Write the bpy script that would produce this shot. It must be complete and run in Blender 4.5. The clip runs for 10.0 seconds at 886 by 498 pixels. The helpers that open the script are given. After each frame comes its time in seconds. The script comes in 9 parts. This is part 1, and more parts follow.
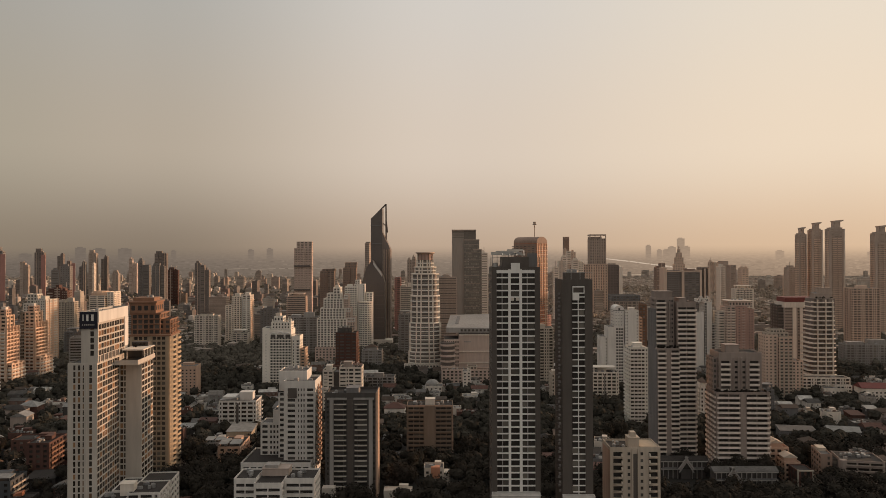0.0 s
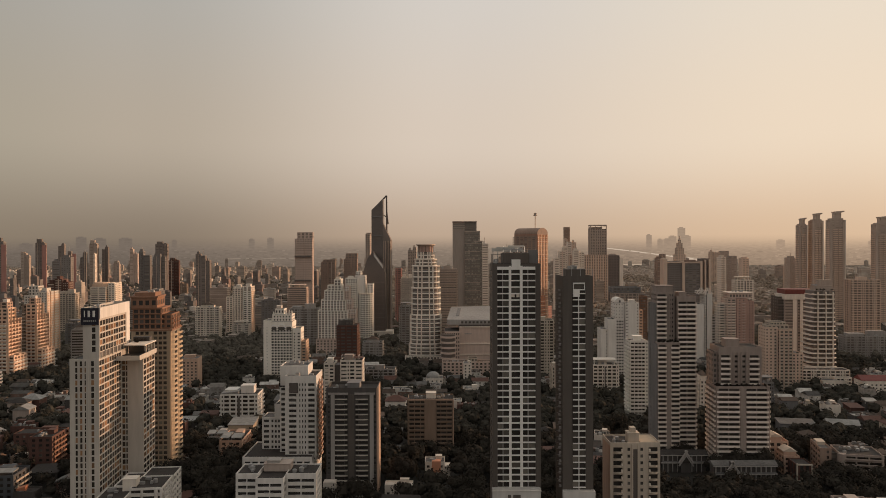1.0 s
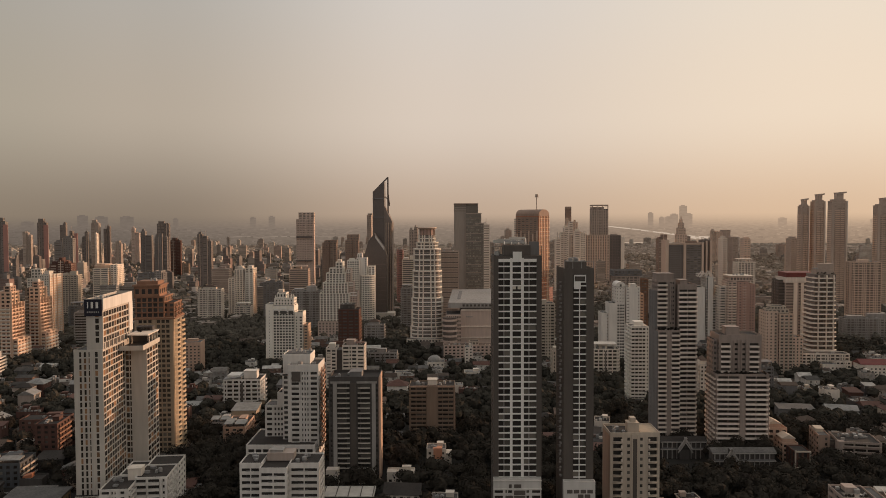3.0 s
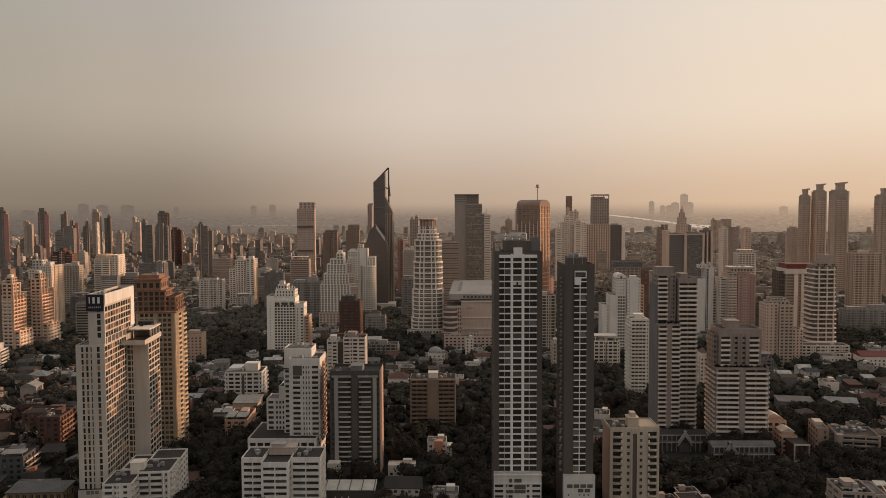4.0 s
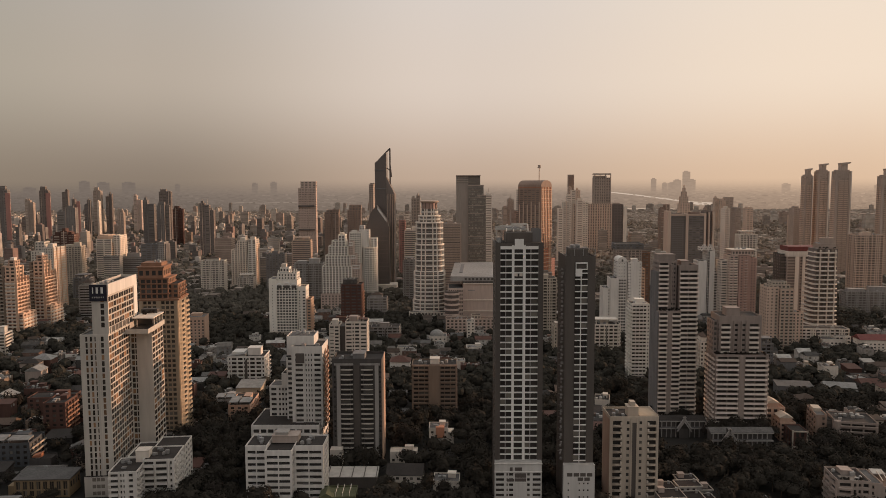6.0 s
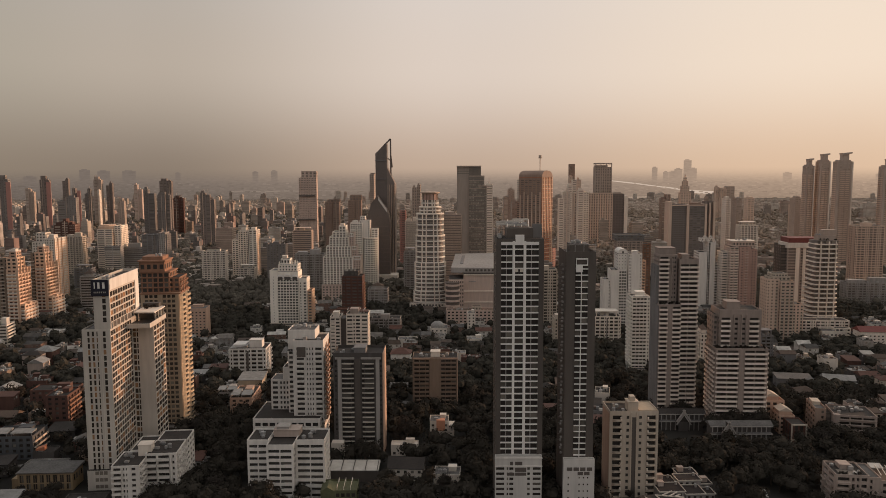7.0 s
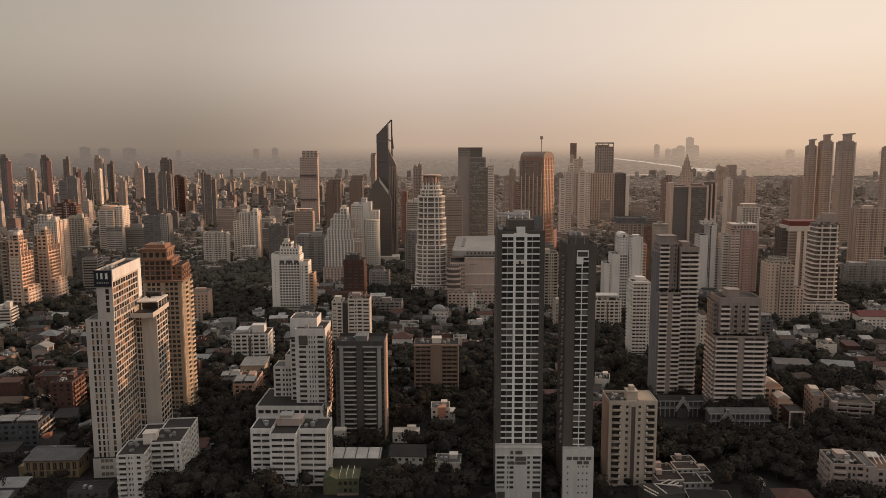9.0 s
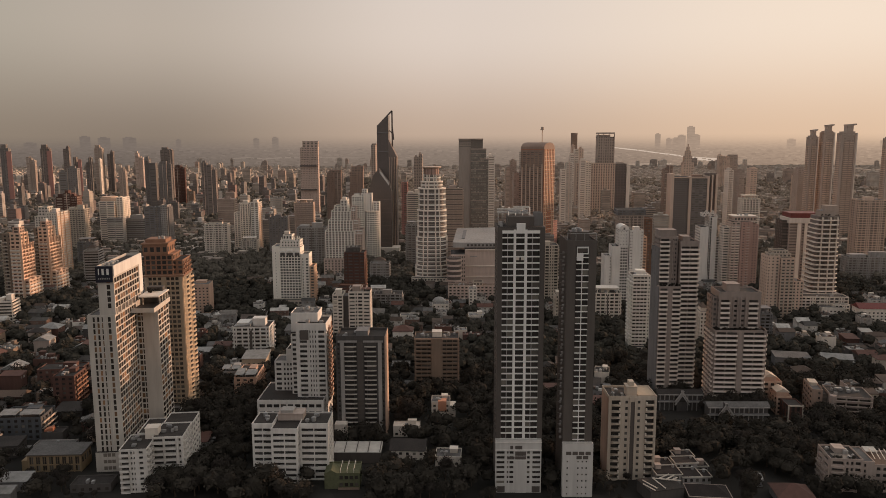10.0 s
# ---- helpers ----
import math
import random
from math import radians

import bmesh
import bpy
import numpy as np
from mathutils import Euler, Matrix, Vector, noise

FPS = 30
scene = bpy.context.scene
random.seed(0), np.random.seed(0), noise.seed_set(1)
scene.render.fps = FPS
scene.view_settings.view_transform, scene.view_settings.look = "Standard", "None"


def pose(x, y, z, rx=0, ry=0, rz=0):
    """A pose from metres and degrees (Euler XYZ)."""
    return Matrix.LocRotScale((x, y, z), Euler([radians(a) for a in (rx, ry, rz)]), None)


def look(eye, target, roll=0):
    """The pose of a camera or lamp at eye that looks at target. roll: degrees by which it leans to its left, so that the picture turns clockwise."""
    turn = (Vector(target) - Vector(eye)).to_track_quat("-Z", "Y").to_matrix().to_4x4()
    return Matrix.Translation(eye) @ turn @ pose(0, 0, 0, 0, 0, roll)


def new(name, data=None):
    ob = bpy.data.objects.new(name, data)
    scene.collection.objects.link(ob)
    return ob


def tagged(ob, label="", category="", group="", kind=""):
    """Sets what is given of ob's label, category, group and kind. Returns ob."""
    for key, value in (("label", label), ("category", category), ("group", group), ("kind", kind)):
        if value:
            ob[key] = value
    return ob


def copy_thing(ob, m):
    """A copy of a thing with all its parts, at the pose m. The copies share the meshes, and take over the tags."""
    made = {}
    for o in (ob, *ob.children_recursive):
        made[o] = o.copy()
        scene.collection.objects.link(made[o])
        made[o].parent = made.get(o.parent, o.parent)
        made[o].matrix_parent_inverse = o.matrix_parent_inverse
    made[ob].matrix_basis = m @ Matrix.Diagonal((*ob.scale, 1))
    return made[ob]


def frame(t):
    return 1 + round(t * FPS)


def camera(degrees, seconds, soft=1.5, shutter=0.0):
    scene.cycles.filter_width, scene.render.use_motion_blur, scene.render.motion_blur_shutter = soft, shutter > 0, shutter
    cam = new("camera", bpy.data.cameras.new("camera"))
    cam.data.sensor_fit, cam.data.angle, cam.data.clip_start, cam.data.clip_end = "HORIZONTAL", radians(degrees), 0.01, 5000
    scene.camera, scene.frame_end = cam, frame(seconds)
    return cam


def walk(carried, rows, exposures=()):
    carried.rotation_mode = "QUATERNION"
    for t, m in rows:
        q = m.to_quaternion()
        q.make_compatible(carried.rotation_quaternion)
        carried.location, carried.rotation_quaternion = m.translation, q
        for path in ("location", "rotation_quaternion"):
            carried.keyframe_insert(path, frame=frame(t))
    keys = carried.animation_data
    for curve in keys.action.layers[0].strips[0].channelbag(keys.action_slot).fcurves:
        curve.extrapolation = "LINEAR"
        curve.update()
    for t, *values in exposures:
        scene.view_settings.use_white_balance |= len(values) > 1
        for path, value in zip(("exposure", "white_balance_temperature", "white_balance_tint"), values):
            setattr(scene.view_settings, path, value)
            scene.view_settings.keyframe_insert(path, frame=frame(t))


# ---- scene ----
cam = camera(61.36, 10.0, soft=0.85)
# seconds, eye, yaw, pitch, lean to the right: a drone that climbs straight up and slowly looks down
ROWS = [
    (0.0, 0.00, 0.00, 139.80, 0.000, 0.536, 0.134),
    (0.5, -0.01, -0.08, 141.61, 0.023, 0.118, 0.150),
    (1.0, -0.01, -0.17, 143.42, 0.048, -0.307, 0.163),
    (1.5, -0.01, -0.27, 145.23, 0.074, -0.739, 0.174),
    (2.0, -0.01, -0.36, 147.05, 0.101, -1.177, 0.182),
    (2.5, -0.00, -0.46, 148.88, 0.130, -1.620, 0.189),
    (3.0, 0.00, -0.56, 150.71, 0.159, -2.068, 0.193),
    (3.5, 0.01, -0.66, 152.54, 0.188, -2.520, 0.196),
    (4.0, 0.01, -0.76, 154.37, 0.218, -2.974, 0.197),
    (4.5, 0.01, -0.86, 156.21, 0.248, -3.431, 0.196),
    (5.0, 0.01, -0.95, 158.05, 0.278, -3.889, 0.194),
    (5.5, 0.01, -1.04, 159.89, 0.307, -4.347, 0.192),
    (6.0, 0.01, -1.13, 161.74, 0.336, -4.805, 0.188),
    (6.5, 0.02, -1.22, 163.58, 0.365, -5.262, 0.184),
    (7.0, 0.02, -1.31, 165.43, 0.393, -5.717, 0.180),
    (7.5, 0.03, -1.40, 167.29, 0.419, -6.169, 0.176),
    (8.0, 0.04, -1.49, 169.14, 0.445, -6.618, 0.172),
    (8.5, 0.06, -1.58, 171.00, 0.471, -7.063, 0.170),
    (9.0, 0.09, -1.68, 172.86, 0.495, -7.503, 0.169),
    (9.5, 0.14, -1.79, 174.73, 0.518, -7.937, 0.170),
    (10.0, 0.20, -1.91, 176.60, 0.539, -8.364, 0.173),
]
walk(cam, [(t, pose(x, y, z, 90 + pitch, 0, yaw) @ pose(0, 0, 0, 0, 0, -lean)) for t, x, y, z, yaw, pitch, lean in ROWS],
     exposures=((0.0, -0.04, 6680, 10), (5.0, 0.01, 6530, 12), (10.0, 0.06, 6420, 13)))

# ---- world and sun ----
SUN_AZ, SUN_EL = 68.0, 8.0  # degrees right of the view, and above the horizon
sun_dir = Vector((math.sin(radians(SUN_AZ)) * math.cos(radians(SUN_EL)), math.cos(radians(SUN_AZ)) * math.cos(radians(SUN_EL)), math.sin(radians(SUN_EL))))
lamp = bpy.data.lights.new("sun", "SUN")
lamp.energy, lamp.angle, lamp.color = 3.3, radians(1.5), (1.0, 0.607, 0.372)
sun = new("sun", lamp)
sun.matrix_world = look((0, 0, 900), Vector((0, 0, 900)) - sun_dir)

world = bpy.data.worlds.new("hazy evening sky")
scene.world = world
world.use_nodes = True
wn, wl = world.node_tree.nodes, world.node_tree.links
wn.clear()


def wnode(kind, **settings):
    n = wn.new(kind)
    for key, value in settings.items():
        if key == "operation":
            n.operation = value
        elif key == "blend_type":
            n.blend_type = value
        elif key == "data_type":
            n.data_type = value
    return n


def ramp_of(node, stops):
    el = node.color_ramp.elements
    while len(el) < len(stops):
        el.new(0.5)
    for e, (at, c) in zip(el, stops):
        e.position, e.color = at, (*c, 1)
    node.color_ramp.interpolation = "EASE"


coord = wnode("ShaderNodeTexCoord")
sep = wnode("ShaderNodeSeparateXYZ")
wl.new(coord.outputs["Generated"], sep.inputs[0])
# how near the sun's side of the sky, 0 to 1
dot = wnode("ShaderNodeVectorMath", operation="DOT_PRODUCT")
dot.inputs[1].default_value = (math.sin(radians(SUN_AZ)), math.cos(radians(SUN_AZ)), 0)
wl.new(coord.outputs["Generated"], dot.inputs[0])
side = wnode("ShaderNodeMapRange")
side.inputs["From Min"].default_value, side.inputs["From Max"].default_value = -1, 1
wl.new(dot.outputs["Value"], side.inputs["Value"])
low = wnode("ShaderNodeValToRGB")
ramp_of(low, [(0.0, (0.285, 0.265, 0.252)), (0.26, (0.28, 0.26, 0.248)), (0.41, (0.215, 0.172, 0.128)), (0.50, (0.208, 0.165, 0.124)), (0.69, (0.43, 0.32, 0.235)), (0.88, (0.60, 0.425, 0.285)), (1.0, (0.9, 0.62, 0.38))])
wl.new(side.outputs[0], low.inputs[0])
mid = wnode("ShaderNodeValToRGB")
ramp_of(mid, [(0.0, (0.392, 0.357, 0.326)), (0.26, (0.402, 0.366, 0.333)), (0.41, (0.350, 0.310, 0.250)), (0.50, (0.393, 0.338, 0.276)), (0.69, (0.592, 0.508, 0.432)), (0.88, (0.722, 0.603, 0.48)), (1.0, (1.0, 0.77, 0.52))])
wl.new(side.outputs[0], mid.inputs[0])
high = wnode("ShaderNodeValToRGB")
ramp_of(high, [(0.0, (0.382, 0.367, 0.352)), (0.26, (0.385, 0.37, 0.355)), (0.41, (0.322, 0.322, 0.312)), (0.50, (0.36, 0.362, 0.350)), (0.69, (0.56, 0.54, 0.515)), (0.88, (0.675, 0.622, 0.545)), (1.0, (0.80, 0.70, 0.56))])
wl.new(side.outputs[0], high.inputs[0])
up1 = wnode("ShaderNodeMapRange")
up1.inputs["From Min"].default_value, up1.inputs["From Max"].default_value = -0.01, 0.14
up1.interpolation_type = "SMOOTHSTEP"
wl.new(sep.outputs["Z"], up1.inputs["Value"])
up2 = wnode("ShaderNodeMapRange")
up2.inputs["From Min"].default_value, up2.inputs["From Max"].default_value = 0.12, 0.40
up2.interpolation_type = "SMOOTHSTEP"
wl.new(sep.outputs["Z"], up2.inputs["Value"])
mix1 = wnode("ShaderNodeMixRGB")
wl.new(up1.outputs[0], mix1.inputs[0]), wl.new(low.outputs[0], mix1.inputs[1]), wl.new(mid.outputs[0], mix1.inputs[2])
mix2 = wnode("ShaderNodeMixRGB")
wl.new(up2.outputs[0], mix2.inputs[0]), wl.new(mix1.outputs[0], mix2.inputs[1]), wl.new(high.outputs[0], mix2.inputs[2])
sky = wnode("ShaderNodeTexSky")
sky.sky_type, sky.sun_disc = "NISHITA", False
sky.sun_elevation, sky.sun_rotation = radians(SUN_EL), radians(SUN_AZ)
sky.air_density, sky.dust_density = 1.5, 6.0
sky_back, haze_back = wnode("ShaderNodeBackground"), wnode("ShaderNodeBackground")
sky_back.inputs["Strength"].default_value, haze_back.inputs["Strength"].default_value = 0.006, 1.16
wl.new(sky.outputs[0], sky_back.inputs[0]), wl.new(mix2.outputs[0], haze_back.inputs[0])
both, wout = wnode("ShaderNodeAddShader"), wnode("ShaderNodeOutputWorld")
wl.new(sky_back.outputs[0], both.inputs[0]), wl.new(haze_back.outputs[0], both.inputs[1])
wl.new(both.outputs[0], wout.inputs[0])

# ---- materials ----
def material(name, colour, second=None, rough=0.8, grain=0.5, stain=0.03, streak=0.0, bump=0.15, metal=0.0, vary=0.0, island=False, specular=0.3):
    """A weathered surface: grain and large stains in world metres, rain streaks, a shift from piece to piece."""
    m = bpy.data.materials.new(name)
    m.use_nodes = True
    n, l = m.node_tree.nodes, m.node_tree.links
    b = n["Principled BSDF"]
    second = second or tuple(c * 0.72 for c in colour)
    geo = n.new("ShaderNodeNewGeometry")
    big = n.new("ShaderNodeTexNoise")
    big.inputs["Scale"].default_value, big.inputs["Detail"].default_value = stain, 5
    l.new(geo.outputs["Position"], big.inputs["Vector"])
    fine = n.new("ShaderNodeTexNoise")
    fine.inputs["Scale"].default_value, fine.inputs["Detail"].default_value = grain, 4
    stretch = n.new("ShaderNodeMapping")
    stretch.inputs["Scale"].default_value = (1, 1, 0.12 if streak else 1)
    l.new(geo.outputs["Position"], stretch.inputs[0])
    l.new(stretch.outputs[0], fine.inputs["Vector"])
    add = n.new("ShaderNodeMath")
    add.operation = "ADD"
    l.new(big.outputs[0], add.inputs[0]), l.new(fine.outputs[0], add.inputs[1])
    span = n.new("ShaderNodeMapRange")
    span.inputs["From Min"].default_value, span.inputs["From Max"].default_value = 0.72, 1.28
    l.new(add.outputs[0], span.inputs["Value"])
    mix = n.new("ShaderNodeMixRGB")
    mix.inputs[1].default_value, mix.inputs[2].default_value = (*second, 1), (*colour, 1)
    l.new(span.outputs[0], mix.inputs[0])
    out = mix
    if vary:
        hsv = n.new("ShaderNodeHueSaturation")
        rnd = n.new("ShaderNodeMapRange")
        rnd.inputs["To Min"].default_value, rnd.inputs["To Max"].default_value = 1 - vary, 1 + vary
        if island:
            l.new(geo.outputs["Random Per Island"], rnd.inputs["Value"])
        else:
            info = n.new("ShaderNodeObjectInfo")
            l.new(info.outputs["Random"], rnd.inputs["Value"])
        l.new(rnd.outputs[0], hsv.inputs["Value"])
        l.new(mix.outputs[0], hsv.inputs["Color"])
        out = hsv
    l.new(out.outputs[0], b.inputs["Base Color"])
    b.inputs["Roughness"].default_value, b.inputs["Metallic"].default_value = rough, metal
    b.inputs["Specular IOR Level"].default_value = specular
    if bump:
        bp = n.new("ShaderNodeBump")
        bp.inputs["Strength"].default_value, bp.inputs["Distance"].default_value = bump, 0.1
        l.new(fine.outputs[0], bp.inputs["Height"]), l.new(bp.outputs[0], b.inputs["Normal"])
    return m


def many_colours(name, stops, rough=0.85, island=True, grain=0.3):
    """Each piece takes one of several colours by chance, with grain over it."""
    m = bpy.data.materials.new(name)
    m.use_nodes = True
    n, l = m.node_tree.nodes, m.node_tree.links
    b = n["Principled BSDF"]
    ramp = n.new("ShaderNodeValToRGB")
    el = ramp.color_ramp.elements
    while len(el) < len(stops):
        el.new(0.5)
    for i, (e, c) in enumerate(zip(el, stops)):
        e.position, e.color = i / len(stops), (*c, 1)
    ramp.color_ramp.interpolation = "CONSTANT"
    geo = n.new("ShaderNodeNewGeometry")
    if island:
        l.new(geo.outputs["Random Per Island"], ramp.inputs[0])
    else:
        info = n.new("ShaderNodeObjectInfo")
        l.new(info.outputs["Random"], ramp.inputs[0])
    fine = n.new("ShaderNodeTexNoise")
    fine.inputs["Scale"].default_value, fine.inputs["Detail"].default_value = grain, 5
    l.new(geo.outputs["Position"], fine.inputs["Vector"])
    span = n.new("ShaderNodeMapRange")
    span.inputs["From Min"].default_value, span.inputs["From Max"].default_value = 0.3, 0.7
    span.inputs["To Min"].default_value, span.inputs["To Max"].default_value = 0.6, 1.15
    l.new(fine.outputs[0], span.inputs["Value"])
    hsv = n.new("ShaderNodeHueSaturation")
    l.new(span.outputs[0], hsv.inputs["Value"]), l.new(ramp.outputs[0], hsv.inputs["Color"])
    l.new(hsv.outputs[0], b.inputs["Base Color"])
    b.inputs["Roughness"].default_value = rough
    b.inputs["Specular IOR Level"].default_value = 0.3
    return m


def glass_material(name, dark, pale, share=0.25, rough=0.2, island=False):
    """Window glass with a dark room behind; some panes have a pale curtain drawn."""
    m = bpy.data.materials.new(name)
    m.use_nodes = True
    n, l = m.node_tree.nodes, m.node_tree.links
    b = n["Principled BSDF"]
    ramp = n.new("ShaderNodeValToRGB")
    el = ramp.color_ramp.elements
    el.new(0.5), el.new(0.7)
    half = tuple((p + q) / 2 for p, q in zip(dark, pale))
    for e, (at, c) in zip(el, ((0.0, dark), (0.45, tuple(1.5 * q for q in dark)), (1 - share, half), (1 - share / 3, pale))):
        e.position, e.color = at, (*c, 1)
    ramp.color_ramp.interpolation = "CONSTANT"
    if island:
        geo = n.new("ShaderNodeNewGeometry")
        l.new(geo.outputs["Random Per Island"], ramp.inputs[0])
    else:
        info = n.new("ShaderNodeObjectInfo")
        l.new(info.outputs["Random"], ramp.inputs[0])
    l.new(ramp.outputs[0], b.inputs["Base Color"])
    b.inputs["Roughness"].default_value = rough
    b.inputs["Specular IOR Level"].default_value = 0.5
    return m


WHITE = material("white painted concrete", (0.72, 0.685, 0.645), (0.55, 0.52, 0.485), streak=1, vary=0.05)
OFFWHITE = material("off-white render", (0.75, 0.675, 0.595), (0.57, 0.51, 0.445), streak=1, vary=0.05)
CREAM = material("cream render", (0.54, 0.465, 0.385), (0.41, 0.352, 0.29), streak=1, vary=0.05)
SAND = material("sand-coloured render", (0.42, 0.345, 0.26), (0.32, 0.262, 0.195), streak=1, vary=0.05)
TERRA = material("terracotta-painted render", (0.285, 0.155, 0.10), (0.215, 0.118, 0.077), streak=1, vary=0.06)
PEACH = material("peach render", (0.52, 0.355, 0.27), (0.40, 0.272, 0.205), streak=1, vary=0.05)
GREY = material("grey concrete", (0.38, 0.355, 0.333), (0.265, 0.247, 0.23), streak=1, vary=0.06)
MIDGREY = material("mid-grey render", (0.22, 0.21, 0.21), (0.15, 0.145, 0.14), streak=1, vary=0.05)
ROSEGREY = material("rose-grey concrete", (0.42, 0.345, 0.302), (0.305, 0.25, 0.218), streak=1, vary=0.06)
MAUVEGREY = material("mauve-grey concrete", (0.345, 0.285, 0.252), (0.255, 0.21, 0.186), streak=1, vary=0.06)
DARKGREY = material("dark brown-grey render", (0.095, 0.085, 0.080), (0.066, 0.06, 0.056), streak=1, vary=0.06)
CHARCOAL = material("charcoal cladding", (0.118, 0.101, 0.089), (0.089, 0.076, 0.068), rough=0.6, streak=1, vary=0.05)
BROWN = material("brown render", (0.255, 0.19, 0.145), (0.195, 0.143, 0.108), streak=1, vary=0.05)
BRICKRED = material("red-brown tile cladding", (0.13, 0.068, 0.054), (0.095, 0.050, 0.040), streak=1, vary=0.05)
ROOF = material("bitumen roof", (0.056, 0.048, 0.044), (0.030, 0.027, 0.025), stain=0.12, grain=1.2, rough=0.9)
PALEROOF = material("pale screed roof", (0.165, 0.157, 0.15), (0.085, 0.081, 0.078), stain=0.12, grain=1.0, rough=0.9)
METALROOF = material("corrugated metal roof", (0.31, 0.30, 0.285), (0.19, 0.183, 0.172), rough=0.5, metal=0.2, stain=0.2)
REDROOF = material("red roof sheet", (0.20, 0.05, 0.042), (0.13, 0.04, 0.035), rough=0.6)
TILEROOF = material("brown roof tiles", (0.12, 0.085, 0.065), (0.07, 0.05, 0.04), grain=2.0, vary=0.2)
PALEMETAL = material("pale ribbed sheet roof", (0.56, 0.53, 0.485), (0.43, 0.405, 0.37), rough=0.55, stain=0.2)
HOTEL = material("cream-white hotel render", (0.55, 0.50, 0.445), (0.43, 0.39, 0.345), streak=1, vary=0.04)
OCHRE = material("golden sand render", (0.43, 0.33, 0.235), (0.335, 0.257, 0.183), streak=1)
PINKSTONE = material("pale pink-beige render", (0.60, 0.47, 0.40), (0.48, 0.375, 0.32), streak=1)
TOWERBROWN = material("grey-brown tile cladding", (0.33, 0.235, 0.185), (0.26, 0.185, 0.147), streak=1)
OFFICEGREY = material("brown-grey stone cladding", (0.348, 0.296, 0.256), (0.276, 0.235, 0.204), streak=1)
PODIUM = material("greyish-white podium render", (0.61, 0.585, 0.555), (0.47, 0.45, 0.425), streak=1)
BRIGHT = material("clean warm-white render", (0.84, 0.785, 0.705), (0.70, 0.65, 0.58), streak=1, vary=0.04)
CLEANWHITE = material("clean white bands", (0.86, 0.835, 0.80), (0.76, 0.735, 0.70), streak=1)
WARMSAND = material("warm sand render", (0.60, 0.455, 0.31), (0.48, 0.36, 0.245), streak=1)
STEEL = material("galvanised steel", (0.45, 0.44, 0.43), (0.3, 0.3, 0.3), rough=0.45, metal=0.6)
# the next five carry haze in their base colours, for buildings further off
PALESTONE = material("pale haze-tinted concrete", (0.79, 0.695, 0.60), (0.66, 0.575, 0.49), streak=1, vary=0.10)
WARMSTONE = material("warm haze-tinted concrete", (0.64, 0.49, 0.39), (0.54, 0.41, 0.33), streak=1, vary=0.10)
DARKDUSK = material("slate-brown haze-tinted cladding", (0.235, 0.195, 0.175), (0.18, 0.15, 0.135), streak=1, vary=0.10)
DUSKSTONE = material("grey-brown haze-tinted cladding", (0.44, 0.355, 0.30), (0.36, 0.29, 0.245), streak=1, vary=0.10)
SLATE = material("slate-grey haze-tinted cladding", (0.235, 0.212, 0.198), (0.18, 0.163, 0.153), streak=1, vary=0.12)
ROSE = material("rose-painted render", (0.42, 0.22, 0.185), (0.34, 0.18, 0.15), streak=1)
GLASS = glass_material("window glass", (0.040, 0.035, 0.032), (0.20, 0.18, 0.155), 0.22)
# some panes are coloured amber, as painted reflections of the sunset
SUNGLASS = glass_material("window glass with painted amber reflections", (0.036, 0.030, 0.026), (0.32, 0.18, 0.10), 0.26)
# panes of the middle distance, lifted by painted haze
TINTGLASS = glass_material("brown window glass lifted for haze", (0.060, 0.053, 0.047), (0.13, 0.115, 0.095), 0.2, rough=0.4, island=True)
# sunlight is put into this colour, mostly for faces turned to the sun
PEACHLIT = material("peach render in sunlit tone", (0.69, 0.48, 0.35), (0.55, 0.38, 0.275), streak=1, vary=0.05)
COOLWHITE = material("cool white render", (0.75, 0.705, 0.65), (0.60, 0.56, 0.515), streak=1, vary=0.05)
# the shade of deep balconies is painted into these panes
SHADEGLASS = glass_material("window glass darkened for balcony shade", (0.022, 0.019, 0.017), (0.10, 0.09, 0.08), 0.2, rough=0.55)
GLASSJ = glass_material("window glass in rows", (0.046, 0.041, 0.037), (0.18, 0.16, 0.135), 0.22, island=True)
# distant panes: dark glass raised towards the haze colour
FARGLASS = glass_material("far window glass paled for haze", (0.28, 0.225, 0.185), (0.44, 0.36, 0.29), 0.3, rough=0.35, island=True)
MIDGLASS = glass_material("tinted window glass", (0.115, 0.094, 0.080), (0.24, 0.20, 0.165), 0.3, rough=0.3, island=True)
DUSKGLASS = material("brown-grey curtain-wall glass", (0.14, 0.113, 0.10), (0.105, 0.086, 0.077), rough=0.3, specular=0.6, bump=0.03)
OFFICEGLASS = glass_material("office window glass", (0.144, 0.128, 0.110), (0.312, 0.275, 0.231), 0.3, rough=0.3, island=True)
CURTAIN = material("dark curtain-wall glass", (0.065, 0.058, 0.055), (0.045, 0.041, 0.039), rough=0.22, specular=0.6, bump=0.03)
GREENGLASS = material("green-grey curtain-wall glass", (0.23, 0.20, 0.17), (0.175, 0.153, 0.132), rough=0.25, specular=0.6, bump=0.03)
NAVY = material("navy sign panel", (0.018, 0.018, 0.03), rough=0.5)
SIGNWHITE = material("white sign letters", (0.75, 0.72, 0.68), rough=0.6)
BARK = material("bark", (0.09, 0.065, 0.045), (0.05, 0.036, 0.026), grain=3)
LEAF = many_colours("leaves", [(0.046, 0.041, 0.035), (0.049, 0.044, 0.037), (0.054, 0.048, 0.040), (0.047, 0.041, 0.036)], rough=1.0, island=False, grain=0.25)
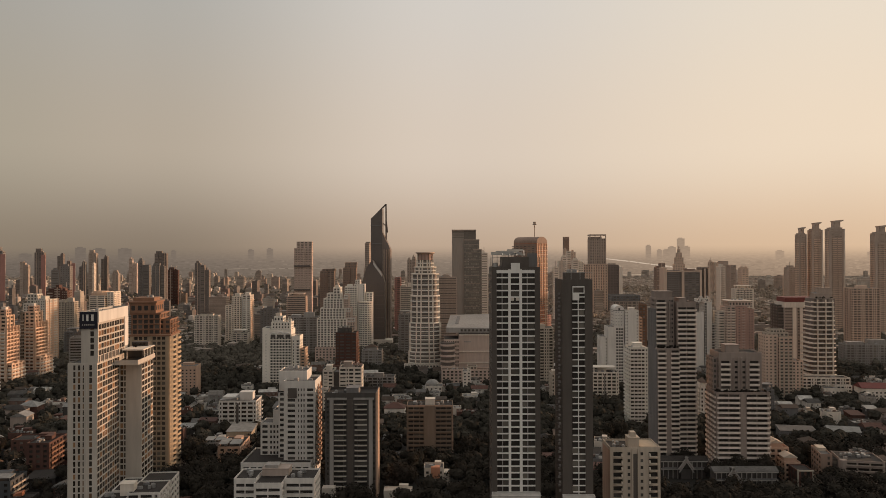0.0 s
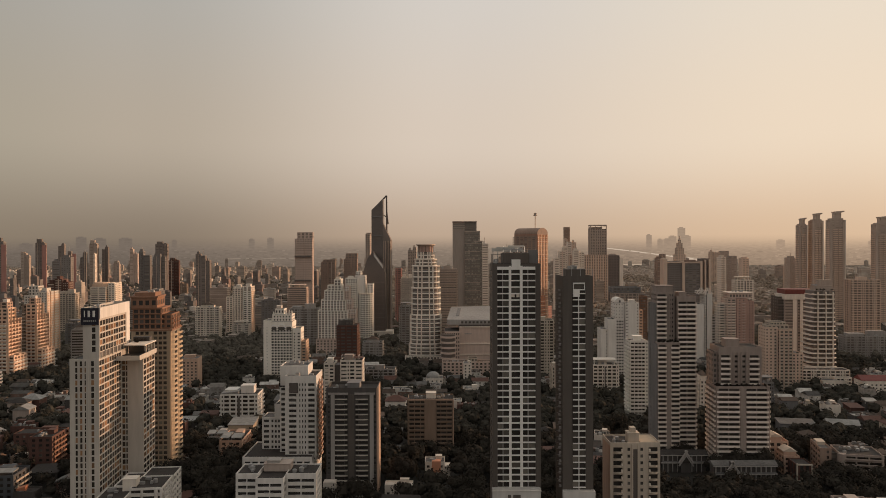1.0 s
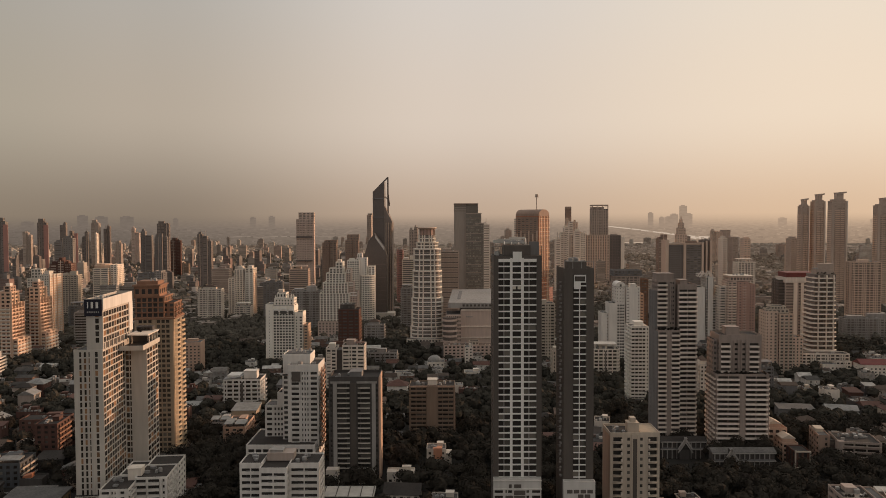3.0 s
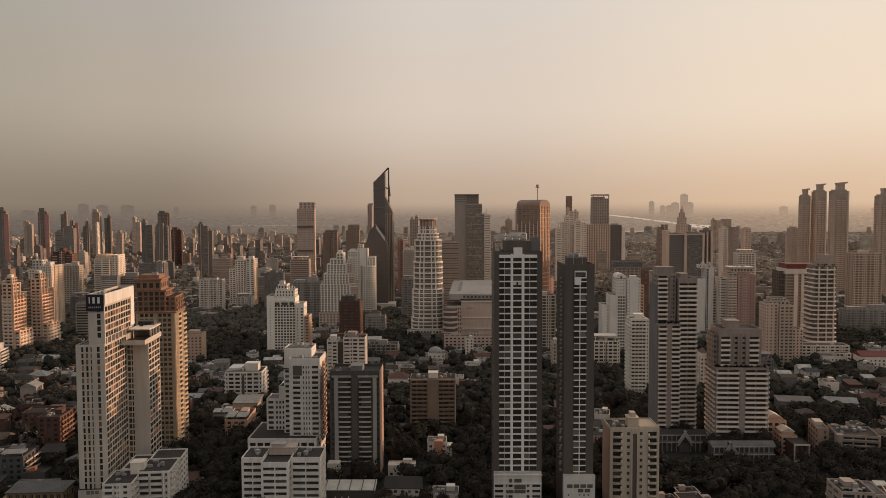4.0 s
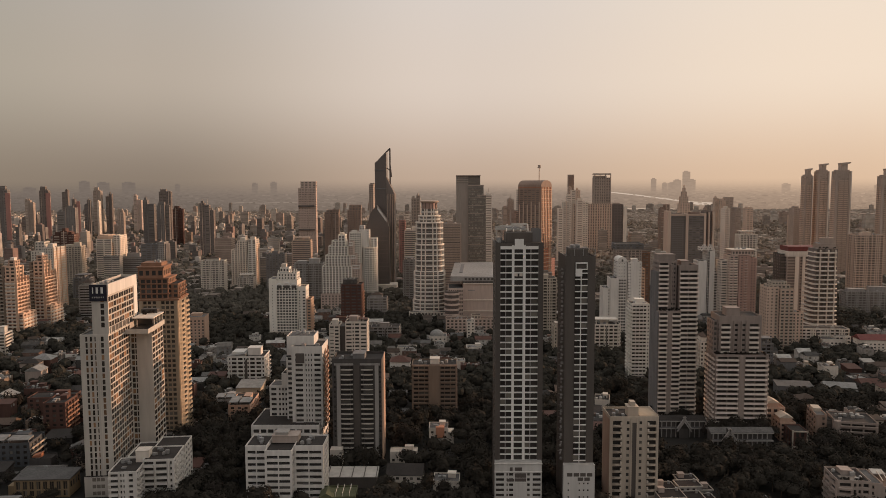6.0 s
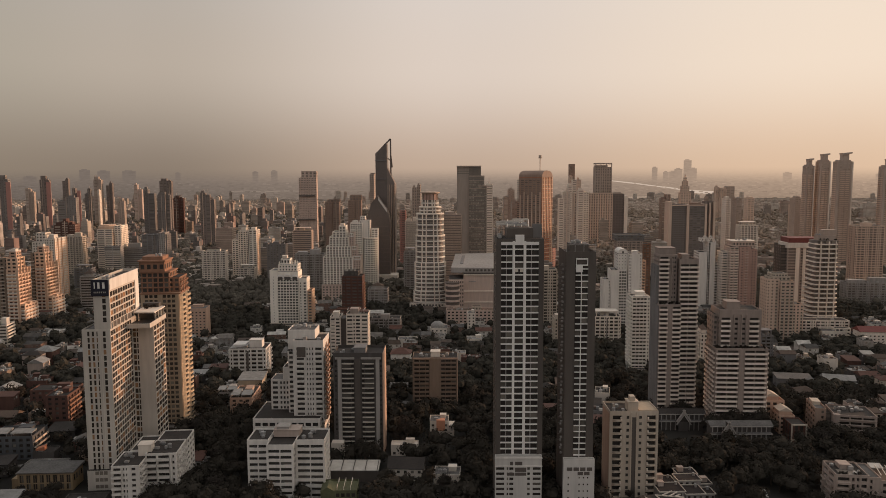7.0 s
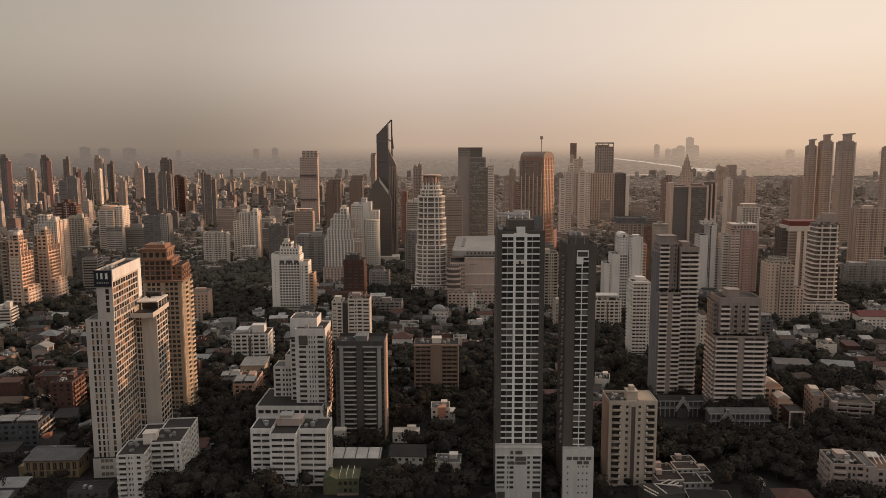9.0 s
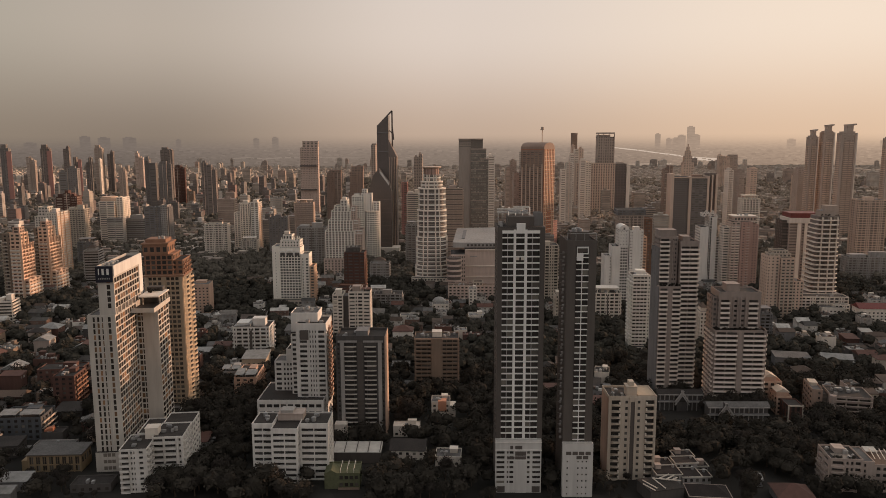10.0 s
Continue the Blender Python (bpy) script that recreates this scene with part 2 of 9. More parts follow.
# leaf colours below grow paler with distance: haze is painted into them
TOWNLEAF = many_colours("dark leaves lifted for haze", [(0.054, 0.050, 0.042), (0.057, 0.054, 0.045), (0.062, 0.057, 0.048)], rough=1.0)
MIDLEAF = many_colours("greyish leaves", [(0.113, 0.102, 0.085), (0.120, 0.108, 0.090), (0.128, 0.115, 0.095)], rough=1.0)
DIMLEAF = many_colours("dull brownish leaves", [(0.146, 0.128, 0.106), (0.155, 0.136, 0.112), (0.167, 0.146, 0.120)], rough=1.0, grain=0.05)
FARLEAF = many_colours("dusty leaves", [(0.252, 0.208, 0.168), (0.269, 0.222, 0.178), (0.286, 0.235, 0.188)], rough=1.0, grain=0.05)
for leaf_mat in (LEAF, TOWNLEAF, MIDLEAF, DIMLEAF, FARLEAF):
    leaf_mat.node_tree.nodes["Principled BSDF"].inputs["Specular IOR Level"].default_value = 0.0

# ---- building blocks ----
class Shape:
    """Gathers faces; each box or prism is an island of its own."""

    def __init__(self):
        self.v, self.f = [], []

    def face(self, *pts):
        i = len(self.v)
        self.v.extend(pts)
        self.f.append(tuple(range(i, i + len(pts))))

    def box(self, x0, x1, y0, y1, z0, z1):
        i = len(self.v)
        self.v.extend([(x0, y0, z0), (x1, y0, z0), (x1, y1, z0), (x0, y1, z0), (x0, y0, z1), (x1, y0, z1), (x1, y1, z1), (x0, y1, z1)])
        self.f.extend([(i, i + 3, i + 2, i + 1), (i + 4, i + 5, i + 6, i + 7), (i, i + 1, i + 5, i + 4), (i + 1, i + 2, i + 6, i + 5), (i + 2, i + 3, i + 7, i + 6), (i + 3, i, i + 4, i + 7)])

    def prism(self, outline, z0, z1, top=None):
        """outline: (x, y) anticlockwise; top: heights of the upper corners if they differ."""
        i, n = len(self.v), len(outline)
        self.v.extend([(x, y, z0) for x, y in outline])
        self.v.extend([(x, y, top[k] if top else z1) for k, (x, y) in enumerate(outline)])
        self.f.append(tuple(i + n - 1 - k for k in range(n)))
        self.f.append(tuple(i + n + k for k in range(n)))
        for k in range(n):
            j = (k + 1) % n
            self.f.append((i + k, i + j, i + n + j, i + n + k))

    def rim(self, x0, x1, y0, y1, t, z0, z1):
        """A low wall round a rectangle, t thick, in one piece."""
        i = len(self.v)
        for e, z in ((0, z0), (0, z1), (t, z1), (t, z0)):
            self.v.extend([(x0 + e, y0 + e, z), (x1 - e, y0 + e, z), (x1 - e, y1 - e, z), (x0 + e, y1 - e, z)])
        for ring_ in range(4):
            a, b = i + 4 * ring_, i + 4 * ((ring_ + 1) % 4)
            for k in range(4):
                j = (k + 1) % 4
                self.f.append((a + k, a + j, b + j, b + k))

    def beam(self, a, b, r):
        """A square bar from a to b."""
        a, b = Vector(a), Vector(b)
        way = (b - a).normalized()
        side_way = way.cross(Vector((0, 0, 1)) if abs(way.z) < 0.9 else Vector((1, 0, 0))).normalized() * r
        up_way = way.cross(side_way).normalized() * r
        i = len(self.v)
        for p in (a, b):
            for s, u in ((-1, -1), (1, -1), (1, 1), (-1, 1)):
                self.v.append(tuple(p + s * side_way + u * up_way))
        self.f.extend([(i, i + 1, i + 2, i + 3), (i + 7, i + 6, i + 5, i + 4)])
        for k in range(4):
            j = (k + 1) % 4
            self.f.append((i + j, i + k, i + 4 + k, i + 4 + j))

    def mesh(self, name, mat):
        me = bpy.data.meshes.new(name)
        me.from_pydata(self.v, [], self.f)
        me.materials.append(mat)
        return me


def ring(r, n=32, cx=0.0, cy=0.0, squash=1.0):
    return [(cx + r * math.cos(2 * math.pi * k / n), cy + squash * r * math.sin(2 * math.pi * k / n)) for k in range(n)]


def part(name, shape, mat, parent, label="", at=None):
    """One mesh object under a thing or a part. shape: a Shape or a mesh to share."""
    me = shape if isinstance(shape, bpy.types.Mesh) else shape.mesh(name, mat)
    ob = new(name, me)
    ob.parent = parent
    if at is not None:
        ob.matrix_basis = at
    return tagged(ob, label)


def thing(name, x, y, rot, label, category, group="", z=0.0):
    ob = new(name)
    ob.matrix_basis = pose(x, y, z, 0, 0, rot)
    return tagged(ob, label, category, group)


PANES = {}


def pane_mesh(w, h, mat):
    """A window pane with a thin frame bar, shared by all windows of that size."""
    key = (round(w, 2), round(h, 2), mat.name)
    if key not in PANES:
        s = Shape()
        s.box(0, w, 0, 0.06, 0, h)
        PANES[key] = s.mesh("pane", mat)
    return PANES[key]


class Side:
    """One side of a block: u runs along it, outwards is -depth."""

    def __init__(self, which, x0, x1, y0, y1):
        self.which = which
        self.x0, self.x1, self.y0, self.y1 = x0, x1, y0, y1
        self.w = (x1 - x0) if which in "fb" else (y1 - y0)

    def at(self, u, d, z):
        if self.which == "f":
            return (self.x0 + u, self.y0 + d, z)
        if self.which == "b":
            return (self.x1 - u, self.y1 - d, z)
        if self.which == "r":
            return (self.x1 - d, self.y0 + u, z)
        return (self.x0 + d, self.y1 - u, z)

    def matrix(self, u, d, z):
        return Matrix.Translation(self.at(u, d, z)) @ pose(0, 0, 0, 0, 0, {"f": 0, "r": 90, "b": 180, "l": -90}[self.which])

    def box(self, s, u0, u1, d0, d1, z0, z1):
        a, b = self.at(u0, d0, z0), self.at(u1, d1, z1)
        s.box(min(a[0], b[0]), max(a[0], b[0]), min(a[1], b[1]), max(a[1], b[1]), z0, z1)


def even(w, n, share=0.6, margin=0.0):
    """n openings of equal width along a side w wide."""
    step = (w - 2 * margin) / n
    return [(margin + step * (k + 0.5 - share / 2), margin + step * (k + 0.5 + share / 2)) for k in range(n)]


def mixed(w, unit=7.0):
    """A flat's rhythm along a side: a narrow window, then a wide balcony opening."""
    n = max(1, int(round(w / unit)))
    step, out = w / n, []
    for k in range(n):
        a = k * step
        pair = [(a + 0.10 * step, a + 0.26 * step), (a + 0.40 * step, a + 0.92 * step)]
        out += pair if k % 2 == 0 else [(2 * a + step - q, 2 * a + step - p) for p, q in reversed(pair)]
    return out


def block(root, x0, x1, y0, y1, z0, z1, wall, glass=None, fh=3.1, front=None, right=None, left=None, back=None, sill=0.28, head=0.82,
          recess=0.35, single="", roof=None, parapet=1.1, balcony=None, skip_top=0.0, skip_base=0.0, wall_label="", far=False, joined_balconies=False):
    """A storeyed block: walls with real openings, panes set back in them, a flat roof with a parapet, and balconies.
    front, right, left, back: openings (u0, u1) along that side, or a number of even ones. single: the sides whose panes are objects of their own.
    balcony: {side: (list of (u0, u1), how far out, parapet height, material)}."""
    glass = glass or GLASS
    s, rows = Shape(), Shape()
    n = max(1, int(round((z1 - z0 - skip_top - skip_base) / fh)))
    fh = (z1 - z0 - skip_top - skip_base) / n
    for which, cols in (("f", front), ("r", right), ("l", left), ("b", back)):
        side_ = Side(which, x0, x1, y0, y1)
        w = side_.w
        if isinstance(cols, int):
            cols = even(w, cols)
        if not cols:
            s.face(side_.at(0, 0, z0), side_.at(w, 0, z0), side_.at(w, 0, z1), side_.at(0, 0, z1))
            continue
        last = z0
        edges = [0.0] + [e for c in cols for e in c] + [w]
        for k in range(n):
            a, b = z0 + skip_base + (k + sill) * fh, z0 + skip_base + (k + head) * fh
            s.face(side_.at(0, 0, last), side_.at(w, 0, last), side_.at(w, 0, a), side_.at(0, 0, a))
            last = b
            for j in range(0, len(edges), 2):
                if edges[j + 1] - edges[j] > 0.02:
                    s.face(side_.at(edges[j], 0, a), side_.at(edges[j + 1], 0, a), side_.at(edges[j + 1], 0, b), side_.at(edges[j], 0, b))
            for u0, u1 in cols:
                if not far:
                    s.face(side_.at(u0, 0, a), side_.at(u1, 0, a), side_.at(u1, recess, a), side_.at(u0, recess, a))
                    s.face(side_.at(u0, recess, b), side_.at(u1, recess, b), side_.at(u1, 0, b), side_.at(u0, 0, b))
                    s.face(side_.at(u0, 0, a), side_.at(u0, recess, a), side_.at(u0, recess, b), side_.at(u0, 0, b))
                    s.face(side_.at(u1, recess, a), side_.at(u1, 0, a), side_.at(u1, 0, b), side_.at(u1, recess, b))
                if which in single:
                    part("window", pane_mesh(u1 - u0, b - a, glass), glass, root, at=side_.matrix(u0, recess - 0.05, a))
                else:
                    rows.face(side_.at(u0, recess, a), side_.at(u1, recess, a), side_.at(u1, recess, b), side_.at(u0, recess, b))
        s.face(side_.at(0, 0, last), side_.at(w, 0, last), side_.at(w, 0, z1), side_.at(0, 0, z1))
    s.face((x0, y0, z0), (x0, y1, z0), (x1, y1, z0), (x1, y0, z0))
    if parapet:
        t = 0.3
        if root.matrix_basis.translation.y < 600:
            p = Shape()
            p.rim(x0, x1, y0, y1, t, z1, z1 + parapet)
            part("parapet", p, wall, root)
        else:
            s.rim(x0, x1, y0, y1, t, z1, z1 + parapet)
    part("wall", s, wall, root, wall_label)
    if rows.f:
        joined = {GLASS: GLASSJ}.get(glass, glass)
        tagged(part("glazing", rows, joined, root), kind="stuff")
    top = Shape()
    e = 0.3 if parapet else 0.0
    top.box(x0 + e, x1 - e, y0 + e, y1 - e, z1 - 0.3, z1 + (0.12 if parapet else 0.35))
    part("roof", top, roof or ROOF, root)
    for which, (spans, out, high, mat) in (balcony or {}).items():
        side_ = Side(which, x0, x1, y0, y1)
        shared = {}
        if joined_balconies:
            for u0, u1 in spans:
                b = Shape()
                for k in range(n):
                    z = z0 + skip_base + k * fh + 0.05
                    side_.box(b, u0, u1, -out, 0, z - 0.15, z)
                    side_.box(b, u0, u1, -out, -out + 0.2, z, z + high)
                tagged(part("balcony_strip", b, mat, root), kind="stuff")
            continue
        for u0, u1 in spans:
            key = round(u1 - u0, 2)
            if key not in shared:
                b = Shape()
                b.box(0, u1 - u0, -out, 0, -0.15, 0.0)
                b.box(0, u1 - u0, -out, -out + 0.15, 0.0, high)
                b.box(0, 0.15, -out + 0.15, 0, 0.0, high)
                b.box(u1 - u0 - 0.15, u1 - u0, -out + 0.15, 0, 0.0, high)
                shared[key] = b.mesh("balcony", mat)
            for k in range(n):
                part("balcony", shared[key], mat, root, at=side_.matrix(u0, 0, z0 + skip_base + k * fh + 0.05))
    return n, fh


def piers(root, box, which, spots, out, z0, z1, mat, name="pier"):
    """Upright ribs on one side of a block. spots: (u0, u1) along that side."""
    side_ = Side(which, *box)
    for u0, u1 in spots:
        s = Shape()
        side_.box(s, u0, u1, -out, 0, z0, z1)
        part(name, s, mat, root)


def strips(root, box, which, spots, out, z0, z1, fh, high, mat, slab=0.18):
    """Stacks of balconies on one side of a block, each stack in one mesh: floor, front rail and two cheeks at every storey."""
    side_ = Side(which, *box)
    for u0, u1 in spots:
        s = Shape()
        for k in range(int((z1 - z0) / fh)):
            z = z0 + k * fh
            side_.box(s, u0, u1, -out, 0, z - slab, z)
            side_.box(s, u0, u1, -out, -out + 0.14, z, z + high)
            side_.box(s, u0, u0 + 0.14, -out + 0.14, 0, z, z + high)
            side_.box(s, u1 - 0.14, u1, -out + 0.14, 0, z, z + high)
        tagged(part("balcony_strip", s, mat, root), kind="stuff")


def roof_box(root, x0, x1, y0, y1, z0, z1, mat, name="lift_housing", cap=True):
    s = Shape()
    s.box(x0, x1, y0, y1, z0, z1)
    if cap:
        s.box(x0 - 0.25, x1 + 0.25, y0 - 0.25, y1 + 0.25, z1, z1 + 0.3)
    return part(name, s, mat, root)


def roof_clutter(root, x0, x1, y0, y1, z, seed, count=5):
    """Water tanks and machines on a flat roof."""
    r = random.Random(seed)
    for _ in range(count):
        w, d, h = r.uniform(1.2, 2.6), r.uniform(1.2, 2.6), r.uniform(0.9, 2.0)
        x, y = r.uniform(x0, x1 - w), r.uniform(y0, y1 - d)
        s = Shape()
        if r.random() < 0.4:
            s.prism(ring(w / 2, 12, x + w / 2, y + w / 2), z, z + h)
            s.prism(ring(w / 2 * 0.7, 12, x + w / 2, y + w / 2), z + h, z + h + 0.3)
            part("water_tank", s, STEEL, root)
        else:
            s.box(x, x + w, y, y + d, z + 0.2, z + h)
            s.box(x + 0.2, x + w - 0.2, y + 0.2, y + d - 0.2, z, z + 0.2)
            s.box(x + 0.3, x + w - 0.3, y + 0.3, y + d - 0.3, z + h, z + h + 0.15)
            part("cooling_unit", s, STEEL, root)

# ---- plants ----
def leaf_cloud(s, r, cx, cy, cz, rx, rz, count, size):
    """Many small leaf sheaves strewn through and over an uneven clump."""
    lobes = [(r.uniform(-0.5, 0.5) * rx, r.uniform(-0.5, 0.5) * rx, r.uniform(-0.35, 0.45) * rz, r.uniform(0.45, 0.75)) for _ in range(7)]
    for _ in range(count):
        lx, ly, lz, lr = lobes[r.randrange(7)]
        a, b = r.uniform(0, 2 * math.pi), math.acos(r.uniform(-0.6, 1))
        q = lr * r.uniform(0.7, 1.05)
        p = Vector((cx + lx + q * rx * math.sin(b) * math.cos(a), cy + ly + q * rx * math.sin(b) * math.sin(a), cz + lz + q * rz * math.cos(b)))
        n = Vector((math.sin(b) * math.cos(a) + r.uniform(-0.35, 0.35), math.sin(b) * math.sin(a) + r.uniform(-0.35, 0.35), math.cos(b) + r.uniform(-0.2, 0.35))).normalized()
        t = n.cross(Vector((r.uniform(-1, 1), r.uniform(-1, 1), r.uniform(-1, 1)))).normalized()
        u = n.cross(t)
        k = size * r.uniform(0.6, 1.4)
        s.face(tuple(p - t * k), tuple(p + u * k * 0.6 - n * k * 0.25), tuple(p + t * k), tuple(p - u * k * 0.6 - n * k * 0.25))


def shrub_row(root, x0, x1, y0, y1, z, seed, count):
    r = random.Random(seed)
    s = Shape()
    for _ in range(count):
        leaf_cloud(s, r, r.uniform(x0, x1), r.uniform(y0, y1), z + r.uniform(0.6, 1.4), 1.0, 1.0, 50, 0.3)
    tagged(part("shrubs", s, LEAF, root), "dark green terrace planting", kind="stuff")


TREES = []
for seed in range(6):
    r = random.Random(100 + seed)
    high, wide = r.uniform(9, 13), r.uniform(4.0, 5.6)
    root = thing("tree", 0, -60 - 20 * seed, 0, "dense dark green broadleaf tree between houses", "tree", "city trees")
    s = Shape()
    steps = 5
    lean_x, lean_y = r.uniform(-0.6, 0.6), r.uniform(-0.6, 0.6)
    for k in range(steps):
        a, b = k / steps, (k + 1) / steps
        ra, rb = 0.38 * (1 - 0.6 * a), 0.38 * (1 - 0.6 * b)
        lower = [(lean_x * a + ra * math.cos(t * math.pi / 3), lean_y * a + ra * math.sin(t * math.pi / 3), a * high * 0.55) for t in range(6)]
        upper = [(lean_x * b + rb * math.cos(t * math.pi / 3), lean_y * b + rb * math.sin(t * math.pi / 3), b * high * 0.55) for t in range(6)]
        for t in range(6):
            s.face(lower[t], lower[(t + 1) % 6], upper[(t + 1) % 6], upper[t])
    for k in range(6):
        a = r.uniform(0, 6.28)
        s.beam((lean_x * 0.8, lean_y * 0.8, high * r.uniform(0.36, 0.5)), (wide * 0.6 * math.cos(a), wide * 0.6 * math.sin(a), high * r.uniform(0.55, 0.75)), 0.11)
    part("trunk", s, BARK, root)
    s = Shape()
    leaf_cloud(s, r, 0, 0, high * 0.66, wide, high * 0.36, 900, 0.46)
    for i in range(5):  # a lumpy heart keeps the crown dense
        for j in range(9):
            quad = []
            for p, q in ((i + 1, j), (i + 1, (j + 1) % 9), (i, (j + 1) % 9), (i, j)):
                b, a, k = math.pi * (0.04 + 0.15 * p), 2 * math.pi * q / 9, 0.56 + 0.12 * math.sin(3.1 * p + 5.7 * q + seed)
                quad.append((k * wide * math.sin(b) * math.cos(a), k * wide * math.sin(b) * math.sin(a), high * (0.66 + 0.36 * k * math.cos(b))))
            s.face(*quad)
    part("crown", s, LEAF, root)
    TREES.append(root)

# ---- the setting: ground, river, far distance ----
def ground_material():
    m = bpy.data.materials.new("city ground")
    m.use_nodes = True
    n, l = m.node_tree.nodes, m.node_tree.links
    b = n["Principled BSDF"]
    geo = n.new("ShaderNodeNewGeometry")
    big, small = n.new("ShaderNodeTexNoise"), n.new("ShaderNodeTexVoronoi")
    big.inputs["Scale"].default_value, big.inputs["Detail"].default_value = 0.012, 8
    small.inputs["Scale"].default_value = 0.06
    l.new(geo.outputs["Position"], big.inputs["Vector"]), l.new(geo.outputs["Position"], small.inputs["Vector"])
    ramp = n.new("ShaderNodeValToRGB")
    el = ramp.color_ramp.elements
    el.new(0.5)
    for e, (at, c) in zip(el, ((0.40, (0.024, 0.022, 0.018)), (0.55, (0.034, 0.031, 0.027)), (0.75, (0.062, 0.054, 0.047)))):
        e.position, e.color = at, (*c, 1)
    l.new(big.outputs[0], ramp.inputs[0])
    mix = n.new("ShaderNodeMixRGB")
    mix.blend_type = "MULTIPLY"
    mix.inputs[0].default_value = 0.5
    plain = n.new("ShaderNodeRGBToBW")
    l.new(small.outputs["Color"], plain.inputs[0])
    l.new(ramp.outputs[0], mix.inputs[1]), l.new(plain.outputs[0], mix.inputs[2])
    # further out the ground colour is blended paler, haze painted in by distance
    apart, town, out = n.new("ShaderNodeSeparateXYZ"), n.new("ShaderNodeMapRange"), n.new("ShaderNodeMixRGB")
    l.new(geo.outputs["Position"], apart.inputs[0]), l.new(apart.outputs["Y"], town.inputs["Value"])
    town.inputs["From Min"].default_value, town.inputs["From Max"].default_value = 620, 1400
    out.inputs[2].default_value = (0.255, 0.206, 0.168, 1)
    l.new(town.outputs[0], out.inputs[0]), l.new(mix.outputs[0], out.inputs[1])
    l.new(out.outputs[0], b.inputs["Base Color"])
    b.inputs["Roughness"].default_value = 0.9
    b.inputs["Specular IOR Level"].default_value = 0.3
    return m


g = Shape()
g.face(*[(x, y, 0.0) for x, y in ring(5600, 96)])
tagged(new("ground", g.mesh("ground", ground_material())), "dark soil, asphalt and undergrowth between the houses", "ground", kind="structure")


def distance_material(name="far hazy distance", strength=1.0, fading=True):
    """The last visible distance: the hazy plain that melts into the sky, haze painted as glow."""
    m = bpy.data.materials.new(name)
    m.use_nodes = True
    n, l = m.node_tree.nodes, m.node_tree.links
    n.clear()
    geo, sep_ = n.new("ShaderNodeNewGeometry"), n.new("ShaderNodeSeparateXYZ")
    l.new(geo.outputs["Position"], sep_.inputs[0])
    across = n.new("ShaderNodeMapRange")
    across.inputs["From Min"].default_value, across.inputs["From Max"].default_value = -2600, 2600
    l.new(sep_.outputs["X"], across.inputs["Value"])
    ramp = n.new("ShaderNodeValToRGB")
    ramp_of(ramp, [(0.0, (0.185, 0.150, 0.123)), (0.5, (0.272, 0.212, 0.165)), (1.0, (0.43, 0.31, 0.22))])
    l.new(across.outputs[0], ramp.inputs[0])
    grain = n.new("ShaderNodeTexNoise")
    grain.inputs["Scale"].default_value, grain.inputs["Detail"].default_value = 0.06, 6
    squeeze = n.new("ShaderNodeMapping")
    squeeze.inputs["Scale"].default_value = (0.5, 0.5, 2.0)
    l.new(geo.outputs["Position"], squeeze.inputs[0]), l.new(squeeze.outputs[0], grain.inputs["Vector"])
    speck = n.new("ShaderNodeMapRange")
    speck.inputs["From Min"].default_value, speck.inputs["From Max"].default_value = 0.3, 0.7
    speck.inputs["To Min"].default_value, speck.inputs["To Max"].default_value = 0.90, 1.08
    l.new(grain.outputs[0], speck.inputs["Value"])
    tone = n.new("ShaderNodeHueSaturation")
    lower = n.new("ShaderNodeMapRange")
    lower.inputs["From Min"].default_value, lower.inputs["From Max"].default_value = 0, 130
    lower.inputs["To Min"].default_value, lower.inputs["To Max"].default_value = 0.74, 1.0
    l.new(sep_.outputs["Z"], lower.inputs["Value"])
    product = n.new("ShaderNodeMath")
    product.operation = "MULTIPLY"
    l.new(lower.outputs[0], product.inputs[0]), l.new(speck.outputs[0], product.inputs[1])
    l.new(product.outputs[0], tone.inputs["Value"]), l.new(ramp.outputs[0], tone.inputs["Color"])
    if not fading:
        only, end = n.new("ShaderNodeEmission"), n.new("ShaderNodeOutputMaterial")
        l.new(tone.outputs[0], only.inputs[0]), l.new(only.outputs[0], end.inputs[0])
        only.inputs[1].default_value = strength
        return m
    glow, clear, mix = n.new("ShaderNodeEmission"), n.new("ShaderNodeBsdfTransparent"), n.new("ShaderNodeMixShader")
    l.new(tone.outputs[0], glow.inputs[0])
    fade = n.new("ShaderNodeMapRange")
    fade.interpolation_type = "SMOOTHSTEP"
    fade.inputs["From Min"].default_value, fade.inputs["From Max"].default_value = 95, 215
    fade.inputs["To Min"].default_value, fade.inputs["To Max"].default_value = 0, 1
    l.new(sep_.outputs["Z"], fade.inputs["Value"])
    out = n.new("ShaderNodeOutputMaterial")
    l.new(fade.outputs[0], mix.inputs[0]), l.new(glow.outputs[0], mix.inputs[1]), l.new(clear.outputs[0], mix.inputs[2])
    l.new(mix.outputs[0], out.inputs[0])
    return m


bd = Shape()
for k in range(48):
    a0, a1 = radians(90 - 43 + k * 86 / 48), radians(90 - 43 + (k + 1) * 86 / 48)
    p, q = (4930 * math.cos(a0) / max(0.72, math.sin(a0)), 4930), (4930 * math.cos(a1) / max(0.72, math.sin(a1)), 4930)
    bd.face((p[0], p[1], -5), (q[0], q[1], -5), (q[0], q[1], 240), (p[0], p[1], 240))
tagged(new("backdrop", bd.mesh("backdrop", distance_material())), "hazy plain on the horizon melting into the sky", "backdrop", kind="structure")


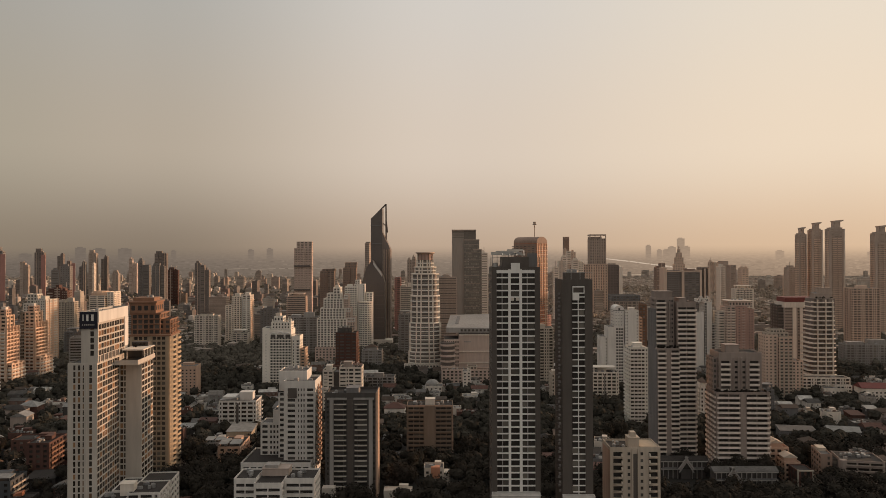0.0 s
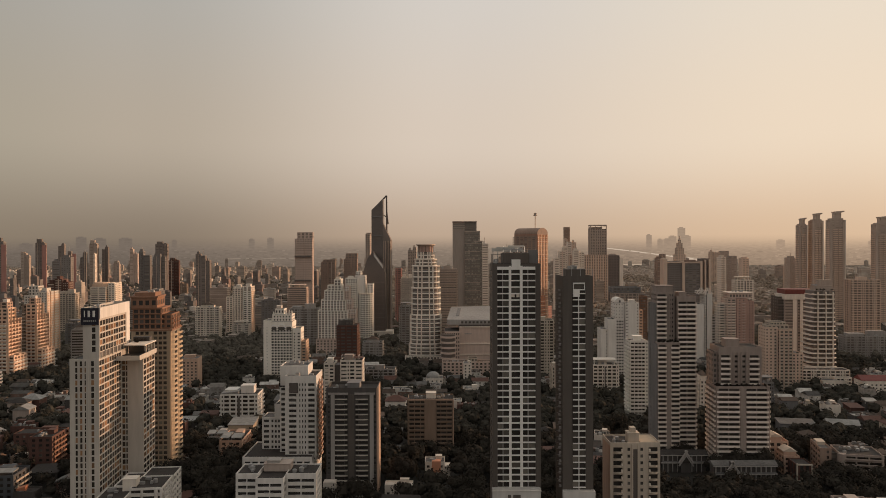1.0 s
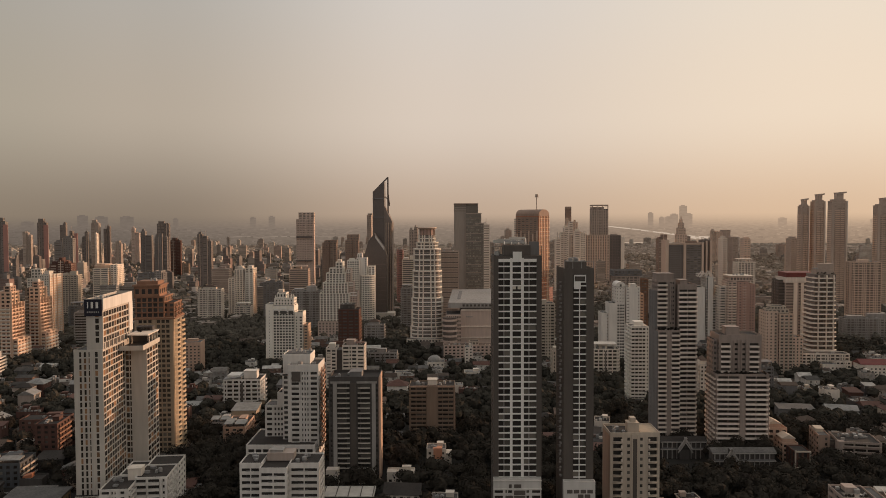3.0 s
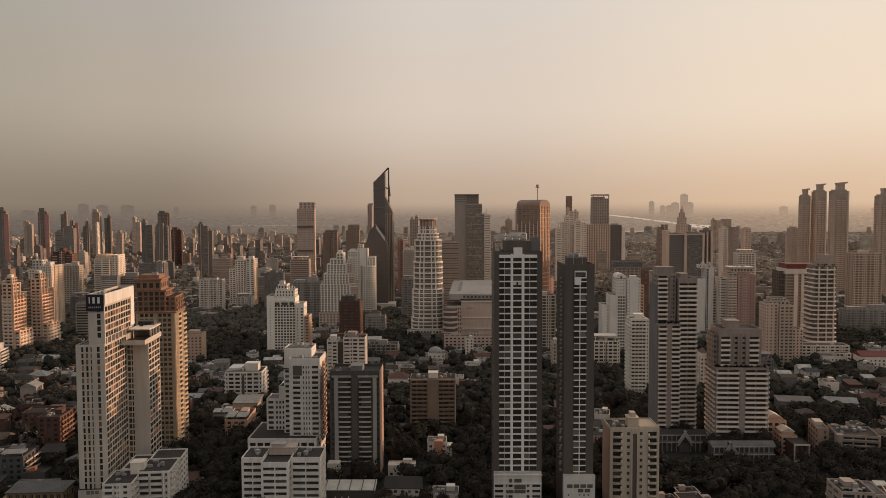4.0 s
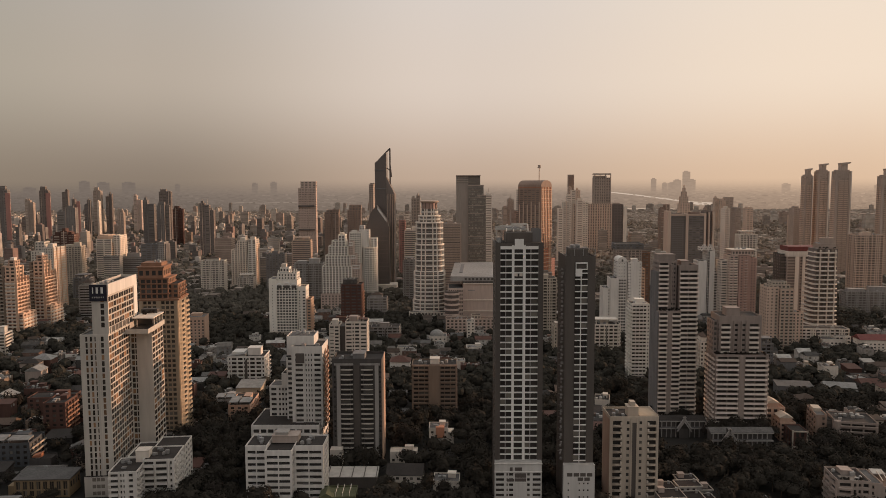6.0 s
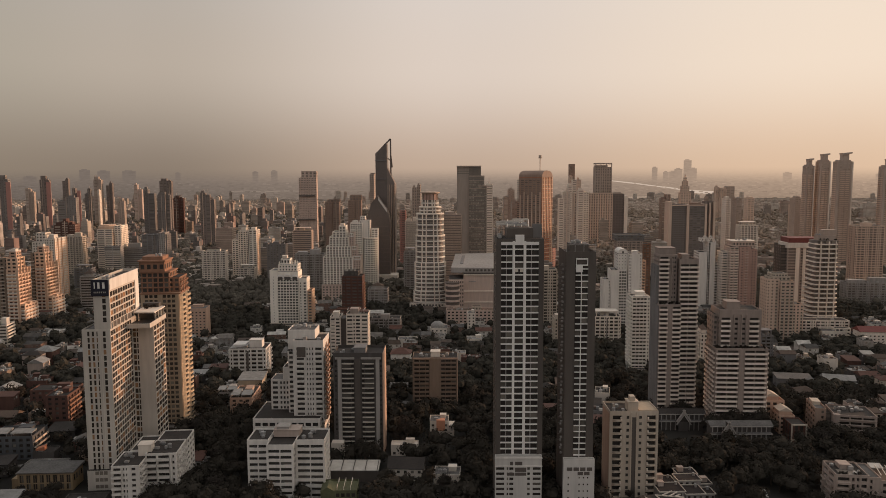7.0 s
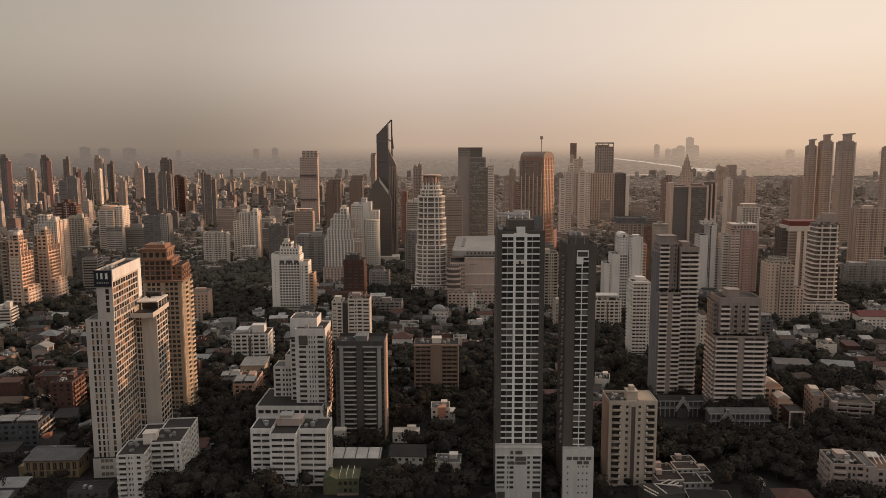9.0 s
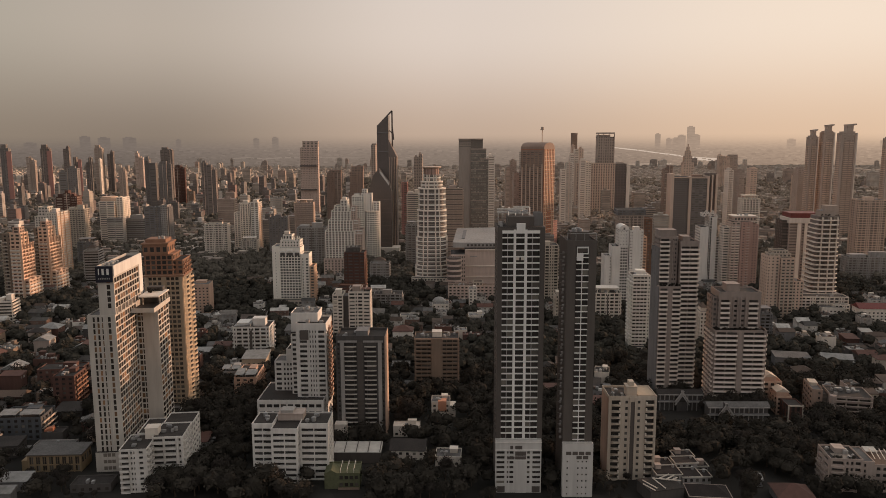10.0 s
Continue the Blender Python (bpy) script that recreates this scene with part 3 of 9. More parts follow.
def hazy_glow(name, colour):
    """Things on the last edge of sight, their haze and brightness painted as emission."""
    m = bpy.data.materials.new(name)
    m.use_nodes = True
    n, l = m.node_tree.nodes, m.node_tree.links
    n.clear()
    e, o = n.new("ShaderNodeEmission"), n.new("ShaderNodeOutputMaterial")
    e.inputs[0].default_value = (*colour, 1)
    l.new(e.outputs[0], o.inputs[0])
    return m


ASPHALT = material("worn pale lane", (0.17, 0.155, 0.14), (0.11, 0.10, 0.092), grain=0.4)


def lane(name, points, width, label):
    """A lane along a bent line, a little above the ground."""
    s = Shape()
    edge = []
    for k, p in enumerate(points):
        a, b = Vector(points[max(0, k - 1)]), Vector(points[min(len(points) - 1, k + 1)])
        across = (b - a).orthogonal().normalized() * width / 2
        edge.append((Vector(p) + across, Vector(p) - across))
    for (a, b), (c, d) in zip(edge, edge[1:]):
        s.face((b.x, b.y, 0.05), (d.x, d.y, 0.05), (c.x, c.y, 0.05), (a.x, a.y, 0.05))
    tagged(new(name, s.mesh(name, ASPHALT)), label, "road", kind="structure")


lane("road_1", ((302, 700), (305, 660), (301, 620), (296, 590), (292, 570)), 6, "pale lane between walled gardens")
lane("road_2", ((1500, 2950), (1400, 2500), (1300, 2220), (1170, 2020), (1100, 1800)), 34, "pale motorway curving through the far town")

# ---- the nearest towers ----
def dark_tower_wide():
    """Charcoal tower whose front carries a white grid of floor bands and piers over a white podium."""
    root = thing("apartment_tower", 23.2, 356.0, 0, "charcoal apartment tower with a white balcony grid over a white podium", "tower", "twin charcoal towers")
    W, D, n, z0 = 23.0, 21.0, 34, 27.3
    top = 134.4
    fh = (132.4 - z0) / n
    # body: the front bay lies back behind the grid
    s = Shape()
    s.box(0, 2.3, 0, D, 0, top), s.box(20.5, W, 0, D, 0, top)
    s.box(2.3, 20.5, 0.75, D, 0, top)
    s.box(2.3, 20.5, 0, 0.75, 132.6, top)
    part("wall", s, CHARCOAL, root)
    band = Shape()
    band.box(0, 18.2, -0.2, 0.3, 0.0, 0.62), band.box(0, 18.2, 0.3, 0.75, 0.0, 0.2)
    band_mesh = band.mesh("balcony_band", CLEANWHITE)
    bays = [(2.5, 4.7), (5.15, 7.8), (9.05, 13.1), (14.45, 16.7), (17.2, 20.3)]
    for k in range(n):
        z = z0 + k * fh
        part("balcony_band", band_mesh, CLEANWHITE, root, at=Matrix.Translation((2.3, 0, z - 0.2)))
        for u0, u1 in bays:
            part("window", pane_mesh(u1 - u0, fh - 0.7, GLASS), GLASS, root, at=Matrix.Translation((u0, 0.68, z + 0.46)))
    for u0, u1, out in ((7.85, 9.0, 0.3), (13.15, 14.4, 0.3), (4.75, 5.1, 0.1), (16.75, 17.15, 0.1)):
        p = Shape()
        p.box(u0, u1, -out, 0.75, z0, 132.6 + (0.8 if out > 0.15 else 0))
        part("pier", p, CLEANWHITE if out > 0.15 else GREY, root)
    p = Shape()
    p.box(2.3, 20.5, -0.32, 0.7, 131.5, 133.0), p.box(9.2, 13.4, -0.3, 0.7, 132.6, 136.4)
    part("top_band", p, CLEANWHITE, root)
    for k, (z, u) in enumerate(((118.4, 9.1), (118.4, 11.5))):
        q = Shape()
        q.box(u, u + 1.5, 0.1, 0.5, z, z + 2.0)
        part("screen", q, OFFWHITE, root)
    # side windows
    for which, x in (("left", -0.02), ("right", W + 0.02)):
        for j in range(4):
            q = Shape()
            for k in range(n):
                y = 3.2 + j * 4.4
                q.box(x - 0.04, x + 0.04, y, y + 1.6, z0 + k * fh + 0.9, z0 + k * fh + 2.5)
            tagged(part("glazing", q, GLASSJ, root), kind="stuff")
    # crown: a dark plant storey, a deck of pale ducts behind it and an open frame round the edge
    s = Shape()
    s.box(5.2, 18.0, 3.2, 16, top, 139.4)
    part("crown", s, CHARCOAL, root)
    for x0, x1, y, z in ((0.4, 8.0, 11.0, 140.2), (3.0, 14.5, 14.5, 141.4), (9.0, 17.0, 18.0, 142.2), (1.0, 12.0, 19.5, 140.8), (6.0, 16.5, 9.0, 140.0)):
        s = Shape()
        s.box(x0, x1, y, y + 1.1, z, z + 0.9), s.box(x0 + 0.5, x0 + 0.8, y + 0.3, y + 0.6, top, z), s.box(x1 - 0.8, x1 - 0.5, y + 0.3, y + 0.6, top, z)
        part("duct", s, PALEMETAL, root)
    for x in (5.5, 9.0, 12.5, 16.0):
        s = Shape()
        s.beam((x, 5.0, 139.9), (x + 1.5, 20.0, 142.4), 0.22)
        part("pipe", s, OFFWHITE, root)
    for y in (6.0, 12.0):
        s = Shape()
        s.box(18.2, W - 0.6, y, y + 0.25, top, 141.0)
        part("screen_wall", s, MIDGREY, root)
    roof = Shape()
    roof.box(0.3, W - 0.3, 0.3, D - 0.3, top, top + 0.12)
    part("roof", roof, ROOF, root)
    s = Shape()
    for x, y in ((0.15, 0.15), (W - 0.15, 0.15), (0.15, 9.0), (W - 0.15, 9.0), (4.2, 0.15)):
        s.box(x - 0.12, x + 0.12, y - 0.12, y + 0.12, top, top + 4.6)
    s.box(0.05, 4.3, 0.05, 0.25, top + 4.4, top + 4.6), s.box(0.05, 0.25, 0.05, 9.0, top + 4.4, top + 4.6)
    part("roof_frame", s, CHARCOAL, root)
    roof_clutter(root, 5, 16.5, 5.5, 15, 140.0, 3, 9)
    roof_clutter(root, 1, 4, 2, 16, top, 4, 3)
    # podium: window columns at both ends, a blank panel and dark louvres between
    block(root, -0.3, 22.6, -2.5, -0.02, 0, 26.6, PODIUM, fh=2.6, sill=0.22, head=0.74,
          front=[(0.5, 4.5), (5.7, 6.5), (7.0, 9.0), (15.8, 17.1), (18.5, 22.4)], single="f", roof=PALEROOF, skip_top=4.0, skip_base=4.4)
    s = Shape()
    s.box(9.6, 15.2, -2.75, -2.45, 0.0, 17.2)
    part("blank_panel", s, PODIUM, root)
    for x0, x1, za, zb in ((9.5, 15.0, 17.7, 19.3), (9.5, 15.0, 19.6, 21.8), (5.6, 9.2, 17.7, 19.1), (7.0, 8.4, 23.0, 24.8), (9.5, 13.0, 23.0, 24.8), (18.0, 22.0, 0.2, 3.4), (0.6, 4.4, 0.2, 3.4)):
        q = Shape()
        q.box(x0, x1, -2.6, -2.4, za, zb)
        louvre = part("louvre", q, CHARCOAL, root)
    for x0, x1, za in ((-0.6, 22.9, 26.5), (-0.5, 22.8, 22.4)):
        q = Shape()
        q.box(x0, x1, -2.85, -2.5, za, za + 0.35)
        part("cornice", q, WHITE, root)


def dark_tower_slim():
    """Slim charcoal tower with short white sill bars up the middle of its front."""
    root = thing("apartment_tower", 56.2, 352.0, 0, "slim charcoal apartment tower with short white bars up its front", "tower", "twin charcoal towers")
    W, D, z0, top, n = 14.2, 24.0, 27.0, 127.4, 32
    s = Shape()
    s.box(0, 4.2, 0, D, 0, top), s.box(10.6, W, 0, D, 0, top), s.box(4.2, 10.6, 0.7, D, 0, top), s.box(4.2, 10.6, 0, 0.7, 125.8, top)
    part("wall", s, CHARCOAL, root)
    fh = (123.0 - 28.5) / n
    bar = Shape()
    bar.box(0, 5.9, -0.15, 0.25, 0.05, 0.52), bar.box(0, 5.9, 0.25, 0.7, 0.05, 0.2)
    bar_mesh = bar.mesh("sill_bar", CLEANWHITE)
    for k in range(n):
        z = 28.5 + k * fh
        part("sill_bar", bar_mesh, CLEANWHITE, root, at=Matrix.Translation((4.7, 0, z)))
        for u in (4.5, 7.8):
            part("window", pane_mesh(2.6, fh - 0.75, GLASS), GLASS, root, at=Matrix.Translation((u, 0.62, z + 0.6)))
    p = Shape()
    p.box(7.3, 7.62, -0.12, 0.6, z0, 121.0)
    part("pier", p, CLEANWHITE, root)
    p = Shape()
    p.box(4.8, 7.9, -0.2, 0.6, 118.8, 122.4), p.box(4.8, 10.4, -0.15, 0.6, 124.8, 125.5), p.box(4.8, 5.1, -0.15, 0.6, 122.4, 124.8), p.box(10.1, 10.4, -0.15, 0.6, 122.4, 124.8), p.box(7.9, 10.4, -0.15, 0.6, 121.9, 122.4)
    part("top_panel", p, CLEANWHITE, root)
    # ladder of pipes and ledges up the left side
    for k in range(48):
        q = Shape()
        z = z0 + 2 * k
        q.box(-0.9, 0, 6 + (k % 2) * 1.6, 7.4 + (k % 2) * 1.6, z, z + 0.9)
        part("ledge", q, GREY, root)
    for k in range(n):
        part("balcony_slab", pane_mesh(1.0, 0.2, GREY), GREY, root, at=Matrix.Translation((-1.0, 14.0, 28.5 + k * fh)))
    q = Shape()
    for j in range(4):
        for k in range(n):
            q.box(W, W + 0.06, 2.5 + 5 * j, 4.6 + 5 * j, 29.3 + k * fh, 30.9 + k * fh)
    tagged(part("glazing", q, GLASSJ, root), kind="stuff")
    s = Shape()
    s.box(0.3, W - 0.3, 0.3, D - 0.3, top, top + 0.15)
    part("roof", s, ROOF, root)
    s = Shape()
    for x in (0.1, W - 0.1):
        s.box(x - 0.1, x + 0.1, 0, D, top, top + 1.2)
    s.box(0.2, W - 0.2, 0, 0.2, top, top + 1.2), s.box(3.0, W - 2, 9, 18, top, top + 4.2)
    part("crown", s, CHARCOAL, root)
    s = Shape()
    for x in (0.2, 4.2, 8.4, W - 0.2):
        s.beam((x, 0.2, top), (x, 0.2, top + 4.5), 0.1)
    s.beam((0.2, 0.2, top + 4.5), (W - 0.2, 0.2, top + 4.5), 0.1)
    part("roof_frame", s, STEEL, root)
    roof_clutter(root, 3.5, 11, 10, 17, top + 4.2, 8, 5)
    block(root, -0.4, 14.6, -3.0, -0.02, 0, 26.6, PODIUM, fh=3.3, sill=0.35, head=0.62, front=[(2.0, 2.7), (7.3, 8.0), (9.4, 10.1), (11.4, 12.1)],
          single="f", roof=PALEROOF, skip_top=6.4)
    for x, z in ((2.2, 22.0), (5.4, 22.0), (8.6, 22.0), (11.8, 22.0), (7.4, 19.8), (10.6, 19.8)):
        q = Shape()
        q.box(x - 1.0, x + 1.6, -3.12, -2.9, z, z + 1.7)
        part("louvre", q, CHARCOAL, root)


def beige_block():
    root = thing("apartment_block", 81.9, 368.0, 0.5, "beige apartment block with bowed balconies and a dark stair slot", "apartment block")
    z = 44.3
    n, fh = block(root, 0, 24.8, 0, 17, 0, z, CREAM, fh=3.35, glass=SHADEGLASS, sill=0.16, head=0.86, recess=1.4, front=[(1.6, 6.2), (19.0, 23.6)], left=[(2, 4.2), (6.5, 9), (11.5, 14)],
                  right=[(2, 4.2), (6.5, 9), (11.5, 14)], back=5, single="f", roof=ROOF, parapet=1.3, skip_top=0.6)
    bowed = Shape()
    pts = [(0, 0)] + [(4.6 * k / 8, -1.3 * math.sin(math.pi * k / 8) ** 0.7) for k in range(1, 8)] + [(4.6, 0)]
    bowed.prism(pts, 0, 0.75)
    bm_ = bowed.mesh("balcony", CREAM)
    for k in range(n):
        for u in (1.6, 19.0):
            part("balcony", bm_, CREAM, root, at=Matrix.Translation((u, 0, k * fh + 0.1)))
        for u in (8.6, 15.0):
            part("window", pane_mesh(1.3, 1.5, SHADEGLASS), SHADEGLASS, root, at=Matrix.Translation((u, -0.03, k * fh + 1.2)))
        for u in (5.4, 19.1):
            q = Shape()
            q.box(u, u + 0.7, -1.0, 0.1, k * fh + 0.85, k * fh + 2.1)
            part("balcony_screen", q, OFFWHITE, root)
    # dark strip on the wall face, painted as the shade of an upright recess
    s = Shape()
    s.box(11.3, 13.5, -0.06, 0.3, 0, z - 2)
    part("stair_slot", s, CHARCOAL, root)
    for u in (10.6, 13.5):
        s = Shape()
        s.box(u, u + 0.7, -0.5, 0.2, 0, z + 0.5)
        part("pier", s, CREAM, root)
    roof_box(root, 9.8, 15.2, 3.0, 9.0, z, z + 5.0, CREAM)
    s = Shape()
    s.box(15.6, 24.2, 2.0, 16.0, z + 0.12, z + 1.0)
    part("roof_deck", s, SAND, root)
    s = Shape()
    s.box(11.2, 13.8, 4.0, 8.0, z + 5.3, z + 7.6)
    part("tank_room", s, CREAM, root)
    s = Shape()
    s.box(-0.08, 0, 0.6, 16.4, 0.5, z - 0.5)
    part("side_cladding", s, PEACH, root)
    roof_clutter(root, 1, 9, 3, 15, z + 0.12, 12, 4)


def hotel_tower():
    """White hotel tower: a tall slab with the sign, a lower edge slab, and a wing that stands out on its long side."""
    root = thing("hotel_tower", -189.4, 377.0, 5.0, "white hotel tower with a navy sign and roof terrace", "tower")
    # long main slab below the step
    block(root, 0, 14.4, 0, 54, 11, 85.4, HOTEL, fh=3.25, sill=0.1, head=0.88, front=[(2.7, 3.8), (5.0, 6.1), (7.3, 7.9), (10.5, 11.9)], right=even(33, 9, 0.9, 0.3), left=9, back=3,
          single="fr", recess=0.22, parapet=0.8, roof=PALEROOF, glass=SUNGLASS)
    for u in (4.4, 6.7, 9.2):
        s = Shape()
        s.box(u - 0.22, u + 0.22, -0.25, 0, 11, 84)
        part("pier", s, HOTEL, root)
    # base, glazed at the corner
    block(root, -0.6, 15.0, -0.6, 55, 0, 11, HOTEL, fh=3.6, front=[(4.0, 5.9), (6.2, 8.1), (8.4, 10.3)], left=8, right=8, single="f", parapet=0, recess=0.2, glass=GREENGLASS)
    # upper slab with the sign
    block(root, 6.2, 14.4, 1.0, 46, 86.0, 110.5, HOTEL, fh=3.3, sill=0.12, head=0.88, front=[(4.4, 6.2)], right=even(40, 10, 0.88, 0.6), left=8, back=2, single="fr", recess=0.22, glass=SUNGLASS,
          skip_top=4.8, skip_base=3.2, parapet=1.6, roof=ROOF)
    for y0, y1, z0, z1 in ((1.0, 46, 106.4, 112.0), (40.5, 46.2, 90, 106.4)):
        s = Shape()
        s.box(14.4, 14.75, y0, y1, z0, z1)
        part("fascia", s, WHITE, root)
    # flat dark strip painted as the shade of a recessed storey
    s = Shape()
    s.box(14.4, 14.46, 2.0, 40, 86.3, 89.2)
    part("open_storey", s, CHARCOAL, root, "dark strip painted as shade of the terrace storey")
    for k in range(7):
        s = Shape()
        s.box(14.46, 14.9, 2.5 + 5.6 * k, 3.3 + 5.6 * k, 86.0, 89.4)
        part("column", s, HOTEL, root)
    # the sign: a navy panel with pale bars in place of its letters
    panel = Shape()
    panel.box(5.6, 14.2, 0.2, 0.9, 103.4, 111.9)
    board = part("sign", panel, NAVY, root, "navy sign panel with pale letters")
    for x0, x1 in ((7.1, 7.6), (8.9, 10.0), (11.3, 12.5)):
        q = Shape()
        q.box(x0, x1, 0.1, 0.2, 107.4, 110.6)
        part("sign_bar", q, SIGNWHITE, board)
    for k in range(7):
        q = Shape()
        q.box(6.9 + k * 0.92, 7.4 + k * 0.92, 0.1, 0.2, 105.0, 105.8)
        part("sign_bar", q, GREY, board)
    # the wing that stands out, blank towards the street, with a roof terrace and canopy
    block(root, 14.4, 26.2, 33, 54, 0, 81, HOTEL, fh=3.25, sill=0.12, head=0.88, front=[(0.4, 2.0), (2.4, 3.2)], right=even(21, 4, 0.88, 0.3), back=3, single="fr", recess=0.22, parapet=0.0, roof=ROOF, glass=SUNGLASS)
    s = Shape()
    s.box(14.4, 27.0, 24, 55, 81.4, 82.8)
    part("terrace", s, HOTEL, root)
    s = Shape()
    s.box(14.8, 26.6, 24.4, 54.6, 82.8, 82.95)
    part("terrace_floor", s, ROOF, root)
    s = Shape()
    s.box(15.2, 26.8, 34, 54.8, 88.0, 88.6)
    part("canopy", s, OFFWHITE, root)
    for x in (16.5, 26.0):
        for y in (38.4, 43.6, 48.8, 54.2):
            s = Shape()
            s.box(x - 0.2, x + 0.2, y - 0.2, y + 0.2, 82.9, 88.0)
            part("canopy_post", s, OFFWHITE, root)
    s = Shape()
    s.box(14.6, 23.5, 43, 54, 82.9, 87.8)
    part("terrace_lounge", s, CURTAIN, root)
    s = Shape()
    s.box(15.5, 24.5, 50, 54.4, 88.6, 91.0)
    part("plant_room", s, DARKGREY, root)
    q = Shape()
    q.box(14.6, 27.0, 24.0, 24.25, 82.8, 84.0), q.box(26.75, 27.0, 24.25, 55, 82.8, 84.0)
    part("balustrade", q, HOTEL, root)
    shrub_row(root, 16, 23, 44, 50, 88.6, 95, 10)
    roof_clutter(root, 7, 13.5, 8, 38, 110.6, 21, 6)


def orange_tower():
    """Tower with an ornate orange crown over a sand-coloured shaft with bay balconies."""
    root = thing("apartment_tower", -194.5, 464.0, 6.0, "sand-coloured apartment tower with an orange stepped crown", "tower")
    block(root, 0, 24, 0, 24, 0, 90.5, OCHRE, fh=3.1, recess=0.2, sill=0.2, head=0.8, front=[(2.6, 4.6), (5.4, 7.4), (8.4, 10.4), (13.6, 15.6), (16.4, 18.4), (19.2, 21.2)], right=even(24, 5, 0.6, 0.5), left=4, back=4, single="fr",
          parapet=0.8)
    for u in (0.4, 11.2, 21.8):
        s = Shape()
        s.box(u, u + 1.8, -0.6, 0.0, 0, 90.5)
        part("pier", s, OCHRE, root)
    # sunny side: two rounded balcony stacks with pale rims, a brown slot between them
    for v in (1.0, 13.2):
        arc = [(24.0, v)] + [(24.0 + 2.6 * math.sin(math.pi * k / 8) ** 0.7, v + 9.4 * k / 8) for k in range(1, 8)] + [(24.0, v + 9.4)]
        inner = [(24.0, v + 0.6)] + [(24.0 + 1.7 * math.sin(math.pi * k / 8) ** 0.7, v + 0.6 + 8.2 * k / 8) for k in range(1, 8)] + [(24.0, v + 8.8)]
        q = Shape()
        q.prism(inner, 0, 90.2)
        part("bay", q, SAND, root)
        q = Shape()
        q.prism(arc, 0, 1.15)
        rim_mesh = q.mesh("balcony", WARMSAND)
        for j in range(29):
            part("balcony", rim_mesh, WARMSAND, root, at=Matrix.Translation((0, 0, 3.1 * j + 0.3)))
        q = Shape()
        for j in range(29):
            q.box(25.5, 25.75, v + 2.6, v + 6.8, 3.1 * j + 1.5, 3.1 * j + 3.0)
        tagged(part("glazing", q, GLASSJ, root), kind="stuff")
    q = Shape()
    q.box(24.0, 24.12, 10.5, 13.1, 0, 90)
    part("slot", q, TERRA, root)
    for u in (4.9, 15.9):
        q = Shape()
        q.box(u, u + 0.4, -0.35, 0, 0, 90.2)
        part("pier", q, OCHRE, root)
    block(root, 0.5, 18, 1, 20, 91.3, 104, TERRA, glass=SHADEGLASS, fh=3.2, sill=0.15, front=even(17.5, 5, 0.72, 0.4), right=5, left=3, single="fr", parapet=0.6, head=0.86, recess=0.25)
    block(root, 16.4, 23.6, 3, 23, 91.3, 100, TERRA, glass=SHADEGLASS, fh=2.9, front=2, right=5, single="fr", parapet=0.6, head=0.86, recess=0.25,
          balcony={"r": (even(20, 4, 0.7, 0.3), 1.0, 0.8, TERRA)})
    block(root, 0, 15.5, 0, 18, 104.7, 110.5, TERRA, glass=SHADEGLASS, fh=5.8, front=4, right=4, single="fr", parapet=0.5, head=0.8, recess=0.25)
    for x0, x1, y0, y1, z, mat in ((-0.8, 16.3, -0.8, 18.8, 111.1, TERRA), (-0.8, 24.8, -0.8, 24.8, 90.3, TERRA), (-0.2, 18.6, 0.4, 20.6, 103.8, TERRA)):
        s = Shape()
        s.box(x0, x1, y0, y1, z, z + 0.9)
        part("cornice", s, mat, root)
    for j in range(29):
        q = Shape()
        q.box(1.9, 22.1, -0.45, -0.02, 3.1 * j + 0.25, 3.1 * j + 0.5)
        part("floor_ledge", q, OCHRE, root)
    for z, x1, y1 in ((94.4, 18.6, 20.6), (97.6, 18.6, 20.6), (100.8, 18.6, 20.6)):
        q = Shape()
        q.box(0.0, x1, 0.3, 0.9, z, z + 0.4), q.box(x1 - 0.6, x1, 0.9, y1, z, z + 0.4)
        part("crown_ledge", q, TERRA, root)
    q = Shape()
    q.box(1.5, 14, 2, 16, 112.0, 114.2)
    part("roof_lantern", q, TERRA, root)
    roof_clutter(root, 2, 13, 3, 15, 114.2, 31, 3)


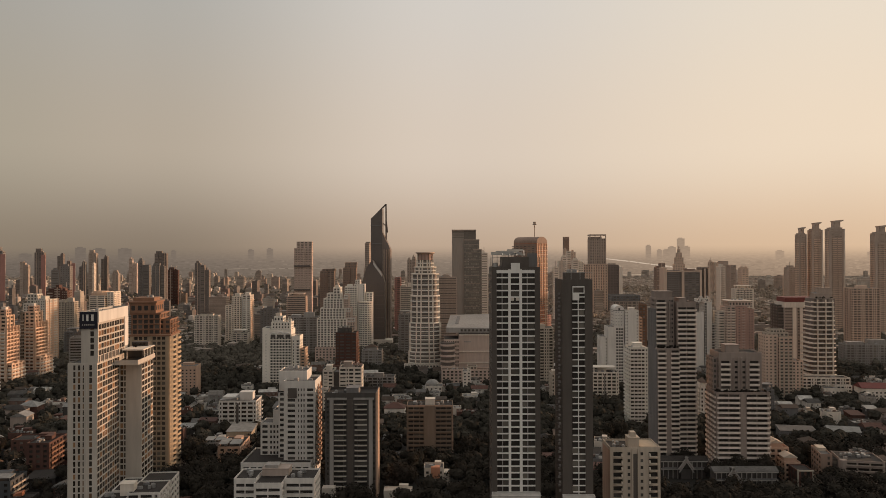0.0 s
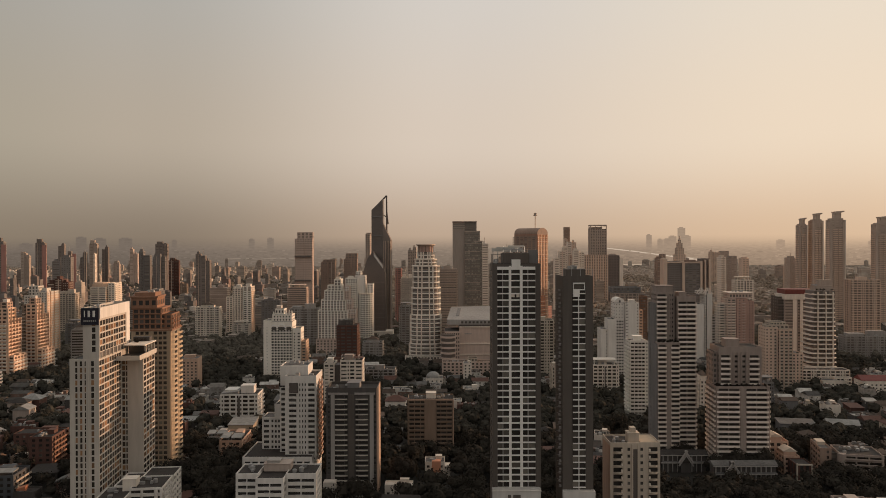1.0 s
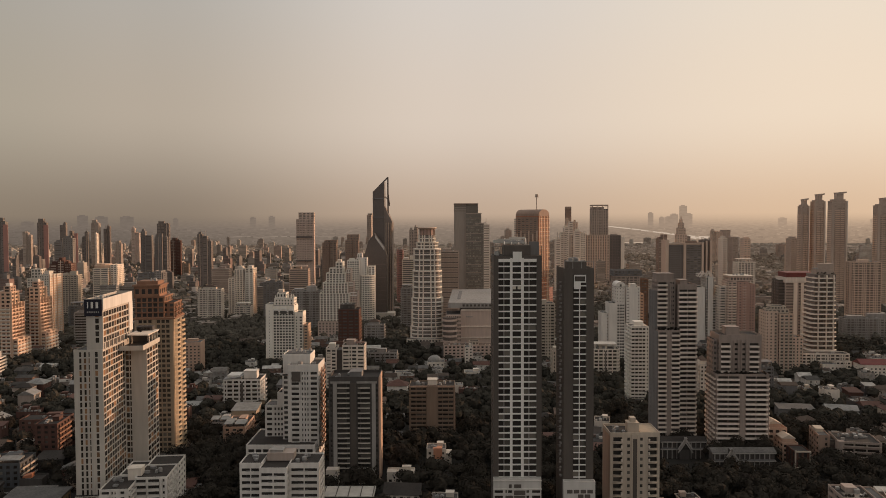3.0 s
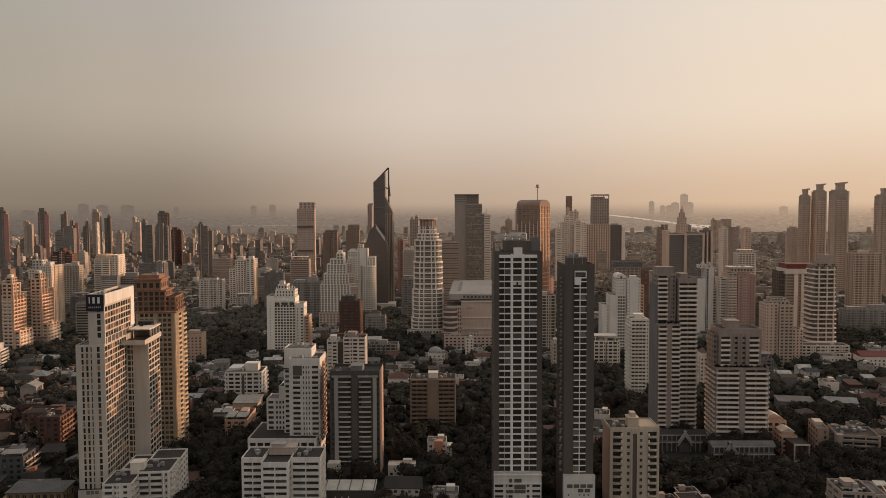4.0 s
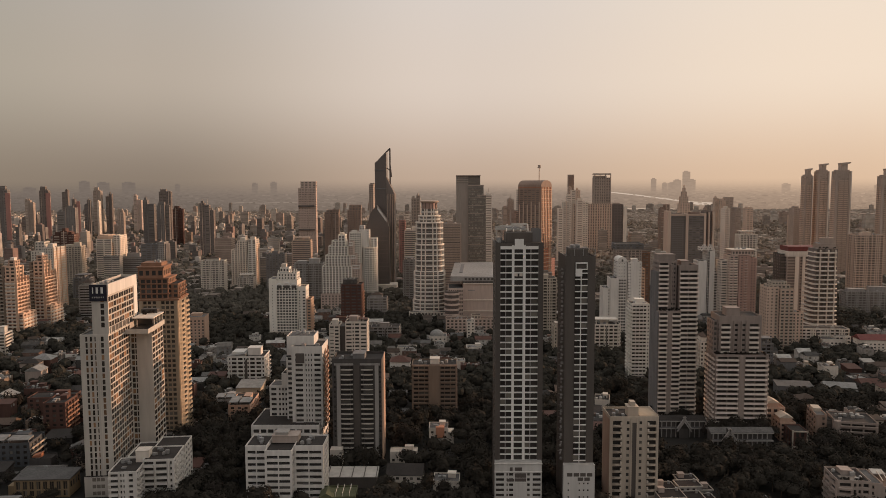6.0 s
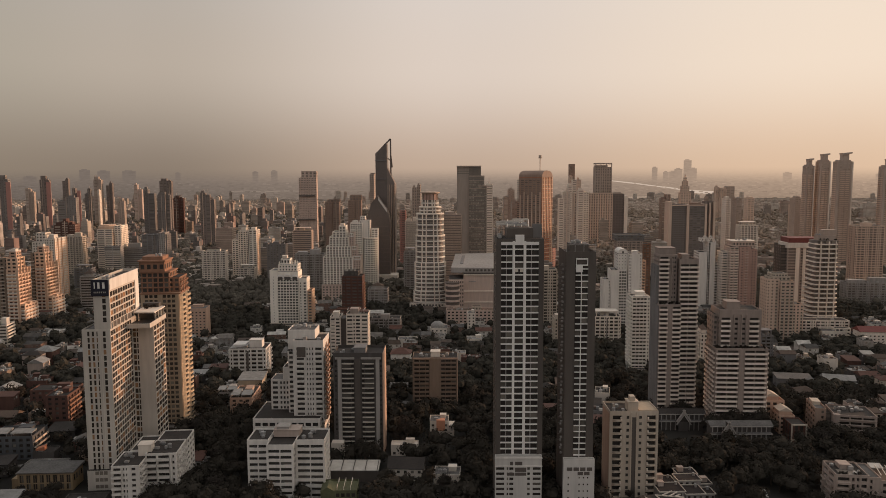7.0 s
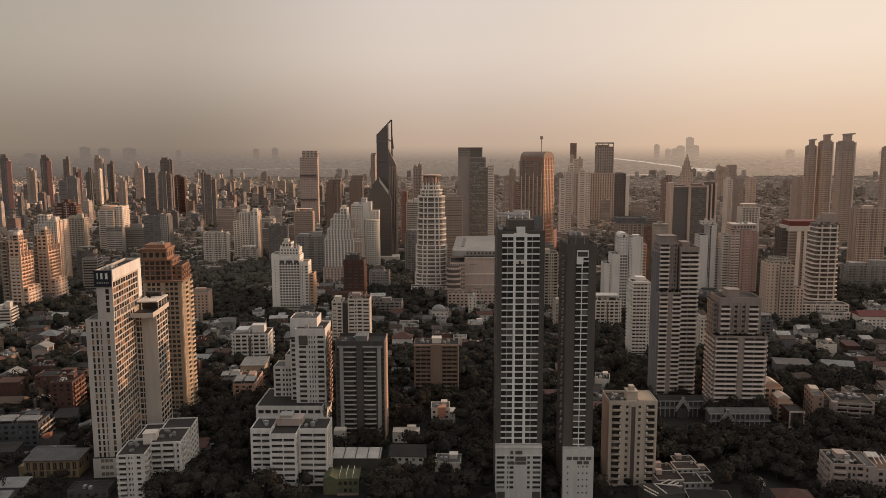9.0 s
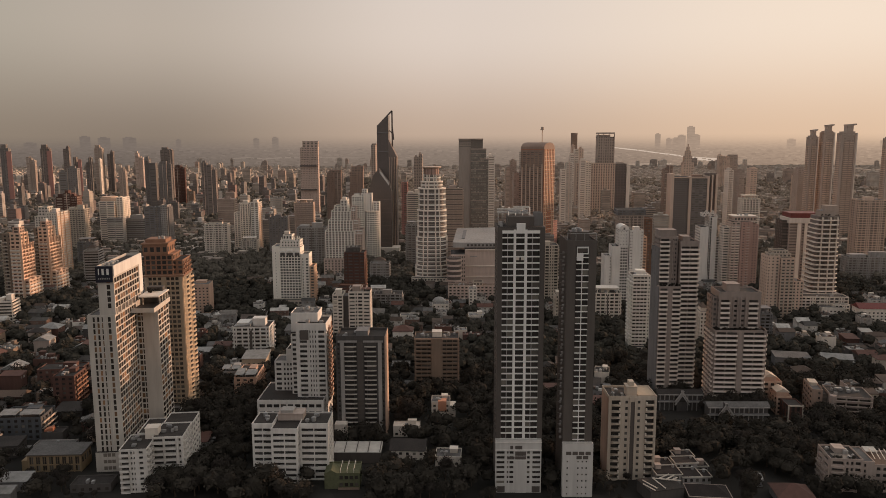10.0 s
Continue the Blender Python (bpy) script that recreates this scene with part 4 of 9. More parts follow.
def low_block_by_hotel():
    """White seven-storey apartment block in stepped wings, with dark roofs."""
    root = thing("apartment_block", -166.0, 352.0, 6.0, "white stepped apartment block with dark flat roofs", "apartment block")
    b = WHITE
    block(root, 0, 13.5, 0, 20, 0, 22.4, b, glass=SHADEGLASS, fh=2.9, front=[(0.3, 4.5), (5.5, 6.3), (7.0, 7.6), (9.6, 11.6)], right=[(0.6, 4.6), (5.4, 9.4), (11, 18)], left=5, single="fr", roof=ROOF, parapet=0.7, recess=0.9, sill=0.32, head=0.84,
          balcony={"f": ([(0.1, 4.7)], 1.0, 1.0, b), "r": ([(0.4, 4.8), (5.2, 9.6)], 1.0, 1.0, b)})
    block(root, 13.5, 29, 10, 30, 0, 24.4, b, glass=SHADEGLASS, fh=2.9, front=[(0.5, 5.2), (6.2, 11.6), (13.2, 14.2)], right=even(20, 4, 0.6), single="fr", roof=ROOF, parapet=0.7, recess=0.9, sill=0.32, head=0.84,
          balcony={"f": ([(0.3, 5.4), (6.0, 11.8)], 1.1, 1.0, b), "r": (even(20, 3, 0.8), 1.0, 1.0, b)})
    q = Shape()
    q.box(25.9, 26.5, 9.3, 9.98, 0, 24.6), q.box(28.2, 29.0, 9.3, 9.98, 0, 24.6)
    part("pier", q, b, root)
    block(root, 3, 13.5, 20.4, 42, 0, 22.8, b, glass=SHADEGLASS, fh=2.9, left=5, back=4, roof=ROOF, parapet=0.7)
    block(root, 13.9, 29.5, 30.4, 46, 0, 24.2, b, glass=SHADEGLASS, fh=2.9, right=even(15.6, 3), single="r", back=4, roof=ROOF, parapet=0.7)
    roof_box(root, 9, 15.5, 14, 20, 22.4, 28.2, OFFWHITE)
    roof_clutter(root, 1, 8, 4, 18, 22.6, 41, 4)
    roof_clutter(root, 16, 27, 14, 28, 24.6, 42, 5)


def white_front_block():
    """White eight-storey block with a wing set forward between two others."""
    root = thing("apartment_block", -102.8, 362.0, 0, "white apartment block with ribbon windows and dark flat roof", "apartment block")
    w = WHITE
    for x0, x1, y0, z in ((0, 10.9, 5, 30.2), (11, 24.6, 0, 29.4), (24.7, 39.6, 5, 30.2)):
        block(root, x0, x1, y0, 22, 0, z, w, glass=SHADEGLASS, fh=3.15, sill=0.30, head=0.80, front=[(1.0, (x1 - x0) * 0.5 - 0.25), ((x1 - x0) * 0.5 + 0.25, x1 - x0 - 1.0)], left=4, right=even(22 - y0, 4, 0.7, 1), back=4,
              single="fr", roof=ROOF, parapet=0.9, skip_top=1.2, recess=0.8)
        s = Shape()
        for k in range(8):
            zz = (z - 1.2) / 9 * (k + 1) + 0.65
            s.box(x0 + (x1 - x0) * 0.3, x0 + (x1 - x0) * 0.62, y0 + 0.25, y0 + 0.7, zz, zz + 0.7)
        part("curtain_row", s, MIDGREY, root)
    roof_box(root, 12.2, 25.5, 12, 20, 30, 33.6, ROSEGREY)
    roof_box(root, 13.6, 20, 13, 19, 33.9, 35.0, GREY, "water_tank")
    roof_clutter(root, 1, 9, 8, 18, 30.3, 51, 3)
    roof_clutter(root, 27, 37, 8, 18, 30.3, 52, 4)


def white_tower():
    """Taller white apartment tower with a long podium and a low rear wing."""
    root = thing("apartment_tower", -92.6, 434.0, 0, "white apartment tower with balconies above a long podium", "tower")
    n, fh = block(root, 0, 18.2, 0, 22, 18, 66.4, WHITE, glass=SHADEGLASS, fh=3.0, sill=0.24, head=0.78, front=[(2.2, 6.6), (8.2, 8.9), (9.8, 10.5), (11.4, 12.1), (13.4, 17.2)], right=even(22, 4, 0.55), left=4, back=4,
                  single="fr", parapet=1.2, roof=ROOF, recess=0.9, skip_top=2.6,
                  balcony={"f": ([(2.0, 6.8), (13.2, 17.4)], 0.5, 0.9, WHITE), "r": ([(4, 9), (13, 18)], 1.2, 1.0, PEACH)})
    # proud dark box in place of the shade inside a loggia
    s = Shape()
    s.box(2.6, 7.6, -0.7, 0.4, 57.6, 63.4)
    part("loggia", s, CHARCOAL, root)
    block(root, -4.4, 12.0, 8, 24, 60, 71.4, WHITE, glass=SHADEGLASS, fh=3.4, left=3, roof=PALEROOF, parapet=0.8)
    block(root, -4.4, 0, 6, 22, 18, 60, WHITE, glass=SHADEGLASS, fh=3.0, front=1, left=4, single="f", parapet=0)
    block(root, -16.4, -4.4, 12, 26, 18, 39.8, WHITE, glass=SHADEGLASS, fh=3.1, front=[(1.0, 4.2), (5.6, 6.8), (7.6, 8.8), (9.6, 10.8)], left=4, single="f", parapet=0.9, roof=PALEROOF, recess=0.6)
    block(root, -8.6, -4.4, 11, 26, 39.8, 48.0, WHITE, glass=SHADEGLASS, fh=4, parapet=0.6)
    block(root, -22.8, 17.0, -8, 26, 0, 21.5, WHITE, glass=SHADEGLASS, fh=4.6, sill=0.1, head=0.62, front=even(39.8, 9, 0.78, 0.8), right=6, left=6, single="f", roof=ROOF, parapet=1.0, recess=0.8)
    roof_clutter(root, 1, 16, 4, 8, 66.6, 61, 4)
    roof_clutter(root, -3, 11, 10, 22, 72, 62, 5)
    # sunlit orange painted as terracotta strips up the sunny side
    s = Shape()
    s.box(18.2, 18.28, 9.4, 12.6, 20, 64), s.box(18.2, 18.28, 18.4, 21.5, 20, 64)
    part("side_cladding", s, TERRA, root)


def grey_tower():
    """Dark grey tower: two balcony stacks between charcoal strips, framed by pale corner strips."""
    root = thing("apartment_tower", -67.2, 425.0, 0, "dark grey apartment tower with two stacks of pale balconies", "tower")
    z = 60.6
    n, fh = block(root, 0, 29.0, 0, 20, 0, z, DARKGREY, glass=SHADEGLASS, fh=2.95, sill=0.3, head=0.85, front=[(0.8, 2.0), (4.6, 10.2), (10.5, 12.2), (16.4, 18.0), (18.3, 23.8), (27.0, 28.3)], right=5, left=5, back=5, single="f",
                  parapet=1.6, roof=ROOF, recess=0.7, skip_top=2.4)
    bow = Shape()
    pts = [(0, 0)] + [(7.0 * k / 8, -0.5 - 0.5 * math.sin(math.pi * k / 8)) for k in range(9)] + [(7.0, 0)]
    bow.prism(pts, 0, 0.55)
    bow_mesh = bow.mesh("balcony", HOTEL)
    for k in range(n):
        for u in (5.0, 16.8):
            part("balcony", bow_mesh, HOTEL, root, at=Matrix.Translation((u, 0, k * fh + 0.1)))
    for u in (2.6, 24.8):
        s = Shape()
        s.box(u, u + 2.2, -0.3, 0, 0, z - 1.5)
        part("pier", s, GREY, root)
    s = Shape()
    s.box(1.2, 12.4, -0.5, 0, z - 2.3, z - 1.2), s.box(16.2, 27.8, -0.5, 0, z - 2.3, z - 1.2)
    part("top_band", s, GREY, root)
    # peach sheet paints the thin lit edge on the right
    s = Shape()
    s.box(28.7, 29.3, -0.25, 0.3, 0, z + 1.4), s.box(29.0, 29.2, 0.3, 20, 0, z + 1.4)
    part("side_cladding", s, PEACH, root)
    s = Shape()
    s.box(12.6, 15.8, -0.15, 0, 0, z - 2)
    part("stair_slot", s, CHARCOAL, root)
    roof_box(root, 11.6, 18.5, 4, 14, z, z + 3.4, MIDGREY)
    roof_clutter(root, 2, 11, 3, 17, z + 0.1, 71, 3)
    s = Shape()
    s.box(-1, 6, -6, 0, 0, 10)
    part("porch", s, OFFWHITE, root)


def brown_block():
    root = thing("apartment_block", -24.8, 505.0, 0, "brown apartment block with ribbed fronts beside a plain middle bay", "apartment block")
    z = 38.2
    block(root, 0, 31.2, 0, 18, 0, z, BROWN, glass=SHADEGLASS, fh=3.0, sill=0.3, head=0.8, front=[(1.2, 4.4), (4.9, 8.6), (9.0, 11.4), (19.8, 22.4), (22.8, 26.4), (26.9, 30.0)], right=4, left=4, back=5, single="f",
          parapet=1.0, roof=ROOF, recess=0.8, balcony={"f": ([(1.0, 11.6), (19.6, 30.2)], 0.6, 0.8, BROWN)})
    s = Shape()
    s.box(12.0, 19.4, -0.9, 0, 0, z + 0.8)
    part("middle_bay", s, BROWN, root)
    s = Shape()
    s.box(0, 31.2, -0.2, 0, z, z + 1.05), s.box(30.9, 31.4, -0.3, 0.2, 0, z)
    part("top_band", s, PEACH, root)
    roof_box(root, 12.5, 19, 6, 13, z, z + 3.6, OFFWHITE)
    roof_clutter(root, 2, 11, 3, 15, z + 0.12, 81, 4)
    roof_clutter(root, 20, 29, 3, 15, z + 0.12, 82, 4)


def grey_balcony_tower():
    """Grey tower of three shafts with ribbon balconies; one shaft stops at half height under a planted terrace."""
    root = thing("apartment_tower", 139.0, 486.0, -1, "grey apartment tower with white ribbon balconies and a planted terrace", "tower")
    P = material("grey-white parapet", (0.80, 0.70, 0.62), (0.65, 0.57, 0.50), streak=1, vary=0.06)
    block(root, 0, 14.6, 0, 16, 0, 78.6, MAUVEGREY, glass=SHADEGLASS, fh=3.05, sill=0.35, head=0.82, front=[(1.0, 5.6), (9.4, 14.2)], left=4, right=3, back=3, single="f", parapet=1.0, recess=0.7,
          balcony={"f": ([(0.4, 5.9), (9.0, 14.5)], 0.9, 1.1, P)})
    block(root, 1.0, 13.0, 6, 20, 78.6, 111.0, MAUVEGREY, glass=SHADEGLASS, fh=3.05, sill=0.35, head=0.82, front=[(0.8, 6.2), (8.6, 9.6), (10.2, 11.2)], left=4, single="f", parapet=1.0, recess=0.7,
          balcony={"f": ([(0.2, 6.6)], 0.9, 1.1, P)})
    block(root, 14.0, 26.2, 3, 21, 0, 108.4, MAUVEGREY, glass=SHADEGLASS, fh=3.05, sill=0.35, head=0.82, front=[(0.8, 6.0), (6.4, 11.6)], right=4, single="f", parapet=1.0, recess=0.7, skip_top=2,
          balcony={"f": ([(0.3, 6.3), (6.6, 12.0)], 0.9, 1.1, P), "r": (even(18, 3, 0.75), 0.9, 1.1, P)})
    block(root, -0.7, 0, -0.4, 20, 0, 78, MIDGREY, glass=SHADEGLASS, fh=3.05, left=[(5, 6), (12, 13)], parapet=0.6)
    block(root, -0.7, 1.0, 5.6, 20, 78.4, 104, MIDGREY, glass=SHADEGLASS, fh=3.05, left=[(3, 4), (9, 10)], parapet=0.6)
    roof_box(root, 1.4, 12.6, 9, 20, 111, 115.8, MAUVEGREY)
    roof_box(root, 17, 22, 10, 20, 108.4, 111.4, MAUVEGREY)
    s = Shape()
    s.box(9.2, 10.0, 5.2, 6, 84, 110)
    part("pier", s, MAUVEGREY, root)
    shrub_row(root, 0.6, 14.0, 0.6, 5.2, 79.0, 91, 18)


def grey_balcony_block():
    """Broad grey block with a narrower top section behind a planted ledge."""
    root = thing("apartment_block", 171.6, 470.0, -3, "broad grey apartment block with white ribbon balconies and planted ledge", "apartment block")
    P = material("pale grey parapet", (0.80, 0.71, 0.635), (0.65, 0.575, 0.515), streak=1, vary=0.06)
    block(root, 0, 33.0, 0, 22, 0, 53.0, MAUVEGREY, glass=SHADEGLASS, fh=3.1, sill=0.36, head=0.82, front=[(1.4, 7.5), (7.9, 14.2), (18.6, 24.8), (25.2, 31.4)], left=5, right=5, back=6, single="f", parapet=1.0, recess=0.8,
          balcony={"f": ([(0.4, 14.4), (18.4, 32.2)], 1.1, 1.1, P), "l": (even(22, 4, 0.7), 0.9, 1.1, P), "r": (even(22, 4, 0.6), 0.9, 1.1, P)})
    s = Shape()
    s.box(14.7, 18.1, -0.7, 0, 0, 53.0)
    part("middle_bay", s, MAUVEGREY, root)
    block(root, 3.2, 29.8, 5, 24, 54.0, 77.2, MAUVEGREY, glass=SHADEGLASS, fh=3.1, sill=0.36, head=0.82, front=[(1.4, 6.8), (9.8, 12.6), (13.8, 16.6), (19.2, 24.8)], left=4, right=4, back=5, single="f", parapet=1.0, recess=0.8, skip_top=3.8,
          balcony={"f": ([(1.2, 7.0), (19.0, 25.0)], 0.8, 1.1, P)})
    for u in (11.4, 14.2, 16.4, 19.4):
        s = Shape()
        s.box(u + 0.6, u + 1.2, 4.4, 5, 55, 75)
        part("pier", s, MAUVEGREY, root)
    block(root, 0.4, 3.0, 8, 22, 54.0, 74, MAUVEGREY, glass=SHADEGLASS, fh=3.1, front=1, left=3, parapet=0.6)
    roof_box(root, 9, 17.5, 10, 19, 77.2, 82.2, MAUVEGREY)
    shrub_row(root, 0.8, 31.6, 0.6, 4.6, 53.2, 92, 34)

dark_tower_wide()
dark_tower_slim()
beige_block()
hotel_tower()
orange_tower()
low_block_by_hotel()
white_front_block()
white_tower()
grey_tower()
brown_block()
grey_balcony_tower()
grey_balcony_block()

# ---- the middle distance ----
def far_mass(root, w, d, h, wall, glass, fh, seed, level):
    """A distant tower as two or three slices of uneven height and depth, each with its own rhythm, ribs and roof."""
    r = random.Random(seed)
    n = 1 if w < 15 else 2 if w < 26 or r.random() < 0.4 else 3
    cuts = [0.0] + sorted(w * (k + r.uniform(-0.16, 0.16)) / n for k in range(1, n)) + [w]
    tallest = r.randrange(n)
    for k in range(n):
        x0, x1 = cuts[k], cuts[k + 1] - (0.0 if k == n - 1 else 0.5)
        y0 = r.uniform(0, 4.5) if n > 1 else 0.0
        z = h if k == tallest or level else h * r.uniform(0.86, 0.97)
        sw, style = x1 - x0, r.randrange(4)
        if style == 0:
            front = [(sw * 0.12, sw * 0.88)]
        elif style == 1:
            front = even(sw, max(1, int(sw / 4.5)), 0.42, 0.5)
        elif style == 2:
            front = [(sw * 0.1, sw * 0.42), (sw * 0.58, sw * 0.9)]
        else:
            front = even(sw, max(2, int(sw / 3.2)), 0.6, 0.4)
        block(root, x0, x1, y0, d, 0, z, wall, glass, fh * (1.0 if style else 1.15), front, even(d - y0, 4, 0.5, 1.0), even(d - y0, 4, 0.5, 1.0), None, 0.3, 0.78, 0.4, parapet=0.9, far=True)
        if style in (1, 2):
            piers(root, (x0, x1, y0, d), "f", [(sw * 0.46, sw * 0.54)] if style == 2 else [(0, 0.8), (sw - 0.8, sw)], 0.9, 0, z + 1.5, r.choice((DUSKSTONE, WARMSTONE, wall)))
        if style == 3:
            strips(root, (x0, x1, y0, d), "f", [(sw * 0.08, sw * 0.92)], 1.0, 1.0, z - 3, fh, 1.2, wall)
        if r.random() < 0.7:
            roof_box(root, x0 + sw * 0.2, x0 + sw * r.uniform(0.5, 0.85), y0 + 3, d - 6, z, z + r.uniform(2.5, 6.5), wall)
        if r.random() < 0.25:
            s = Shape()
            s.beam((x0 + sw / 2, d / 2, z), (x0 + sw / 2, d / 2, z + r.uniform(9, 16)), 0.35)
            part("mast", s, DUSKSTONE, root)


def tower(x, y, w, d, h, label, wall=None, rot=0, cols=6, rcols=5, lcols=4, fh=3.2, share=0.6, sill=0.28, head=0.82, glass=None, name="apartment_tower", category="tower", steps=(), lift=True,
          ribbon=False, balcony=None, far=False, single="", parapet=0.9, roof=None, piers=0, pier_mat=None, seed=1, base=0, group="", recess=0.45, grid=False, rail=None):
    """A storeyed tower with its front-left foot at (x, y). steps: further blocks (x0, x1, y0, y1, z0, z1, front openings, material) on or beside it."""
    if far:  # the given width is that of the whole outline: leave room for the flank that shows
        lean_in = min(0.45 * w, d * abs(x) / y)
        x, w = (x + lean_in, w - lean_in) if x > 0 else (x, w - lean_in)
    root = thing(name, x, y, rot, label, category, group)
    wall = wall or OFFWHITE
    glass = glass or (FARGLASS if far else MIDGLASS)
    if far:
        far_mass(root, w, d, h, wall, glass, fh, int(abs(x) * 7 + y), bool(steps))
        for x0, x1, y0, y1, z0, z1, n, mat in steps:
            block(root, x0, x1, y0, y1, z0, z1, mat or wall, glass, fh, n, max(1, n), max(1, n), None, 0.2, 0.8, 0.3, parapet=0.6, far=True)
        return root
    joined = False
    front = [(0.4, w - 0.4)] if ribbon else even(w, cols, share, 0.4) if far or grid else mixed(w)
    right = [(0.4, d - 0.4)] if ribbon else even(d, rcols, share, 0.4) if far or grid else mixed(d)
    left = [(0.4, d - 0.4)] if ribbon else even(d, lcols, share, 0.4) if far or grid else mixed(d)
    if not far and not grid and not ribbon and not balcony:
        joined, recess, head = True, 0.9, 0.86
        balcony = {a: ([c for c in side_cols if c[1] - c[0] > 2], 1.0, 1.0, rail or wall) for a, side_cols in (("f", front), ("r", right), ("l", left))}
    if ribbon and not balcony and not far:
        joined, recess = True, 0.9
        balcony = {"f": ([(0.2, w * 0.46), (w * 0.54, w - 0.2)], 0.8, 1.15, rail or wall), "r": ([(0.2, d - 0.2)], 0.8, 1.15, rail or wall), "l": ([(0.2, d - 0.2)], 0.8, 1.15, rail or wall)}
    if far:
        sill, head = 0.2, 0.86
    block(root, 0, w, 0, d, base, h, wall, glass, fh, front, right, left, None, sill, head, recess, single, roof, parapet, balcony, far=far, joined_balconies=joined)
    for x0, x1, y0, y1, z0, z1, n, mat in steps:
        block(root, x0, x1, y0, y1, z0, z1, mat or wall, glass, fh, n if far or grid or x1 - x0 < 5 else mixed(x1 - x0, 6), max(1, n), max(1, n), None, sill, head, recess, single, roof, parapet, far=far)
    if lift and not steps and (far or seed % 4 == 0):
        roof_box(root, w * 0.3, w * 0.62, d * 0.3, d * 0.65, h, h + 3.6, wall)
    elif lift and not steps and seed % 4 == 1:
        roof_box(root, w * 0.08, w * 0.4, d * 0.2, d * 0.8, h, h + 3.0, wall)
        roof_box(root, w * 0.5, w * 0.85, d * 0.3, d * 0.7, h, h + 6.0, wall)
    elif lift and not steps and seed % 4 == 2:
        roof_box(root, w * 0.2, w * 0.75, d * 0.25, d * 0.75, h, h + 3.2, wall)
        s = Shape()
        a, b, c, e, m_ = w * 0.16, w * 0.79, d * 0.2, d * 0.8, (w * 0.475, d * 0.5, h + 7.5)
        for p, q in (((a, c), (b, c)), ((b, c), (b, e)), ((b, e), (a, e)), ((a, e), (a, c))):
            s.face((*p, h + 3.5), (*q, h + 3.5), m_)
        part("hipped_cap", s, TILEROOF, root)
    elif lift and not steps:
        for u in (0.12, 0.5, 0.84):
            for v in (0.15, 0.75):
                s = Shape()
                s.box(w * u, w * u + 0.9, d * v, d * v + 0.9, h, h + 4.6)
                part("roof_post", s, wall, root)
        s = Shape()
        s.box(w * 0.08, w * 0.92, d * 0.1, d * 0.86, h + 4.6, h + 5.3)
        part("roof_slab", s, wall, root)
        roof_box(root, w * 0.3, w * 0.6, d * 0.35, d * 0.65, h, h + 4.4, wall, cap=False)
    if not far and not ribbon and w > 18:
        # a flat dark strip between the flats paints the shade of a recess
        s = Shape()
        s.box(w * 0.485, w * 0.485 + max(0.8, w * 0.04), -0.06, 0.3, base, h - 1)
        part("recess", s, MIDGLASS if y > 850 else CHARCOAL, root)
    if not far:
        roof_clutter(root, w * 0.1, w * 0.9, d * 0.12, d * 0.88, h + 0.1, seed, 4)
    for k in range(piers):
        u = w * (k + 0.5) / piers
        s = Shape()
        s.box(u - 0.7, u + 0.7, -0.7 if far else -1.5, 0, base, h)
        part("pier", s, pier_mat or wall, root)
    return root


